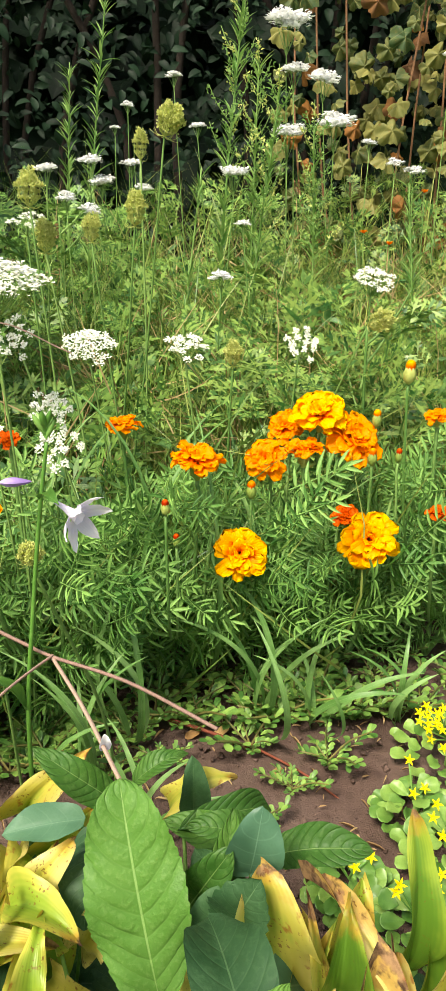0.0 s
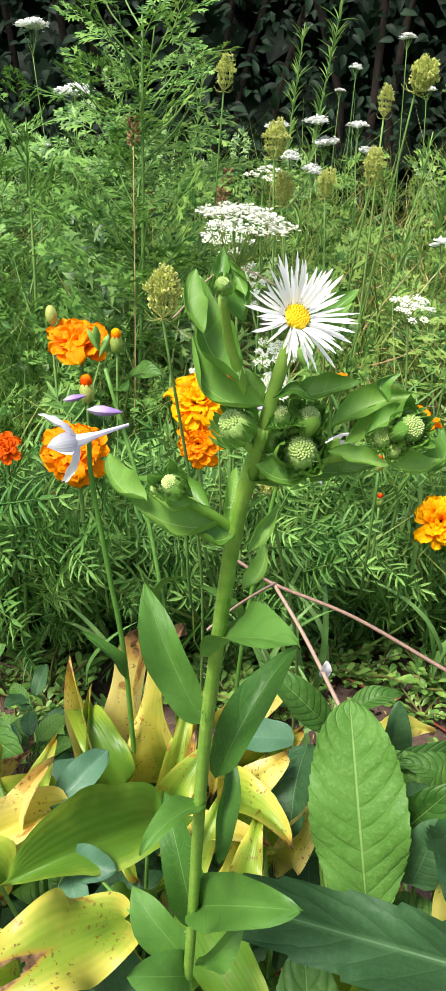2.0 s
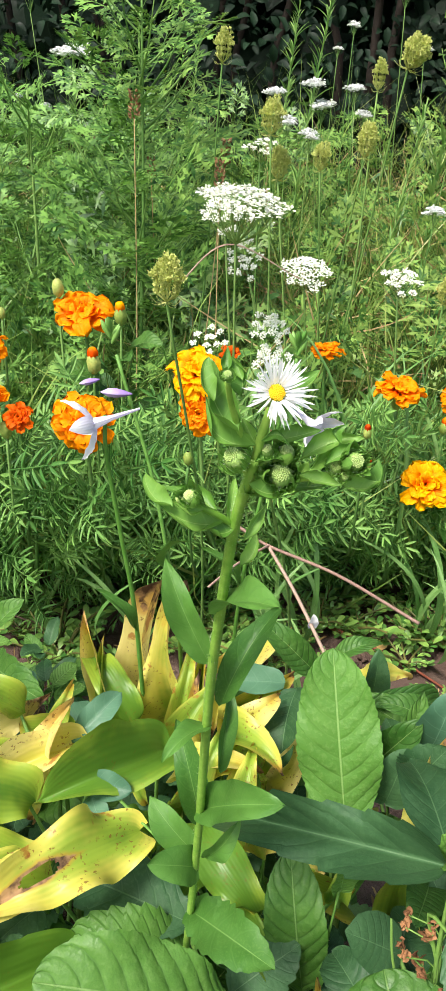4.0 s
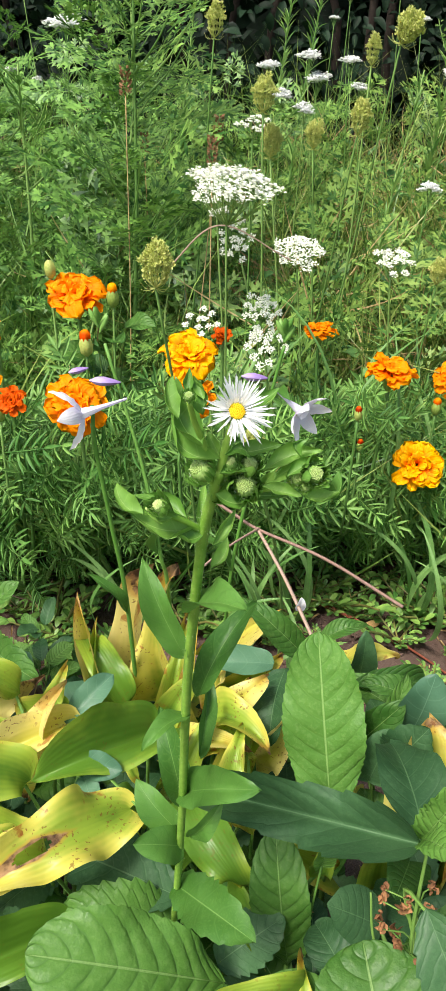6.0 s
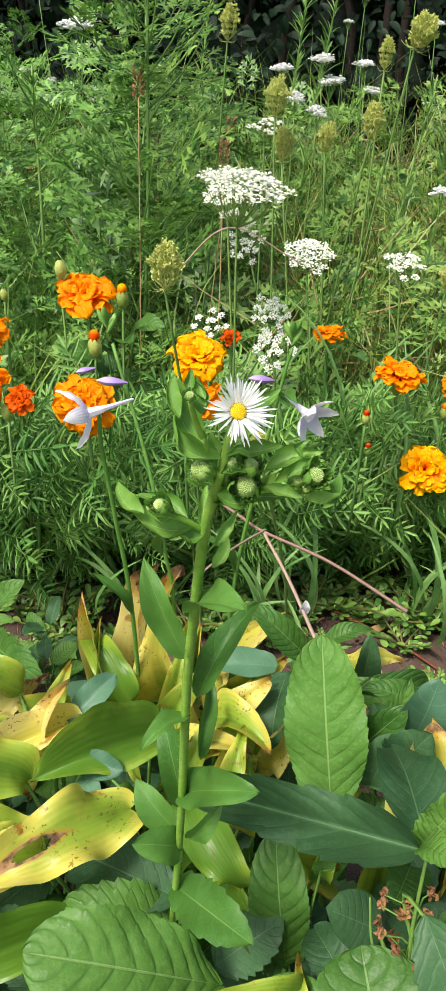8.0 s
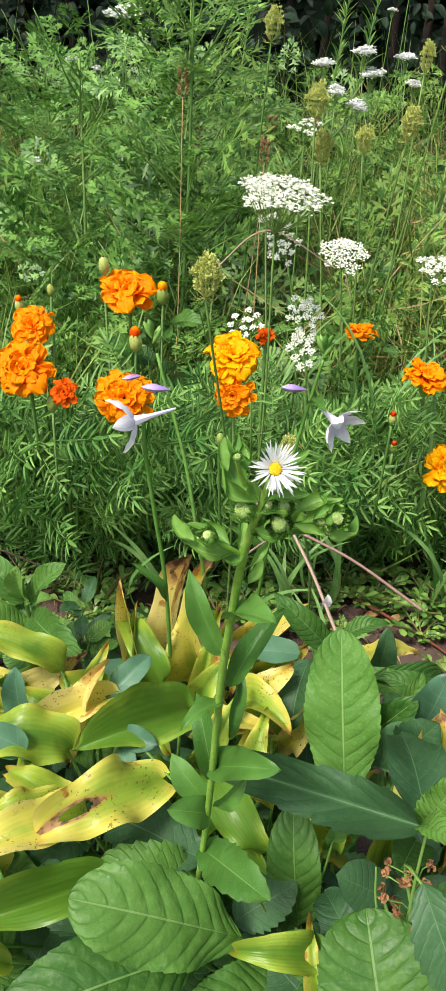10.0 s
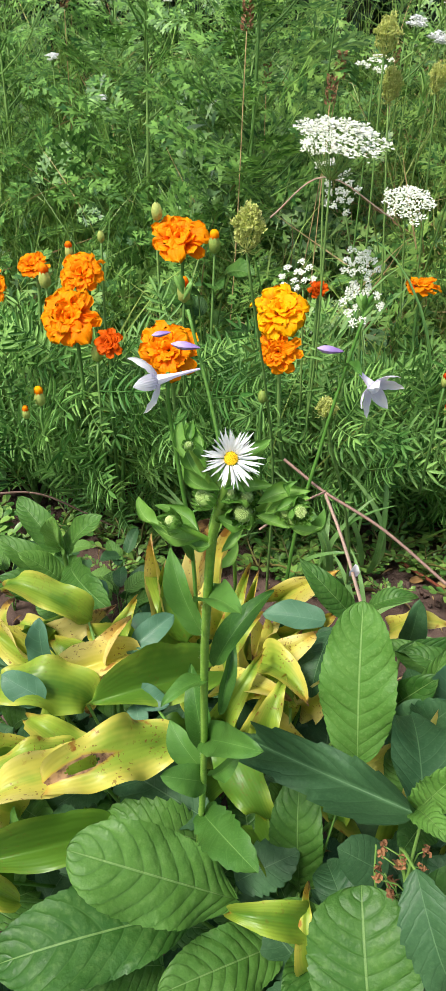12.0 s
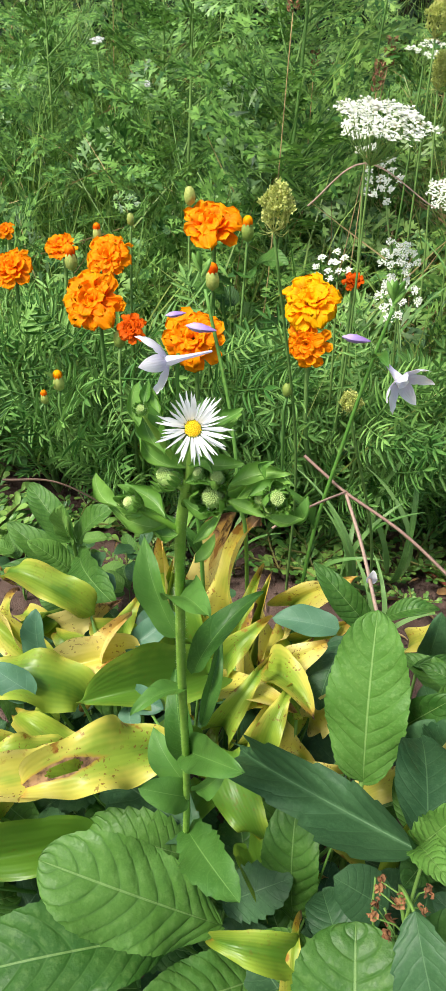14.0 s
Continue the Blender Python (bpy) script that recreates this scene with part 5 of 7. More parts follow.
def grass_tuft(at, blades, tall, fan, label="broad green grass blades growing among the marigolds"):
    plant = thing("grass_tuft", at, label, "grass", "grass tufts between the flowers")
    for k in range(blades):
        a = 6.2832 * k / blades + rng.normal() * 0.4
        t = np.array(at) + (fan * math.cos(a) * rng.uniform(0.5, 1.2), fan * math.sin(a) * 0.6 - 0.02, tall * rng.uniform(0.6, 1.15))
        b = np.array(at) + (0.004 * math.cos(a), 0.004 * math.sin(a), 0)
        part("blade", GRASS_BLADE[k % 3], plant, aim(b, t, rng.uniform(0.0055, 0.0095), (math.cos(a) * -0.8, -0.6, 0.8)))


GRASS_BLADE = [link_mesh("blade", leaf_shape(0.25, 0.7, 16, 2, 1.0 + 0.5 * k, 0.012, droop=0.6), ["grass_blade"]) for k in range(3)]
for x, y, n, t, f in ((0.04, 0.74, 7, 0.16, 0.09), (0.10, 0.73, 6, 0.12, 0.10), (-0.10, 0.70, 6, 0.2, 0.08), (-0.14, 0.64, 6, 0.18, 0.07), (0.2, 0.74, 5, 0.12, 0.06), (-0.08, 0.56, 6, 0.12, 0.08), (-0.27, 0.62, 5, 0.14, 0.09), (-0.02, 0.86, 6, 0.32, 0.08), (-0.16, 0.86, 5, 0.33, 0.06)):
    grass_tuft((x, y, 0.0), n, t, f)

# crumbs and straws on the bare soil
crumb = turned([(0.02, -0.4), (0.4, -0.25), (0.5, 0.1), (0.3, 0.4), (0.02, 0.5)], 6, 0.25, 3)
x, y = rng.uniform(-0.62, 0.34, 2600), rng.uniform(0.36, 0.86, 2600)
ways = rng.normal(size=(2600, 3)) + (0, 0, 1.5)
size = 0.0012 + 0.0075 * rng.uniform(0, 1, 2600) ** 4
crumbs = scatter(crumb, aims(np.stack([x, y, ground_height(x, y) + 0.002], -1), ways, rng.normal(size=(2600, 3)), size, size))
tagged(new("soil_crumbs", link_mesh("soil_crumbs", crumbs, ["soil"])), "small dark crumbs of earth on the soil", "soil", kind="stuff")
x, y, a = rng.uniform(-0.62, 0.34, 420), rng.uniform(0.36, 0.86, 420), rng.uniform(0, 6.28, 420)
straw = scatter(leaf_shape(0.3, 0.4, 4, 2, 0.4, 0.3), aims(np.stack([x, y, ground_height(x, y) + 0.005], -1), np.stack([np.cos(a), np.sin(a), 0.12 * np.cos(3 * a)], -1), np.tile([0.1, -0.2, 1.0], (420, 1)), rng.uniform(0.006, 0.026, 420), rng.uniform(0.0008, 0.0022, 420)))
tagged(new("plant_litter", link_mesh("plant_litter", straw, ["dry_grass"])), "dry straws and leaf bits scattered on the soil", "litter", kind="stuff")


# ---- stonecrop ----
def stonecrop(at, size, flowers, spots=()):
    plant = thing("stonecrop", at, "low stonecrop with fleshy pale green scalloped leaves and yellow star flowers", "stonecrop", "stonecrop clumps")
    for k in range(44):
        a, r = k * 2.4, 1.5 * size * math.sqrt((k + 0.5) / 44)
        p = np.array(at) + (r * math.cos(a) * 0.6, r * math.sin(a) * 0.6, 0.055 * (1 - 0.4 * r / size) + rng.uniform(-0.006, 0.008))
        t = p + np.array([math.cos(a), math.sin(a) - 0.2, 0.35]) * rng.uniform(0.014, 0.022)
        part("leaf", leaf_mesh("spoon", k, "stonecrop"), plant, aim(p, t, rng.uniform(0.011, 0.016), (rng.normal() * 0.4, -0.6, 1)))
    solid("stem", tube([at, np.array(at) + (0.005, 0, 0.05)], 0.004, 0.003, 6, 3), "hosta_stem", plant)
    petal = leaf_shape(0.5, 0.8, 3, 2, 0.4, 0.3)
    for k in range(flowers + len(spots)):
        p = np.array(spots[k - flowers], float) if k >= flowers else np.array(at) + (rng.uniform(-1, 1) * size * 0.7, rng.uniform(-1, 0.6) * size * 0.7, 0.075 + rng.uniform(-0.01, 0.01))
        ms = [aims(np.zeros((1, 3)), np.array([[math.cos(a), math.sin(a), 0.35]]), np.array([[0, 0, 1.0]]), [0.0062], [0.0024])[0] for a in np.arange(5) * 1.2566 + k]
        solid("flower", moved(scatter(petal, np.array(ms)), facing(tuple(p), (0.1, -0.7, 0.8))), "stonecrop_flower", plant, "yellow star-shaped flower")
        solid("flower_stem", tube([np.array(at) + (0, 0, 0.04), p], 0.001, 0.0008, 4, 2), "hosta_stem", plant)


stonecrop((0.235, 0.66, 0.0), 0.05, 26, ((0.219, 0.688, 0.055), (0.223, 0.675, 0.062), (0.213, 0.668, 0.05), (0.222, 0.660, 0.066), (0.210, 0.645, 0.052), (0.218, 0.628, 0.055)))
stonecrop((0.20, 0.52, 0.0), 0.04, 7)
stonecrop((0.15, 0.445, 0.0), 0.035, 2, ((0.165, 0.451, 0.062), (0.172, 0.466, 0.062)))
stonecrop((0.105, 0.492, -0.01), 0.028, 1, ((0.091, 0.512, 0.052), (0.122, 0.493, 0.052), (0.107, 0.483, 0.052)))
stonecrop((0.178, 0.575, -0.005), 0.03, 1, ((0.173, 0.563, 0.056), (0.185, 0.570, 0.056)))
stonecrop((0.20, 0.44, 0.0), 0.05, 9)
stonecrop((0.24, 0.56, 0.0), 0.05, 10)

# ---- hostas ----
HOSTA = {"Y": "hosta_yellow", "G": "hosta_green", "B": "hosta_burnt", "R": "hosta_rotten"}


def hosta_leaf(plant, k, tone, base, tip, width, up=(0, -0.55, 1.0), rolled=False, label="", kind="hosta"):
    root = np.array(PLACE[plant.name].translation)
    root = root + 0.15 * (np.array(base) - root) * (1, 1, 0)
    leaf(plant, "hosta_rolled" if rolled else kind, k, HOSTA[tone], base, tip, 0.84 * width, up, label, root, "hosta_stem", 0.0014)


h1 = thing("hosta_plant", (-0.20, 0.24, 0), "hosta plant with yellowing, brown-spotted wilting leaves", "hosta", "wilting hosta plants")
hosta_leaf(h1, 0, "G", (-0.140, 0.268, 0.225), (-0.193, 0.202, 0.235), 0.044, (0.1, -0.5, 1))
hosta_leaf(h1, 1, "R", (-0.134, 0.203, 0.232), (-0.188, 0.139, 0.232), 0.044, (0.1, -0.6, 1), kind="hosta_hole", label="pale yellow leaf with a brown rotten hole")
hosta_leaf(h1, 2, "Y", (-0.168, 0.176, 0.215), (-0.213, 0.132, 0.208), 0.034)
hosta_leaf(h1, 3, "Y", (-0.198, 0.190, 0.195), (-0.236, 0.146, 0.185), 0.028)
hosta_leaf(h1, 0, "G", (-0.152, 0.156, 0.195), (-0.216, 0.104, 0.195), 0.033)
hosta_leaf(h1, 1, "Y", (-0.228, 0.125, 0.165), (-0.172, 0.080, 0.185), 0.030)
hosta_leaf(h1, 2, "G", (-0.190, 0.206, 0.175), (-0.238, 0.206, 0.19), 0.026)
hosta_leaf(h1, 3, "G", (-0.208, 0.233, 0.200), (-0.272, 0.208, 0.188), 0.044)
hosta_leaf(h1, 0, "B", (-0.192, 0.272, 0.218), (-0.240, 0.243, 0.198), 0.028)
hosta_leaf(h1, 1, "B", (-0.226, 0.294, 0.170), (-0.201, 0.278, 0.242), 0.036, (0, -1, 0.4))
hosta_leaf(h1, 2, "G", (-0.250, 0.306, 0.195), (-0.316, 0.299, 0.2), 0.030)
hosta_leaf(h1, 1, "B", (-0.290, 0.290, 0.160), (-0.320, 0.289, 0.224), 0.036, (0, -1, 0.4))
hosta_leaf(h1, 0, "Y", (-0.266, 0.272, 0.165), (-0.324, 0.274, 0.19), 0.032)
hosta_leaf(h1, 2, "Y", (-0.200, 0.285, 0.180), (-0.214, 0.244, 0.172), 0.024)
hosta_leaf(h1, 3, "Y", (-0.225, 0.165, 0.150), (-0.262, 0.135, 0.165), 0.036)
hosta_leaf(h1, 0, "Y", (-0.275, 0.205, 0.150), (-0.318, 0.190, 0.17), 0.036)
hosta_leaf(h1, 1, "G", (-0.30, 0.235, 0.150), (-0.35, 0.225, 0.17), 0.040)
hosta_leaf(h1, 2, "Y", (-0.25, 0.170, 0.140), (-0.29, 0.145, 0.15), 0.034)
hosta_leaf(h1, 0, "G", (-0.223, 0.32, 0.172), (-0.259, 0.31, 0.18), 0.034, (0, -0.7, 0.8))
hosta_leaf(h1, 3, "B", (-0.296, 0.335, 0.142), (-0.247, 0.335, 0.188), 0.034, (0, -0.9, 0.5))
hosta_leaf(h1, 1, "G", (-0.254, 0.31, 0.145), (-0.286, 0.305, 0.161), 0.032, (0, -0.7, 0.8))
hosta_leaf(h1, 2, "G", (-0.247, 0.345, 0.146), (-0.23, 0.34, 0.198), 0.026, (0.2, -1, 0.4))
hosta_leaf(h1, 2, "G", (-0.326, 0.33, 0.113), (-0.285, 0.33, 0.168), 0.03, (0, -0.9, 0.5))
hosta_leaf(h1, 1, "Y", (-0.349, 0.34, 0.102), (-0.35, 0.34, 0.152), 0.03, (0, -0.9, 0.5))
h2 = thing("hosta_plant", (-0.18, 0.39, 0), "hosta plant with yellow withered leaves standing upright", "hosta", "wilting hosta plants")
hosta_leaf(h2, 0, "B", (-0.193, 0.41, 0.115), (-0.177, 0.385, 0.268), 0.044, (-0.45, -1, 0.45), kind="hosta_blunt", label="broad upright pale yellow leaf with brown specks")
hosta_leaf(h2, 1, "Y", (-0.146, 0.41, 0.131), (-0.160, 0.39, 0.266), 0.050, (-0.2, -1, 0.45))
hosta_leaf(h2, 0, "B", (-0.219, 0.40, 0.131), (-0.233, 0.37, 0.237), 0.028, (0.3, -1, 0.2), True)
hosta_leaf(h2, 2, "Y", (-0.160, 0.40, 0.12), (-0.150, 0.38, 0.225), 0.030, (0.1, -1, 0.3))
hosta_leaf(h2, 1, "G", (-0.150, 0.40, 0.13), (-0.140, 0.37, 0.235), 0.018, (0.1, -1, 0.2), True)
hosta_leaf(h2, 0, "G", (-0.205, 0.39, 0.12), (-0.215, 0.36, 0.225), 0.016, (0.1, -1, 0.2), True)
h3 = thing("hosta_plant", (-0.09, 0.29, 0), "hosta plant with bright yellow leaves and brown tips", "hosta", "wilting hosta plants")
hosta_leaf(h3, 0, "Y", (-0.110, 0.300, 0.215), (-0.068, 0.274, 0.218), 0.030)
hosta_leaf(h3, 1, "B", (-0.110, 0.326, 0.195), (-0.080, 0.329, 0.232), 0.030, (0, -1, 0.5))
hosta_leaf(h3, 2, "Y", (-0.094, 0.276, 0.170), (-0.089, 0.284, 0.224), 0.026, (0, -1, 0.3))
hosta_leaf(h3, 3, "G", (-0.108, 0.230, 0.215), (-0.070, 0.209, 0.186), 0.032)
hosta_leaf(h3, 0, "G", (-0.078, 0.207, 0.168), (-0.050, 0.167, 0.18), 0.022)
hosta_leaf(h3, 1, "G", (-0.031, 0.216, 0.198), (-0.025, 0.226, 0.222), 0.015, (0, -1, 0.4))
hosta_leaf(h3, 2, "Y", (-0.130, 0.305, 0.16), (-0.108, 0.290, 0.235), 0.028, (0, -1, 0.3))
hosta_leaf(h3, 3, "B", (-0.085, 0.340, 0.15), (-0.055, 0.345, 0.225), 0.028, (0, -1, 0.3))
hosta_leaf(h3, 0, "Y", (-0.120, 0.340, 0.16), (-0.135, 0.33, 0.24), 0.026, (0, -1, 0.3))
hosta_leaf(h3, 2, "Y", (-0.142, 0.32, 0.180), (-0.120, 0.318, 0.240), 0.028, (-0.2, -1, 0.4))
hosta_leaf(h3, 0, "Y", (-0.136, 0.292, 0.179), (-0.082, 0.278, 0.212), 0.026, (-0.3, -0.5, 1), kind="hosta_curled", label="bright yellow leaf curling over")
hosta_leaf(h3, 1, "B", (-0.113, 0.335, 0.165), (-0.094, 0.345, 0.214), 0.028, (0.2, -1, 0.4))
hosta_leaf(h3, 3, "Y", (-0.105, 0.27, 0.170), (-0.096, 0.286, 0.214), 0.022, (0, -1, 0.4))
hosta_leaf(h3, 0, "B", (-0.130, 0.40, 0.185), (-0.082, 0.40, 0.236), 0.028, (0.1, -1, 0.5))
hosta_leaf(h3, 1, "Y", (-0.120, 0.385, 0.165), (-0.075, 0.378, 0.215), 0.028, (0.1, -1, 0.5))
h4 = thing("hosta_plant", (0.06, 0.32, 0), "hosta plant with broad green and yellow leaves and burnt brown tips", "hosta", "wilting hosta plants")
hosta_leaf(h4, 1, "B", (0.030, 0.298, 0.155), (0.017, 0.271, 0.272), 0.058, (0, -1, 0.3), kind="hosta_blunt", label="broad yellow leaf with a scorched brown tip")
hosta_leaf(h4, 0, "G", (0.062, 0.288, 0.155), (0.058, 0.265, 0.262), 0.046, (0, -1, 0.3))
hosta_leaf(h4, 2, "G", (0.091, 0.283, 0.190), (0.091, 0.295, 0.282), 0.023, (0.2, -1, 0.3), kind="ovate")
hosta_leaf(h4, 3, "B", (0.068, 0.278, 0.145), (0.068, 0.248, 0.252), 0.044, (0, -1, 0.3), kind="hosta_blunt")
hosta_leaf(h4, 0, "B", (0.111, 0.284, 0.155), (0.105, 0.255, 0.242), 0.042, (0, -1, 0.3), kind="hosta_blunt")
hosta_leaf(h4, 1, "G", (-0.026, 0.153, 0.195), (-0.070, 0.137, 0.2), 0.024)
hosta_leaf(h4, 2, "Y", (-0.012, 0.162, 0.148), (-0.033, 0.166, 0.202), 0.019, (0, -1, 0.5))
for k in range(9):
    x = 0.015 + 0.012 * k
    hosta_leaf(h4, k, "GYBG"[k % 4], (x, 0.29 + 0.01 * (k % 3), 0.10), (x + rng.normal() * 0.008, 0.275 + 0.01 * (k % 3), 0.215 + 0.012 * (k % 3)), 0.036, (rng.normal() * 0.3, -1, 0.3), kind="hosta_blunt" if k % 2 else "hosta")
hosta_leaf(h4, 3, "Y", (0.045, 0.30, 0.15), (0.040, 0.28, 0.245), 0.026, (0, -1, 0.3))
for k in range(15):
    x, y = -0.335 + 0.235 * ((k * 0.618) % 1.0), 0.10 + 0.27 * ((k * 0.755 + 0.3) % 1.0)
    a, z = rng.uniform(2.2, 5.2), rng.uniform(0.13, 0.185)
    size = rng.uniform(0.045, 0.07)
    hosta_leaf(h1, k, "GGYGG"[k % 5], (x, y, z), (x + size * math.cos(a), y + 0.8 * size * math.sin(a), z + rng.uniform(-0.03, 0.02)), rng.uniform(0.022, 0.034), (rng.normal() * 0.3, -0.5, 1.0))
for k in range(12):
    x, y = -0.12 + 0.1 * ((k * 0.618) % 1.0), 0.22 + 0.12 * ((k * 0.755 + 0.3) % 1.0)
    a, z = rng.uniform(0, 6.2), rng.uniform(0.12, 0.18)
    hosta_leaf(h3, k, "YGYB"[k % 4], (x, y, z), (x + 0.045 * math.cos(a), y + 0.03 * math.sin(a), z + rng.uniform(-0.01, 0.04)), rng.uniform(0.02, 0.03), (rng.normal() * 0.3, -0.7, 0.8))


def hosta_flower(stalk, at, way, size, spin=0.0):
    """A lavender trumpet of six pointed petals that opens along way."""
    m = facing(at, way, size, spin)
    bell = part("flower", BELL, stalk, m, "pale lavender trumpet flower")
    for k in range(6):
        a = k * 1.0472
        local = aims(np.array([[0.09 * math.cos(a), 0.09 * math.sin(a), 0.30]]), np.array([[0.78 * math.cos(a), 0.78 * math.sin(a), 0.62]]), np.array([[-0.7 * math.cos(a), -0.7 * math.sin(a), 0.9]]), [0.66], [0.31])[0]
        part("petal", BELL_PETAL[k % 2], bell, m @ Matrix(local))
    return bell


BELL = link_mesh("flower", turned([(0.02, -0.5), (0.035, -0.25), (0.05, 0.0), (0.10, 0.28), (0.13, 0.44)], 12, 0.08, 6), ["hosta_flower"])
BELL_PETAL = [link_mesh("petal", leaf_shape(0.45, 0.75, 8, 4, -0.9 - 0.2 * k, 0.12, 0.02), ["hosta_flower"]) for k in range(2)]
HOSTA_BUD = link_mesh("bud", turned([(0.02, -0.5), (0.09, -0.3), (0.16, 0.05), (0.14, 0.3), (0.02, 0.55)], 10, 0.08, 6), ["hosta_bud"])
GREEN_BUD = link_mesh("bud", turned([(0.02, -0.5), (0.12, -0.2), (0.16, 0.1), (0.1, 0.4), (0.02, 0.55)], 8, 0.08, 6), ["hosta_stem"])


def hosta_stalk(points, label):
    stalk = thing("hosta_flower_stalk", points[0], label, "hosta flower", "hosta flower stalks")
    solid("stem", tube(points, 0.0017, 0.0011, 7, 6), "hosta_stem", stalk)
    return stalk


def top_buds(stalk, at, count=6, size=0.012):
    for k in range(count):
        a = k * 2.4
        w = (0.5 * math.cos(a), 0.5 * math.sin(a), 1.0)
        p = np.array(at) + np.array(w) * 0.006 + (0, 0, 0.003 * (k % 3))
        part("bud", GREEN_BUD, stalk, facing(tuple(p), w, size), "closed green bud")


s1 = hosta_stalk([(-0.16, 0.42, 0.0), (-0.162, 0.375, 0.24), (-0.165, 0.36, 0.293), (-0.178, 0.36, 0.36), (-0.200, 0.358, 0.437)], "green hosta flower stalk with lavender buds")
top_buds(s1, (-0.203, 0.357, 0.443), 5, 0.012)
part("bud", HOSTA_BUD, s1, facing((-0.197, 0.35, 0.416), (-1, -0.3, 0.05), 0.018), "lavender flower bud")
part("bud", HOSTA_BUD, s1, facing((-0.212, 0.345, 0.423), (-0.8, -0.3, -0.2), 0.012), "lavender flower bud")
s2 = hosta_stalk([(-0.18, 0.38, 0.0), (-0.179, 0.335, 0.25), (-0.183, 0.315, 0.34), (-0.186, 0.302, 0.395), (-0.186, 0.300, 0.42)], "green hosta flower stalk with one open lavender flower")
hosta_flower(s2, (-0.181, 0.298, 0.420), (-0.85, -0.4, -0.3), 0.031, 0.4)
s3 = hosta_stalk([(-0.135, 0.44, 0.0), (-0.128, 0.42, 0.22), (-0.115, 0.415, 0.33), (-0.104, 0.412, 0.40), (-0.098, 0.41, 0.432)], "green hosta flower stalk with a lavender flower and buds")
top_buds(s3, (-0.098, 0.408, 0.434), 7, 0.012)
hosta_flower(s3, (-0.090, 0.402, 0.397), (0.80, -0.50, -0.35), 0.030, 0.2)
part("bud", HOSTA_BUD, s3, facing((-0.113, 0.395, 0.414), (-0.9, -0.4, 0.1), 0.017), "lavender flower bud")
leaf(s3, "lance", 0, "fleabane_leaf", (-0.105, 0.41, 0.398), (-0.088, 0.385, 0.404), 0.006, (0, -0.3, 1), "small green bract")
leaf(s3, "lance", 1, "fleabane_leaf", (-0.128, 0.418, 0.25), (-0.155, 0.40, 0.29), 0.008)
leaf(s2, "lance", 1, "fleabane_leaf", (-0.18, 0.332, 0.26), (-0.202, 0.32, 0.295), 0.008)
leaf(s1, "lance", 2, "fleabane_leaf", (-0.164, 0.362, 0.29), (-0.148, 0.345, 0.325), 0.007)


# ---- broad green leaves of the foreground ----
w1 = thing("broadleaf_weed", (-0.03, 0.24, 0), "tall weed with a large bright green puckered oblong leaf", "weed", "broad-leaved weeds")
leaf(w1, "oblong", 0, "bright_leaf", (-0.029, 0.252, 0.210), (-0.050, 0.300, 0.296), 0.047, (0.05, -1, 0.35), "large upright bright green leaf with pale veins", (-0.03, 0.24, 0.0), thick=0.002)
leaf(w1, "lance", 0, "mid_leaf", (-0.059, 0.346, 0.24), (-0.103, 0.342, 0.281), 0.020, (0.2, -0.8, 0.6), root=(-0.03, 0.26, 0.05))
leaf(w1, "ovate", 1, "dark_leaf", (-0.071, 0.345, 0.225), (-0.072, 0.298, 0.200), 0.028, (-0.4, -0.8, 0.5), root=(-0.03, 0.26, 0.05))
leaf(w1, "lance", 2, "mid_leaf", (-0.05, 0.35, 0.25), (-0.02, 0.36, 0.262), 0.014, root=(-0.03, 0.26, 0.05))
w2 = thing("broadleaf_weed", (-0.06, 0.16, 0), "leafy weed rosette with toothed green puckered leaves", "weed", "broad-leaved weeds")
leaf(w2, "oblong", 1, "mid_leaf", (-0.068, 0.145, 0.200), (-0.149, 0.110, 0.245), 0.046, (0.1, -0.55, 1), "large bright green toothed leaf with a pale midrib", (-0.06, 0.16, 0.0))
leaf(w2, "oblong", 2, "mid_leaf", (-0.085, 0.135, 0.195), (-0.166, 0.066, 0.200), 0.044, root=(-0.06, 0.16, 0.0))
leaf(w2, "oblong", 0, "mid_leaf", (-0.042, 0.147, 0.170), (-0.088, 0.090, 0.190), 0.036, root=(-0.06, 0.16, 0.0))
leaf(w2, "oblong", 1, "mid_leaf", (0.018, 0.106, 0.185), (-0.008, 0.158, 0.236), 0.056, (0.1, -0.9, 0.6))
leaf(w2, "ovate", 0, "bright_leaf", (-0.030, 0.192, 0.236), (-0.031, 0.186, 0.266), 0.013, (0.4, -0.9, 0.4), "small yellow-green leaf", (-0.04, 0.18, 0.1), thick=0.0008)
leaf(w2, "oblong", 2, "mid_leaf", (-0.040, 0.186, 0.160), (-0.056, 0.210, 0.233), 0.031, (0.1, -1, 0.4), root=(-0.05, 0.17, 0.0))
leaf(w2, "toothed", 1, "dark_leaf", (-0.100, 0.182, 0.200), (-0.172, 0.194, 0.200), 0.036, root=(-0.07, 0.17, 0.0))
leaf(w2, "toothed", 2, "mid_leaf", (-0.100, 0.175, 0.190), (-0.156, 0.155, 0.200), 0.034, root=(-0.07, 0.17, 0.0))
leaf(w2, "toothed", 0, "dark_leaf", (-0.075, 0.165, 0.18), (-0.045, 0.185, 0.20), 0.028, root=(-0.07, 0.17, 0.0))
leaf(w2, "toothed", 1, "mid_leaf", (-0.10, 0.12, 0.15), (-0.145, 0.09, 0.17), 0.04, root=(-0.06, 0.16, 0.0))
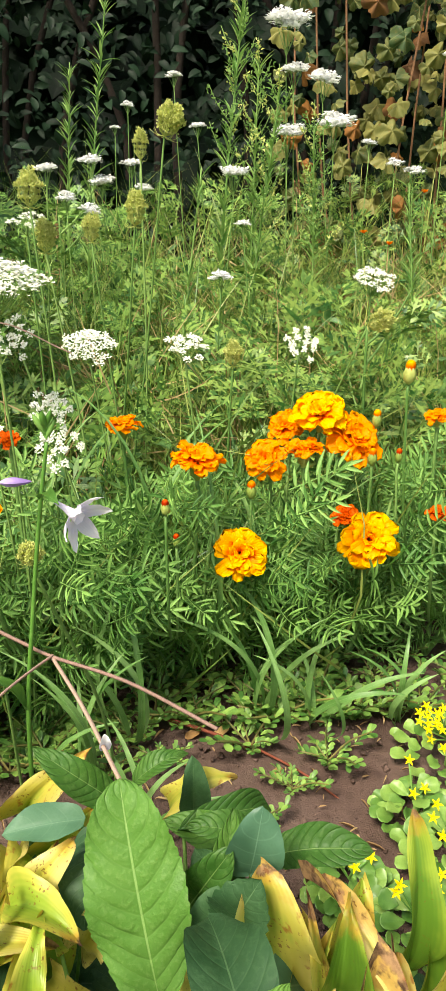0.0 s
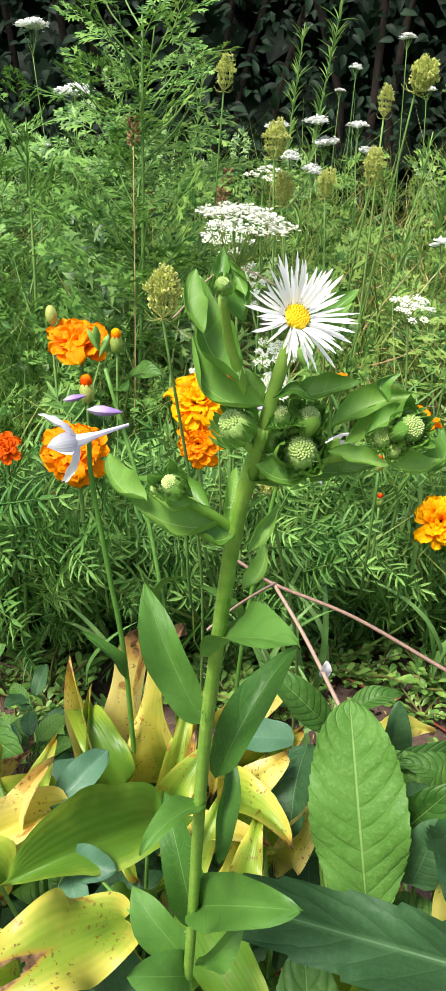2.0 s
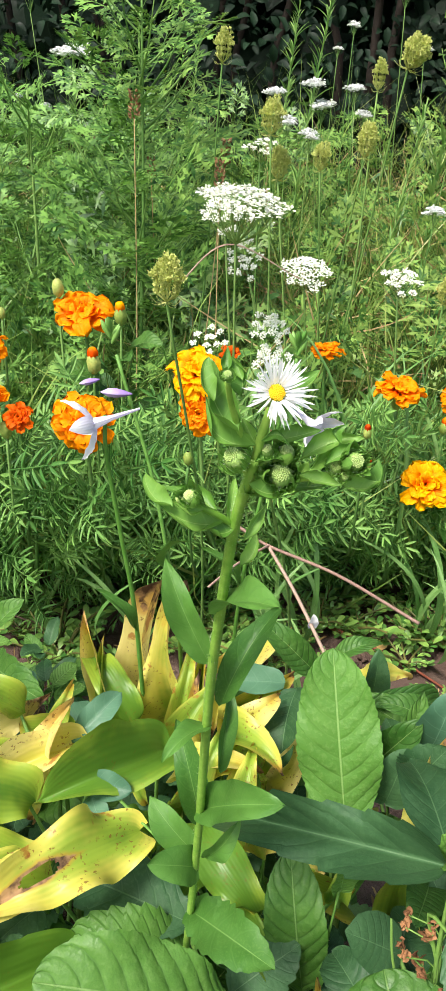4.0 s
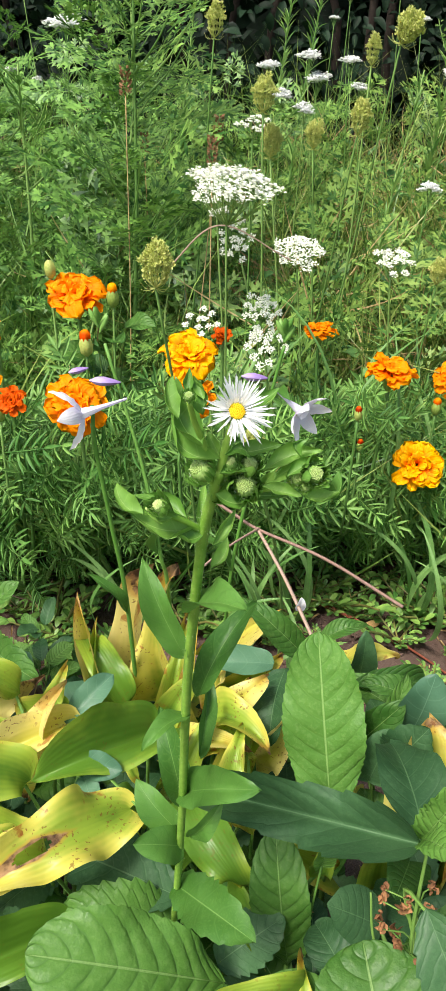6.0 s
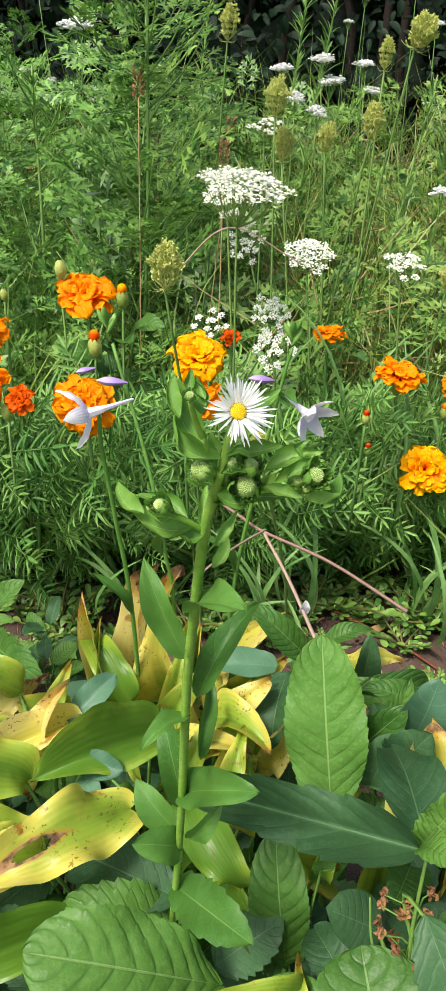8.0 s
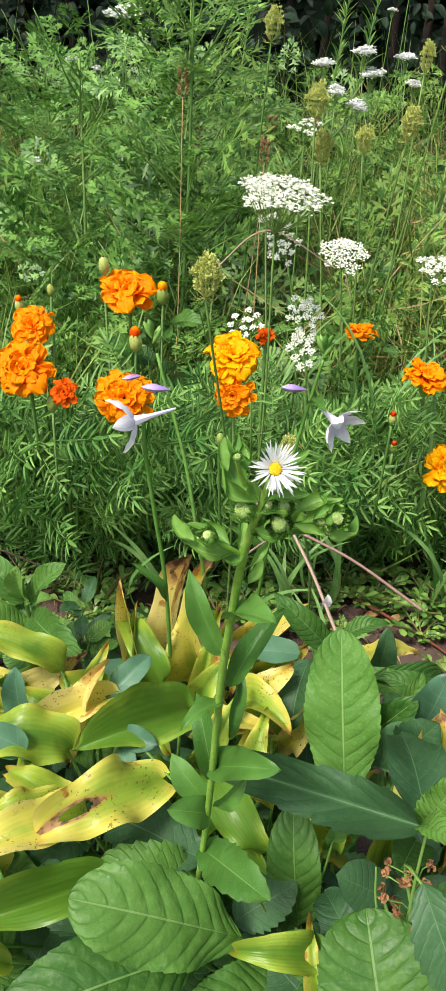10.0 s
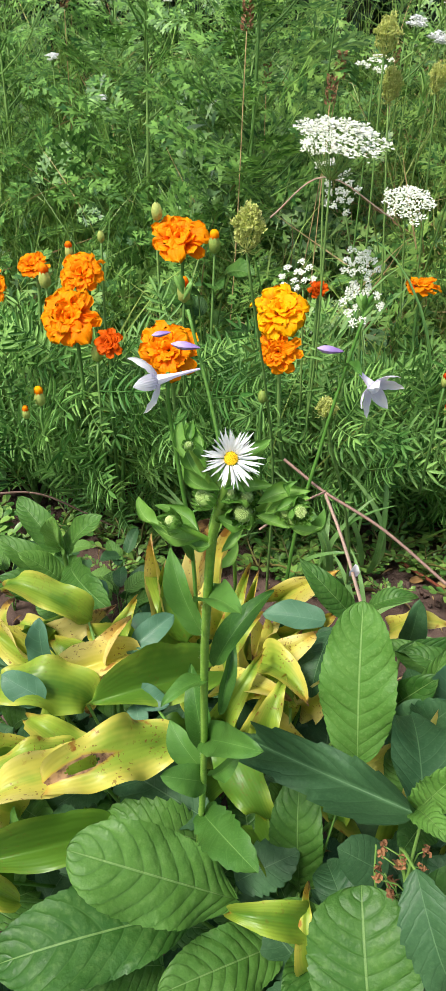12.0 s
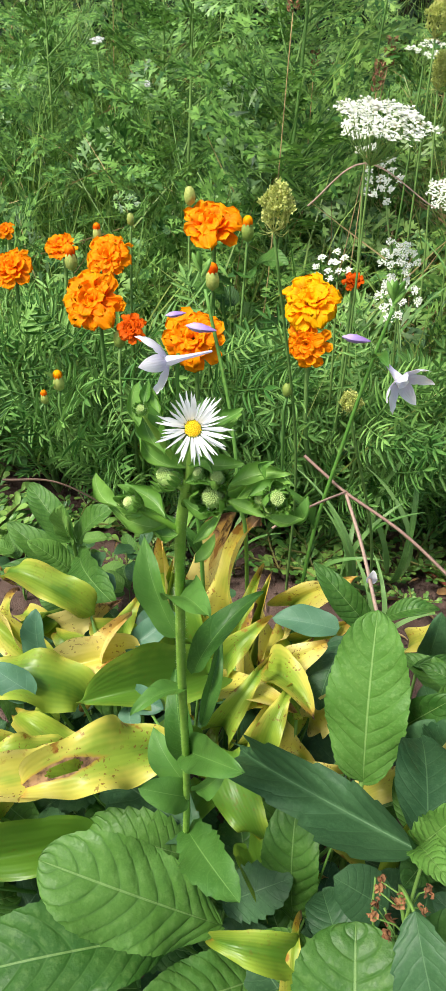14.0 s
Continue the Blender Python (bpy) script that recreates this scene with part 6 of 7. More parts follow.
leaf(w2, "toothed", 2, "dark_leaf", (-0.03, 0.13, 0.15), (0.0, 0.11, 0.17), 0.04, root=(-0.06, 0.16, 0.0))
w3 = thing("dark_leaved_weed", (0.03, 0.17, 0), "weed with dark blue-green pointed leaves on a branching stem", "weed", "broad-leaved weeds")
solid("stem", tube([(0.03, 0.17, 0), (0.02, 0.165, 0.16), (0.012, 0.158, 0.25), (0.009, 0.154, 0.309)], 0.0014, 0.0007, 7, 6), "weed_stem", w3)
solid("stem", tube([(0.022, 0.166, 0.15), (0.0, 0.175, 0.21), (-0.006, 0.18, 0.24)], 0.0009, 0.0006, 6, 5), "weed_stem", w3)
leaf(w3, "dock", 0, "dark_leaf", (0.007, 0.153, 0.311), (-0.091, 0.207, 0.253), 0.026, (-0.25, -0.75, 0.9), "large dark blue-green pointed leaf")
leaf(w3, "ovate", 1, "dark_leaf", (0.010, 0.162, 0.300), (-0.006, 0.226, 0.292), 0.030, (0.2, -0.8, 0.8), "dark blue-green pointed leaf")
leaf(w3, "toothed", 2, "dark_leaf", (0.0127, 0.147, 0.282), (0.0435, 0.127, 0.238), 0.026, (-0.2, -0.8, 0.7), root=(0.012, 0.158, 0.25), thick=0.0009)
leaf(w3, "round", 0, "dark_leaf", (0.004, 0.192, 0.200), (-0.025, 0.183, 0.220), 0.028, root=(0.02, 0.165, 0.15))
leaf(w3, "ovate", 2, "mid_leaf", (0.02, 0.17, 0.2), (0.045, 0.19, 0.24), 0.03, (0, -0.8, 0.8), root=(0.02, 0.165, 0.15))
leaf(w3, "toothed", 0, "bright_leaf", (0.006, 0.1545, 0.312), (0.0185, 0.152, 0.352), 0.016, (-0.3, -1, 0.4), "young yellow-green toothed leaf")
leaf(w3, "toothed", 2, "bright_leaf", (0.006, 0.1545, 0.312), (0.0205, 0.133, 0.3275), 0.013, (0.1, -0.6, 0.8), "young yellow-green toothed leaf")
DEAD = []
for k in range(3):
    crumple = leaf_shape(0.4, 0.4, 6, 4, 2.2, 0.8, 0.12, 2.0, twist=1.5)
    ways = rng.normal(size=(7, 3)) + (0, 0, 0.6)
    DEAD.append(link_mesh("dried_flower", scatter(crumple, aims(rng.normal(size=(7, 3)) * 0.12, ways, rng.normal(size=(7, 3)), rng.uniform(0.5, 0.9, 7), rng.uniform(0.25, 0.5, 7))), ["dead_flower"]))
for k in range(14):
    p = (0.007 + 0.011 * math.sin(2.1 * k), 0.157 + 0.007 * math.cos(3.3 * k), 0.240 + 0.0030 * k)
    part("dried_flower", DEAD[k % 3], w3, facing(p, (math.sin(k * 1.9), -0.6, math.cos(k * 2.3)), rng.uniform(0.003, 0.005)), "withered brown flower")
    solid("flower_stem", tube([(0.016, 0.162, 0.20), (0.012, 0.158, p[2] - 0.01), p], 0.0005, 0.0004, 4, 3), "weed_stem", w3)
w4 = thing("leafy_sapling", (0.02, 0.34, 0), "young weed with glossy pointed green leaves above the soil", "weed", "broad-leaved weeds")
solid("stem", tube([(0.02, 0.34, 0), (0.02, 0.335, 0.15), (0.02, 0.33, 0.23)], 0.0018, 0.0012, 7, 5), "weed_stem", w4)
leaf(w4, "ovate", 0, "mid_leaf", (0.02, 0.345, 0.20), (-0.034, 0.353, 0.222), 0.024, root=(0.02, 0.335, 0.15))
leaf(w4, "lance", 1, "mid_leaf", (0.018, 0.329, 0.23), (-0.020, 0.322, 0.245), 0.019)
leaf(w4, "ovate", 2, "mid_leaf", (0.026, 0.320, 0.228), (0.078, 0.311, 0.240), 0.023)
leaf(w4, "ovate", 1, "dark_leaf", (-0.020, 0.401, 0.18), (-0.019, 0.396, 0.232), 0.020, (0.2, -1, 0.3), root=(0.01, 0.345, 0.1))
leaf(w4, "lance", 0, "mid_leaf", (-0.026, 0.346, 0.22), (0.030, 0.384, 0.200), 0.017, root=(0.02, 0.335, 0.15))
leaf(w4, "ovate", 0, "dark_leaf", (0.03, 0.30, 0.2), (0.01, 0.28, 0.23), 0.03, root=(0.02, 0.335, 0.15))
leaf(w4, "ovate", 1, "blue_leaf", (0.045, 0.28, 0.18), (0.02, 0.25, 0.22), 0.04, root=(0.02, 0.335, 0.15))
leaf(w4, "ovate", 1, "mid_leaf", (-0.022, 0.3, 0.207), (0.005, 0.285, 0.268), 0.026, (0.1, -0.6, 0.8), root=(0.02, 0.335, 0.1), thick=0.0009)
leaf(w4, "lance", 1, "mid_leaf", (-0.008, 0.31, 0.21), (0.005, 0.31, 0.269), 0.022, (0.2, -0.9, 0.5), root=(0.02, 0.335, 0.1), thick=0.0009)
leaf(w4, "ovate", 1, "dark_leaf", (0.014, 0.3, 0.214), (-0.014, 0.3, 0.253), 0.028, (-0.2, -0.9, 0.5), root=(0.02, 0.335, 0.1), thick=0.0009)
leaf(w4, "toothed", 1, "dark_leaf", (0.003, 0.27, 0.235), (0.017, 0.26, 0.275), 0.03, (0, -0.7, 0.8), root=(0.02, 0.335, 0.1), thick=0.0009)
leaf(w4, "ovate", 1, "dark_leaf", (-0.009, 0.27, 0.217), (-0.002, 0.275, 0.255), 0.028, (0, -0.9, 0.5), root=(0.02, 0.335, 0.1), thick=0.0009)
leaf(w4, "ovate", 1, "blue_leaf", (0.013, 0.29, 0.247), (0.019, 0.29, 0.288), 0.028, (0, -0.9, 0.5), root=(0.02, 0.335, 0.1), thick=0.0009)
w5 = thing("leafy_sapling", (-0.345, 0.43, 0), "young weed with fresh green oval leaves beside the hostas", "weed", "broad-leaved weeds")
solid("stem", tube([(-0.345, 0.43, 0), (-0.342, 0.415, 0.12), (-0.335, 0.39, 0.2)], 0.003, 0.0018, 7, 5), "weed_stem", w5)
leaf(w5, "ovate", 0, "bright_leaf", (-0.338, 0.40, 0.17), (-0.330, 0.378, 0.222), 0.022, (0, -1, 0.4))
leaf(w5, "toothed", 1, "mid_leaf", (-0.331, 0.402, 0.15), (-0.248, 0.336, 0.178), 0.034, (0, -0.8, 0.8), "crinkled green leaf")
leaf(w5, "ovate", 2, "mid_leaf", (-0.338, 0.396, 0.17), (-0.388, 0.409, 0.205), 0.026)
leaf(w5, "ovate", 0, "bright_leaf", (-0.345, 0.41, 0.12), (-0.378, 0.388, 0.16), 0.026)
leaf(w5, "ovate", 1, "mid_leaf", (-0.338, 0.41, 0.16), (-0.305, 0.42, 0.205), 0.024)
leaf(w5, "ovate", 2, "mid_leaf", (-0.34, 0.40, 0.13), (-0.30, 0.38, 0.15), 0.03)
leaf(w5, "ovate", 0, "mid_leaf", (-0.345, 0.41, 0.1), (-0.40, 0.37, 0.13), 0.034)
leaf(w5, "ovate", 1, "mid_leaf", (-0.35, 0.42, 0.1), (-0.42, 0.41, 0.15), 0.03)
w6 = thing("bindweed", (-0.21, 0.25, 0), "trailing bindweed with small blue-green leaves over the hostas", "weed")
solid("stem", tube([(-0.21, 0.25, 0), (-0.19, 0.26, 0.17), (-0.17, 0.23, 0.235), (-0.15, 0.215, 0.238), (-0.125, 0.20, 0.235)], 0.0012, 0.0008, 5, 6), "hosta_stem", w6)
for base, tip, width in (((-0.253, 0.247, 0.195), (-0.257, 0.249, 0.242), 0.020), ((-0.226, 0.206, 0.22), (-0.256, 0.203, 0.232), 0.021), ((-0.196, 0.272, 0.22), (-0.178, 0.299, 0.235), 0.018),
                         ((-0.202, 0.262, 0.205), (-0.187, 0.268, 0.222), 0.014), ((-0.168, 0.220, 0.24), (-0.143, 0.217, 0.243), 0.016), ((-0.165, 0.215, 0.235), (-0.152, 0.20, 0.228), 0.014)):
    leaf(w6, "ovate", 0, "blue_leaf", base, tip, width, (0.1, -0.8, 0.8), root=(base[0] * 0.6 - 0.08, base[1] * 0.6 + 0.1, 0.14))

hosta_leaf(h3, 2, "Y", (-0.036, 0.421, 0.165), (0.006, 0.420, 0.192), 0.022)
hosta_leaf(h3, 1, "Y", (-0.111, 0.360, 0.180), (-0.112, 0.304, 0.195), 0.034)
hosta_leaf(h3, 3, "Y", (-0.084, 0.297, 0.195), (-0.114, 0.273, 0.200), 0.030)
hosta_leaf(h3, 0, "B", (-0.127, 0.364, 0.180), (-0.120, 0.307, 0.205), 0.026)
leaf(w1, "ovate", 0, "blue_leaf", (-0.080, 0.353, 0.222), (-0.125, 0.341, 0.222), 0.022, root=(-0.03, 0.26, 0.05))

# low leaves that fill the bed under the taller ones
for k in range(26):
    x, y = (-0.36 + 0.5 * ((k * 0.618) % 1.0)), 0.08 + 0.34 * ((k * 0.414 + 0.2) % 1.0)
    if x > -0.06 and y > 0.29:
        continue
    low = thing("low_weed", (x, y, 0), "low dark green weed leaves in the shade under the hostas", "weed", "low weeds under the hostas")
    for j in range(9):
        a = j * 0.75 + k
        h = rng.uniform(0.04, 0.145)
        b = (x + 0.02 * math.cos(a), y + 0.02 * math.sin(a), h)
        t = (b[0] + 0.05 * math.cos(a), b[1] + 0.05 * math.sin(a), h + rng.uniform(-0.01, 0.025))
        leaf(low, ("ovate", "toothed", "hosta")[j % 3], j, ("dark_leaf", "mid_leaf", "dark_leaf", "dark_leaf")[(j + k) % 4], b, t, rng.uniform(0.024, 0.038), root=(x, y, 0.0) if j % 2 else None)

for k in range(9):
    x, y = -0.035 + 0.12 * ((k * 0.618) % 1.0), 0.13 + 0.14 * ((k * 0.414 + 0.2) % 1.0)
    low = thing("low_weed", (x, y, 0), "low dark green weed leaves in the shade under the hostas", "weed", "low weeds under the hostas")
    for j in range(11):
        a, h = j * 0.75 + k, rng.uniform(0.07, 0.20)
        b = (x + 0.015 * math.cos(a), y + 0.015 * math.sin(a), h)
        t = (b[0] + 0.04 * math.cos(a), b[1] + 0.04 * math.sin(a), h + rng.uniform(-0.01, 0.02))
        leaf(low, ("ovate", "toothed", "oblong")[j % 3], j, ("dark_leaf", "mid_leaf", "dark_leaf")[(j + k) % 3], b, t, rng.uniform(0.02, 0.032), root=(x, y, 0.0) if j % 3 == 0 else None, thick=0.0008)

for k, (x, y) in enumerate(((-0.235, 0.335), (-0.195, 0.35), (-0.27, 0.34), (-0.16, 0.345))):
    low = thing("low_weed", (x, y, 0), "low dark green weed leaves in the shade under the hostas", "weed", "low weeds under the hostas")
    for j in range(12):
        a, h = j * 0.75 + k, rng.uniform(0.06, 0.165)
        b = (x + 0.012 * math.cos(a), y + 0.012 * math.sin(a), h)
        t = (b[0] + 0.038 * math.cos(a), b[1] + 0.03 * math.sin(a), h + rng.uniform(-0.005, 0.02))
        leaf(low, ("ovate", "toothed")[j % 2], j, ("dark_leaf", "mid_leaf", "blue_leaf")[(j + k) % 3], b, t, rng.uniform(0.018, 0.028), root=(x, y, 0.0) if j % 3 == 0 else None, thick=0.0008)

for k, (x, y) in enumerate(((-0.365, 0.47), (-0.31, 0.455), (-0.265, 0.47), (-0.225, 0.465), (-0.41, 0.50), (-0.34, 0.52), (-0.45, 0.46))):
    low = thing("low_weed", (x, y, 0), "low leafy green weed on the bare soil behind the hostas", "weed", "low weeds on the soil strip")
    for j in range(10):
        a, h = j * 0.95 + k, rng.uniform(0.015, 0.085)
        b = (x + 0.008 * math.cos(a), y + 0.008 * math.sin(a), h)
        t = (b[0] + 0.03 * math.cos(a), b[1] + 0.025 * math.sin(a), h + rng.uniform(0.0, 0.02))
        leaf(low, ("ovate", "toothed", "spoon")[j % 3], j, ("mid_leaf", "bright_leaf", "dark_leaf")[(j + k) % 3], b, t, rng.uniform(0.013, 0.02), root=(x, y, 0.0) if j % 2 == 0 else None, thick=0.0007)
broad = thing("broadleaf_weed", (-0.34, 0.74, 0), "weed with broad oval green leaves behind the marigolds", "weed", "broad-leaved weeds")
for k in range(9):
    a, h = 0.75 * k, 0.24 + 0.012 * k
    b = np.array((-0.34 + 0.02 * math.cos(a), 0.74 + 0.02 * math.sin(a), h))
    leaf(broad, "ovate", k, "mid_leaf", b, b + (0.045 * math.cos(a), 0.03 * math.sin(a) - 0.012, 0.012), 0.026, (0.1, -0.6, 0.9), root=(-0.34, 0.74, 0.0), thick=0.0010)

# ---- the fleabane ----
fb = thing("fleabane", (-0.115, 0.20, 0), "hairy fleabane plant with one white daisy flower and green buds", "daisy")
STEM = [(-0.115, 0.20, 0.0), (-0.096, 0.157, 0.223), (-0.089, 0.138, 0.31), (-0.082, 0.113, 0.403), (-0.078, 0.102, 0.44), (-0.073, 0.090, 0.477), (-0.068, 0.083, 0.498)]
solid("stem", tube(STEM, 0.0015, 0.0012, 20, 10, 0.13), "fleabane_stem", fb)


# fine hairs on the stem
along = curve(STEM, 60)
k = rng.integers(60, len(along) - 2, 900)
a = rng.uniform(0, 6.2832, 900)
out = np.stack([np.cos(a), np.sin(a), 0.2 + 0 * a], -1)
fuzz = scatter(tube([(0, 0, 0), (0, 1, 0)], 0.03, 0.012, 3, 1), aims(along[k] + out * 0.0011, out, np.tile([0.0, 0, 1], (900, 1)), rng.uniform(0.0006, 0.0013, 900), np.full(900, 0.0008), np.full(900, 0.0008)))
tagged(solid("stem_hair", fuzz, "plant_hair", fb), kind="stuff")

# flower
HEAD = Vector((-0.0635, 0.0745, 0.5155))
hm = facing(HEAD, (0.48, -0.74, 0.50), 1.0)
solid("flower_stem", tube([STEM[-1], (-0.0665, 0.081, 0.505), HEAD + Vector((-0.0005, 0.004, -0.002))], 0.0011, 0.001, 8, 6), "fleabane_stem", fb)
daisy = part("flower_head", link_mesh("flower_head", turned([(0.0004, -0.0036), (0.0018, -0.003), (0.0028, -0.0016), (0.0029, 0.0)], 16, 0.05, 8), ["bud_green"]), fb, hm, "white daisy flower with a yellow centre")
dots = scatter(turned([(0.00034, 0), (0.00026, 0.0005), (0.00004, 0.0008)], 5), np.array([np.array(facing((0.0015 * math.sqrt(k / 70) * math.cos(2.4 * k), 0.0015 * math.sqrt(k / 70) * math.sin(2.4 * k), 0.0006 - 0.0006 * k / 70), (0.1 * math.cos(2.4 * k), 0.1 * math.sin(2.4 * k), 1))) for k in range(70)]))
part("disc", link_mesh("disc", join(turned([(0.0015, -0.0004), (0.0013, 0.0003), (0.0007, 0.0006), (0.00005, 0.0007)], 14), dots), ["disc_yellow"]), daisy, hm.copy(), "yellow centre")
RAYS = [link_mesh("petal", leaf_shape(0.25, 0.28, 6, 2, -0.3 + 0.4 * k, 0.02, side=0.25 * (k - 1)), ["ray_white"]) for k in range(3)]
for k in range(88):
    a = 6.2832 * k / 88 + rng.normal() * 0.20
    lift = rng.normal() * 0.25 + (0.25, 0.5, 0.9)[k % 3] + 0.25 * max(0, -math.cos(a + 0.6))
    local = aims(np.array([[0.0016 * math.cos(a), 0.0016 * math.sin(a), 0.0001]]), np.array([[math.cos(a), math.sin(a), lift]]), np.array([[-lift * math.cos(a), -lift * math.sin(a), 1.0]]), [rng.uniform(0.0040, 0.0070)], [0.00045 * rng.uniform(0.7, 1.25)])[0]
    part("petal", RAYS[k % 3], daisy, hm @ Matrix(local))

BALL = link_mesh("bud", turned([(0.05, -0.52), (0.30, -0.42), (0.47, -0.12), (0.48, 0.12), (0.40, 0.34), (0.30, 0.44), (0.22, 0.40), (0.05, 0.38)], 28, 0.09, 14), ["bud_green"])
scale_leaf = leaf_shape(0.5, 0.7, 6, 2, 0.7, 0.2)
ring = np.arange(26) * 2.4
steep = np.where(np.arange(26) % 2, 0.42, 0.22)
out = np.stack([np.cos(ring), np.sin(ring), 0 * ring], -1)
SCALES = link_mesh("bud_scales", scatter(scale_leaf, aims(out * 0.44 + np.array([[0, 0, -0.32]]), out * steep[:, None] * np.array([[1, 1, 0]]) + np.array([[0, 0, 1.0]]), out, np.full(26, 0.85), np.full(26, 0.2))), ["bract"])
dome = np.arange(60)
FLORETS = link_mesh("bud_florets", scatter(turned([(0.045, -0.1), (0.05, 0.06), (0.03, 0.12), (0.004, 0.13)], 5), np.array([np.array(facing((0.32 * math.sqrt(k / 60) * math.cos(2.4 * k), 0.32 * math.sqrt(k / 60) * math.sin(2.4 * k), 0.46 - 0.10 * k / 60), (0.3 * math.cos(2.4 * k), 0.3 * math.sin(2.4 * k), 1))) for k in dome])), ["bud_floret"])
hair = scatter(tube([(0, 0, 0), (0.1, 0, 0.5), (0.3, 0, 0.9)], 0.012, 0.004, 3, 1), np.array([np.array(facing((0.47 * math.sin(t) * math.cos(p), 0.47 * math.sin(t) * math.sin(p), 0.45 * math.cos(t)), (math.sin(t) * math.cos(p), math.sin(t) * math.sin(p), math.cos(t)), 0.2)) for t, p in zip(rng.uniform(0.9, 2.9, 130), rng.uniform(0, 6.28, 130))]))
HAIR = link_mesh("bud_hair", hair, ["plant_hair"])


def fleabane_bud(at, way, size, wraps=0):
    """A round hairy bud, held by curled bracts if it has wraps."""
    m = facing(at, way, 0.95 * size)
    ball = part("bud", BALL, fb, m, "round hairy green flower bud")
    for name, mesh, label in (("bud_sheath", SCALES, "narrow green scales"), ("bud_top", FLORETS, "pale closed florets"), ("bud_hair", HAIR, "fine white hairs")):
        tagged(part(name, mesh, ball, m.copy(), label), kind="stuff")
    for k in range(wraps):
        a = 6.2832 * k / wraps + 0.5 + 0.3 * math.sin(5 * k)
        out = np.array([[math.cos(a), math.sin(a), 0.0]])
        local = aims(out * 0.42 + (0, 0, -0.65), out * (0.12 + 0.22 * (k % 2)) + (0, 0, 1.0), -out, [1.35 + 0.25 * (k % 3)], [0.95], [1.2])[0]
        part("bract", leaf_mesh("bract", k, "bract"), fb, m @ Matrix(local))


def bract(kind, k, base, tip, width, up):
    part("bract", leaf_mesh(kind, k, "bract"), fb, aim(base, tip, 1.5 * width, up, 1.5 * width))


def stem_leaf(kind, k, base, tip, width, up):
    leaf(fb, kind, k, "fleabane_leaf", base, tip, width, up)


# leaves up the stem
stem_leaf("lance", 0, (-0.0811, 0.1077, 0.4217), (-0.0965, 0.1133, 0.4513), 0.0086, (-0.03, -0.85, 0.53))
stem_leaf("ovate", 1, (-0.0781, 0.1011, 0.4434), (-0.0596, 0.0806, 0.4625), 0.0102, (0.27, -0.53, 0.80))
stem_leaf("lance", 2, (-0.0784, 0.1150, 0.4014), (-0.0648, 0.1347, 0.4269), 0.0094, (-0.13, -0.80, 0.59))
stem_leaf("lance", 0, (-0.0804, 0.1290, 0.3597), (-0.0834, 0.1474, 0.3914), 0.0062, (0.44, -0.72, 0.53))
stem_leaf("lance", 1, (-0.0824, 0.1181, 0.3888), (-0.0921, 0.0983, 0.3899), 0.0069, (-0.11, -0.38, 0.92))
stem_leaf("lance", 2, (-0.0879, 0.1357, 0.3269), (-0.1006, 0.1456, 0.3637), 0.0113, (0.24, -0.74, 0.63))
stem_leaf("ovate", 0, (-0.0854, 0.1332, 0.3356), (-0.0561, 0.1096, 0.3710), 0.0153, (0.18, -0.56, 0.81))
stem_leaf("lance", 1, (-0.0862, 0.1421, 0.3002), (-0.0738, 0.1437, 0.3223), 0.0087, (0.39, -0.62, 0.68))
stem_leaf("lance", 0, (-0.0893, 0.1421, 0.2992), (-0.1118, 0.1496, 0.3178), 0.0132, (-0.04, -0.80, 0.60))
stem_leaf("ovate", 2, (-0.0904, 0.1431, 0.2912), (-0.1055, 0.1261, 0.3084), 0.0150, (0.01, -0.60, 0.80))
stem_leaf("toothed", 0, (-0.0929, 0.1521, 0.2516), (-0.0526, 0.1187, 0.2772), 0.0220, (0.18, -0.56, 0.81))
# small leaves under the head
bract("bract", 0, (-0.0713, 0.0939, 0.4710), (-0.0674, 0.1021, 0.4783), 0.0028, (0.58, -0.64, 0.51))
bract("bract_right", 1, (-0.0725, 0.0978, 0.4617), (-0.0697, 0.1034, 0.4689), 0.0031, (-0.12, -0.85, 0.51))
bract("bract", 2, (-0.0744, 0.0932, 0.4741), (-0.0752, 0.1000, 0.4850), 0.0033, (0.51, -0.68, 0.52))
bract("bract_left", 0, (-0.0727, 0.0897, 0.4770), (-0.0798, 0.0856, 0.4786), 0.0039, (0.10, -0.58, 0.81))
# curled bracts round the open flower
bract("bract_far_left", 0, (-0.0677, 0.0805, 0.5018), (-0.0788, 0.0800, 0.5116), 0.0036, (-0.04, -0.80, 0.60))
bract("bract_left", 1, (-0.0710, 0.0770, 0.5056), (-0.0776, 0.0803, 0.5189), 0.0049, (0.51, -0.68, 0.52))
bract("bract_left", 2, (-0.0758, 0.0741, 0.5125), (-0.0779, 0.0778, 0.5204), 0.0027, (0.60, -0.68, 0.43))
bract("bract_right", 0, (-0.0699, 0.0721, 0.5148), (-0.0736, 0.0736, 0.5213), 0.0029, (-0.21, -0.85, 0.49))
bract("bract", 1, (-0.0734, 0.0716, 0.5190), (-0.0734, 0.0741, 0.5236), 0.0018, (0.37, -0.81, 0.46))
bract("bract", 2, (-0.0700, 0.0722, 0.5181), (-0.0725, 0.0739, 0.5223), 0.0019, (-0.11, -0.90, 0.43))
bract("bract", 0, (-0.0646, 0.0815, 0.5029), (-0.0550, 0.0820, 0.5064), 0.0032, (0.18, -0.56, 0.81))
bract("bract", 1, (-0.0617, 0.0796, 0.5145), (-0.0562, 0.0819, 0.5188), 0.0026, (0.11, -0.64, 0.76))
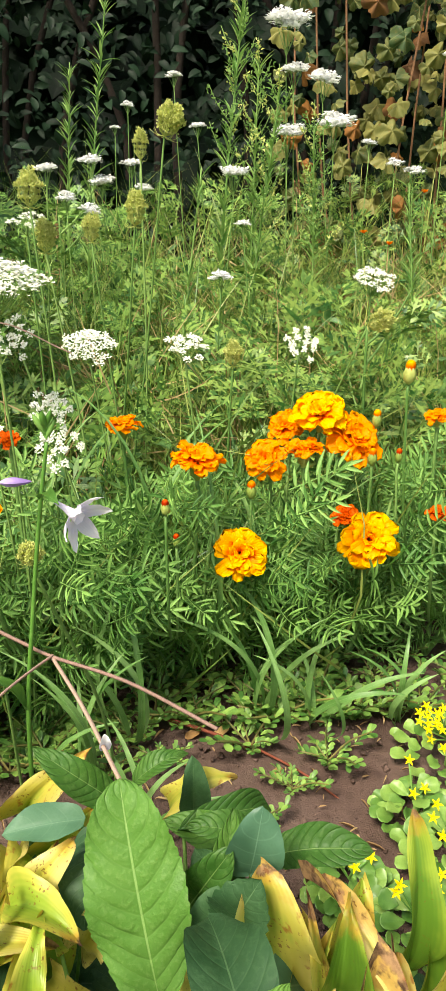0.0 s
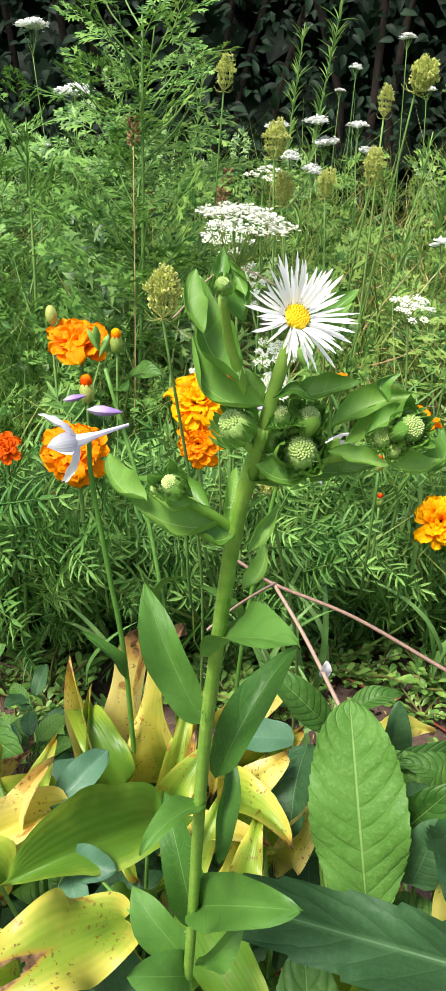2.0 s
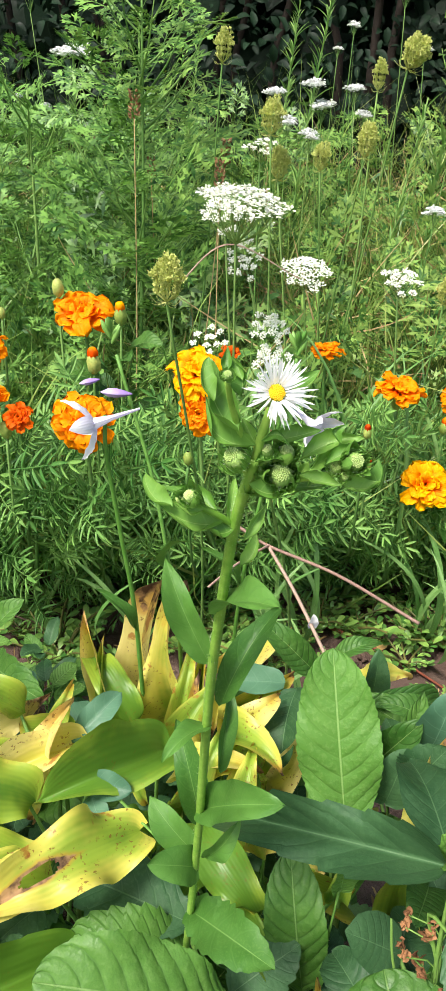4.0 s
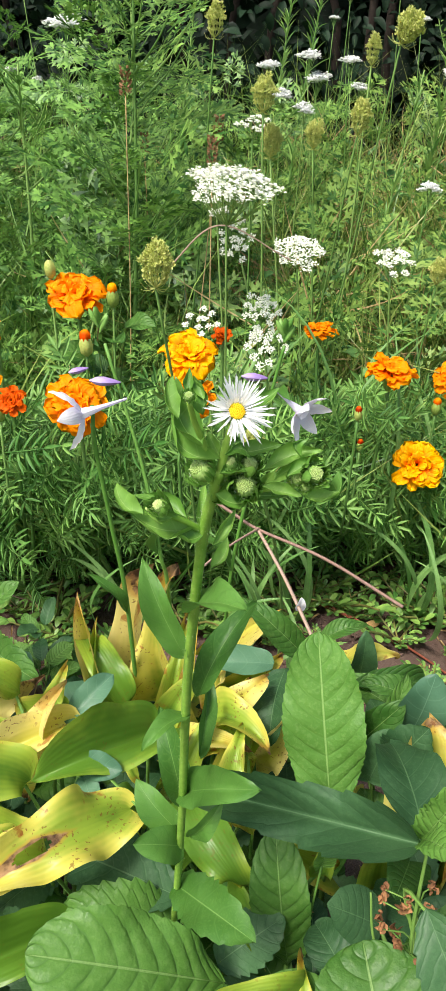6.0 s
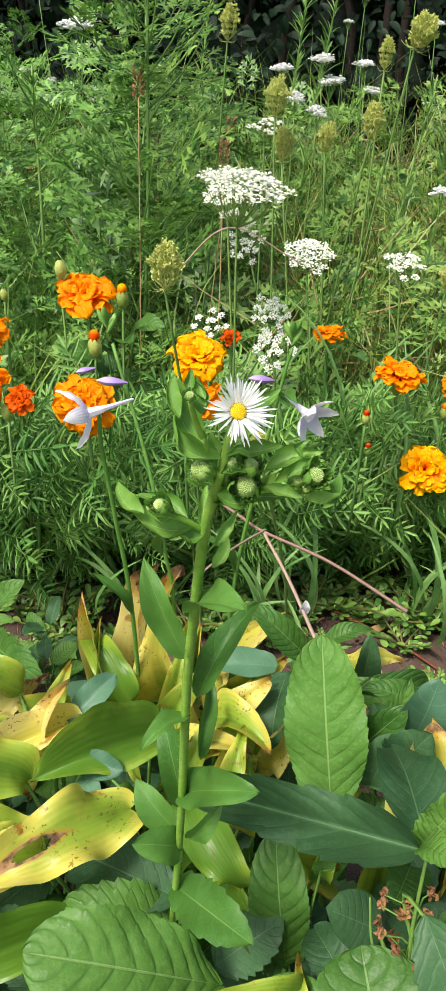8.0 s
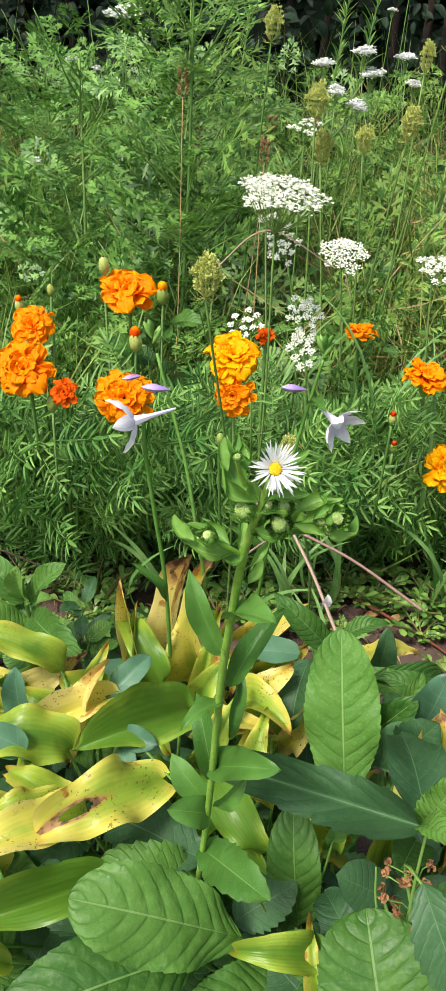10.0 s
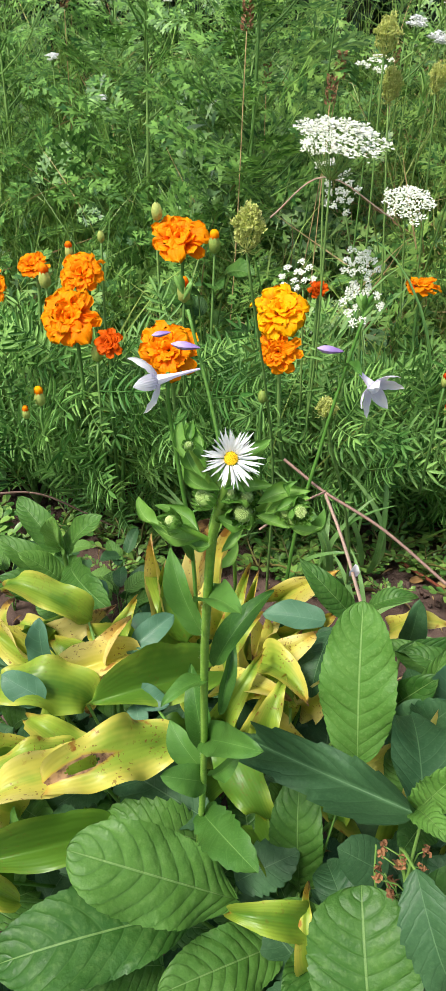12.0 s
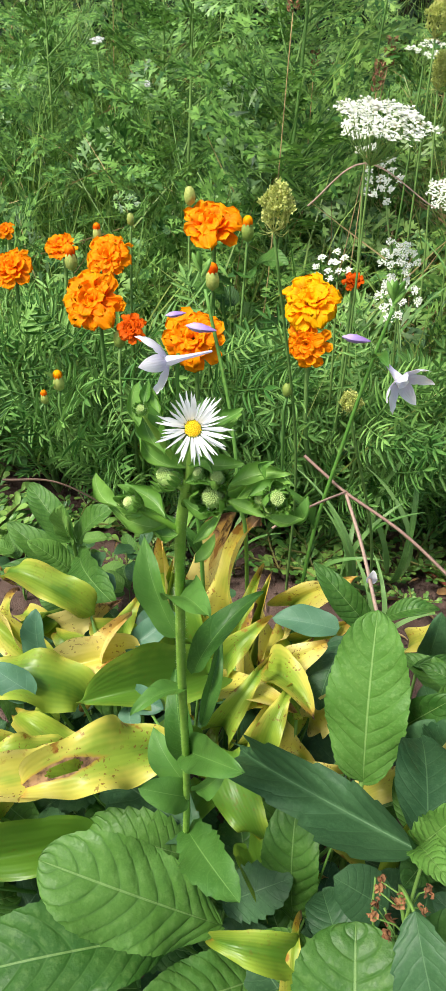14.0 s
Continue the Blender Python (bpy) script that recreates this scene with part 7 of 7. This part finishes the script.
bract("bract", 2, (-0.0616, 0.0803, 0.5121), (-0.0569, 0.0837, 0.5167), 0.0020, (0.42, -0.67, 0.61))
bract("bract", 0, (-0.0682, 0.0821, 0.5013), (-0.0716, 0.0840, 0.5060), 0.0026, (-0.12, -0.85, 0.51))
bract("bract_far_left", 1, (-0.0666, 0.0794, 0.5033), (-0.0608, 0.0794, 0.5033), 0.0019, (0.13, -0.71, 0.69))
# bracts that hold the buds below the flower
bract("bract_left", 1, (-0.0658, 0.0869, 0.4871), (-0.0706, 0.0882, 0.4936), 0.0042, (0.44, -0.72, 0.53))
bract("bract_right", 2, (-0.0687, 0.0826, 0.4921), (-0.0592, 0.0847, 0.4924), 0.0045, (0.13, -0.71, 0.69))
bract("bract_left", 0, (-0.0677, 0.0802, 0.4981), (-0.0612, 0.0812, 0.4996), 0.0028, (0.07, -0.46, 0.88))
bract("bract", 1, (-0.0612, 0.0901, 0.4873), (-0.0575, 0.0933, 0.4941), 0.0044, (0.33, -0.71, 0.62))
bract("bract", 2, (-0.0627, 0.0889, 0.4894), (-0.0502, 0.0903, 0.4916), 0.0036, (0.10, -0.58, 0.81))
# the longer side shoot
bract("bract_left", 0, (-0.0586, 0.0830, 0.4986), (-0.0465, 0.0871, 0.5041), 0.0040, (-0.00, -0.54, 0.84))
bract("bract_far_left", 1, (-0.0506, 0.0834, 0.5033), (-0.0493, 0.0846, 0.5073), 0.0018, (0.15, -0.77, 0.62))
bract("bract_left", 2, (-0.0561, 0.0829, 0.4970), (-0.0456, 0.0866, 0.5021), 0.0036, (0.01, -0.60, 0.80))
bract("bract_left", 0, (-0.0531, 0.0814, 0.4988), (-0.0455, 0.0839, 0.5028), 0.0027, (0.07, -0.46, 0.88))
bract("bract_far_right", 1, (-0.0469, 0.0864, 0.4927), (-0.0422, 0.0886, 0.4993), 0.0029, (-0.21, -0.85, 0.49))
bract("bract_right", 2, (-0.0499, 0.0840, 0.4949), (-0.0412, 0.0849, 0.4954), 0.0032, (0.11, -0.64, 0.76))
bract("bract", 0, (-0.0586, 0.0831, 0.4951), (-0.0495, 0.0833, 0.4942), 0.0026, (0.08, -0.52, 0.85))
# the shorter side shoot
bract("bract_left", 1, (-0.0747, 0.0877, 0.4793), (-0.0899, 0.0829, 0.4849), 0.0057, (0.20, -0.62, 0.76))
bract("bract_right", 0, (-0.0764, 0.0894, 0.4793), (-0.0905, 0.0893, 0.4846), 0.0046, (0.18, -0.56, 0.81))
bract("bract_left", 2, (-0.0860, 0.0816, 0.4842), (-0.0929, 0.0836, 0.4906), 0.0036, (0.49, -0.63, 0.60))
bract("bract_right", 1, (-0.0784, 0.0824, 0.4852), (-0.0850, 0.0805, 0.4886), 0.0028, (0.18, -0.56, 0.81))
bract("bract_left", 0, (-0.0788, 0.0819, 0.4844), (-0.0843, 0.0794, 0.4861), 0.0025, (0.20, -0.62, 0.76))
# buds
fleabane_bud((-0.0723, 0.0694, 0.5193), (0.2, -0.6, 0.8), 0.0022)
fleabane_bud((-0.0717, 0.0807, 0.4980), (-0.5, -0.6, 0.7), 0.0053)
fleabane_bud((-0.0624, 0.0841, 0.4941), (0.1, -0.8, 0.6), 0.0057, 4)
fleabane_bud((-0.0618, 0.0840, 0.4993), (0.3, -0.6, 0.8), 0.0040, 3)
fleabane_bud((-0.0655, 0.0829, 0.4997), (-0.1, -0.6, 0.8), 0.0032)
fleabane_bud((-0.0676, 0.0853, 0.4949), (-0.3, -0.6, 0.7), 0.0032)
fleabane_bud((-0.0473, 0.0831, 0.4998), (0.4, -0.8, 0.5), 0.0045, 4)
fleabane_bud((-0.0508, 0.0838, 0.4980), (0.1, -0.8, 0.6), 0.0034)
fleabane_bud((-0.0489, 0.0836, 0.4962), (0.2, -0.8, 0.4), 0.0023)
fleabane_bud((-0.0813, 0.0807, 0.4875), (-0.3, -0.7, 0.7), 0.0037, 4)
fleabane_bud((-0.0838, 0.0813, 0.4864), (-0.5, -0.7, 0.5), 0.0024)
for points, r0, r1 in (
    ([(-0.0688, 0.0869, 0.4887), (-0.0600, 0.0860, 0.4926), (-0.0520, 0.0854, 0.4953), (-0.0483, 0.0846, 0.4976)], 0.001, 0.0007),
    ([(-0.0730, 0.0905, 0.4765), (-0.0760, 0.0869, 0.4806), (-0.0793, 0.0843, 0.4833), (-0.0814, 0.0831, 0.4852)], 0.0009, 0.0007),
    ([(-0.0690, 0.0855, 0.4919), (-0.0708, 0.0828, 0.4954), (-0.0718, 0.0819, 0.4969)], 0.0008, 0.0007),
    ([(-0.0687, 0.0865, 0.4898), (-0.0649, 0.0862, 0.4910), (-0.0628, 0.0854, 0.4926)], 0.0008, 0.0007),
    ([(-0.0677, 0.0840, 0.4961), (-0.0646, 0.0852, 0.4969), (-0.0622, 0.0853, 0.4980)], 0.0007, 0.0006),
    ([(-0.0677, 0.0838, 0.4966), (-0.0663, 0.0846, 0.4973), (-0.0657, 0.0841, 0.4987)], 0.0006, 0.0005),
    ([(-0.0706, 0.0808, 0.5027), (-0.0724, 0.0757, 0.5113), (-0.0726, 0.0709, 0.5179)], 0.0008, 0.0006)):
    solid("side_stem", tube(points, r0, r1, 7, 5), "fleabane_stem", fb)
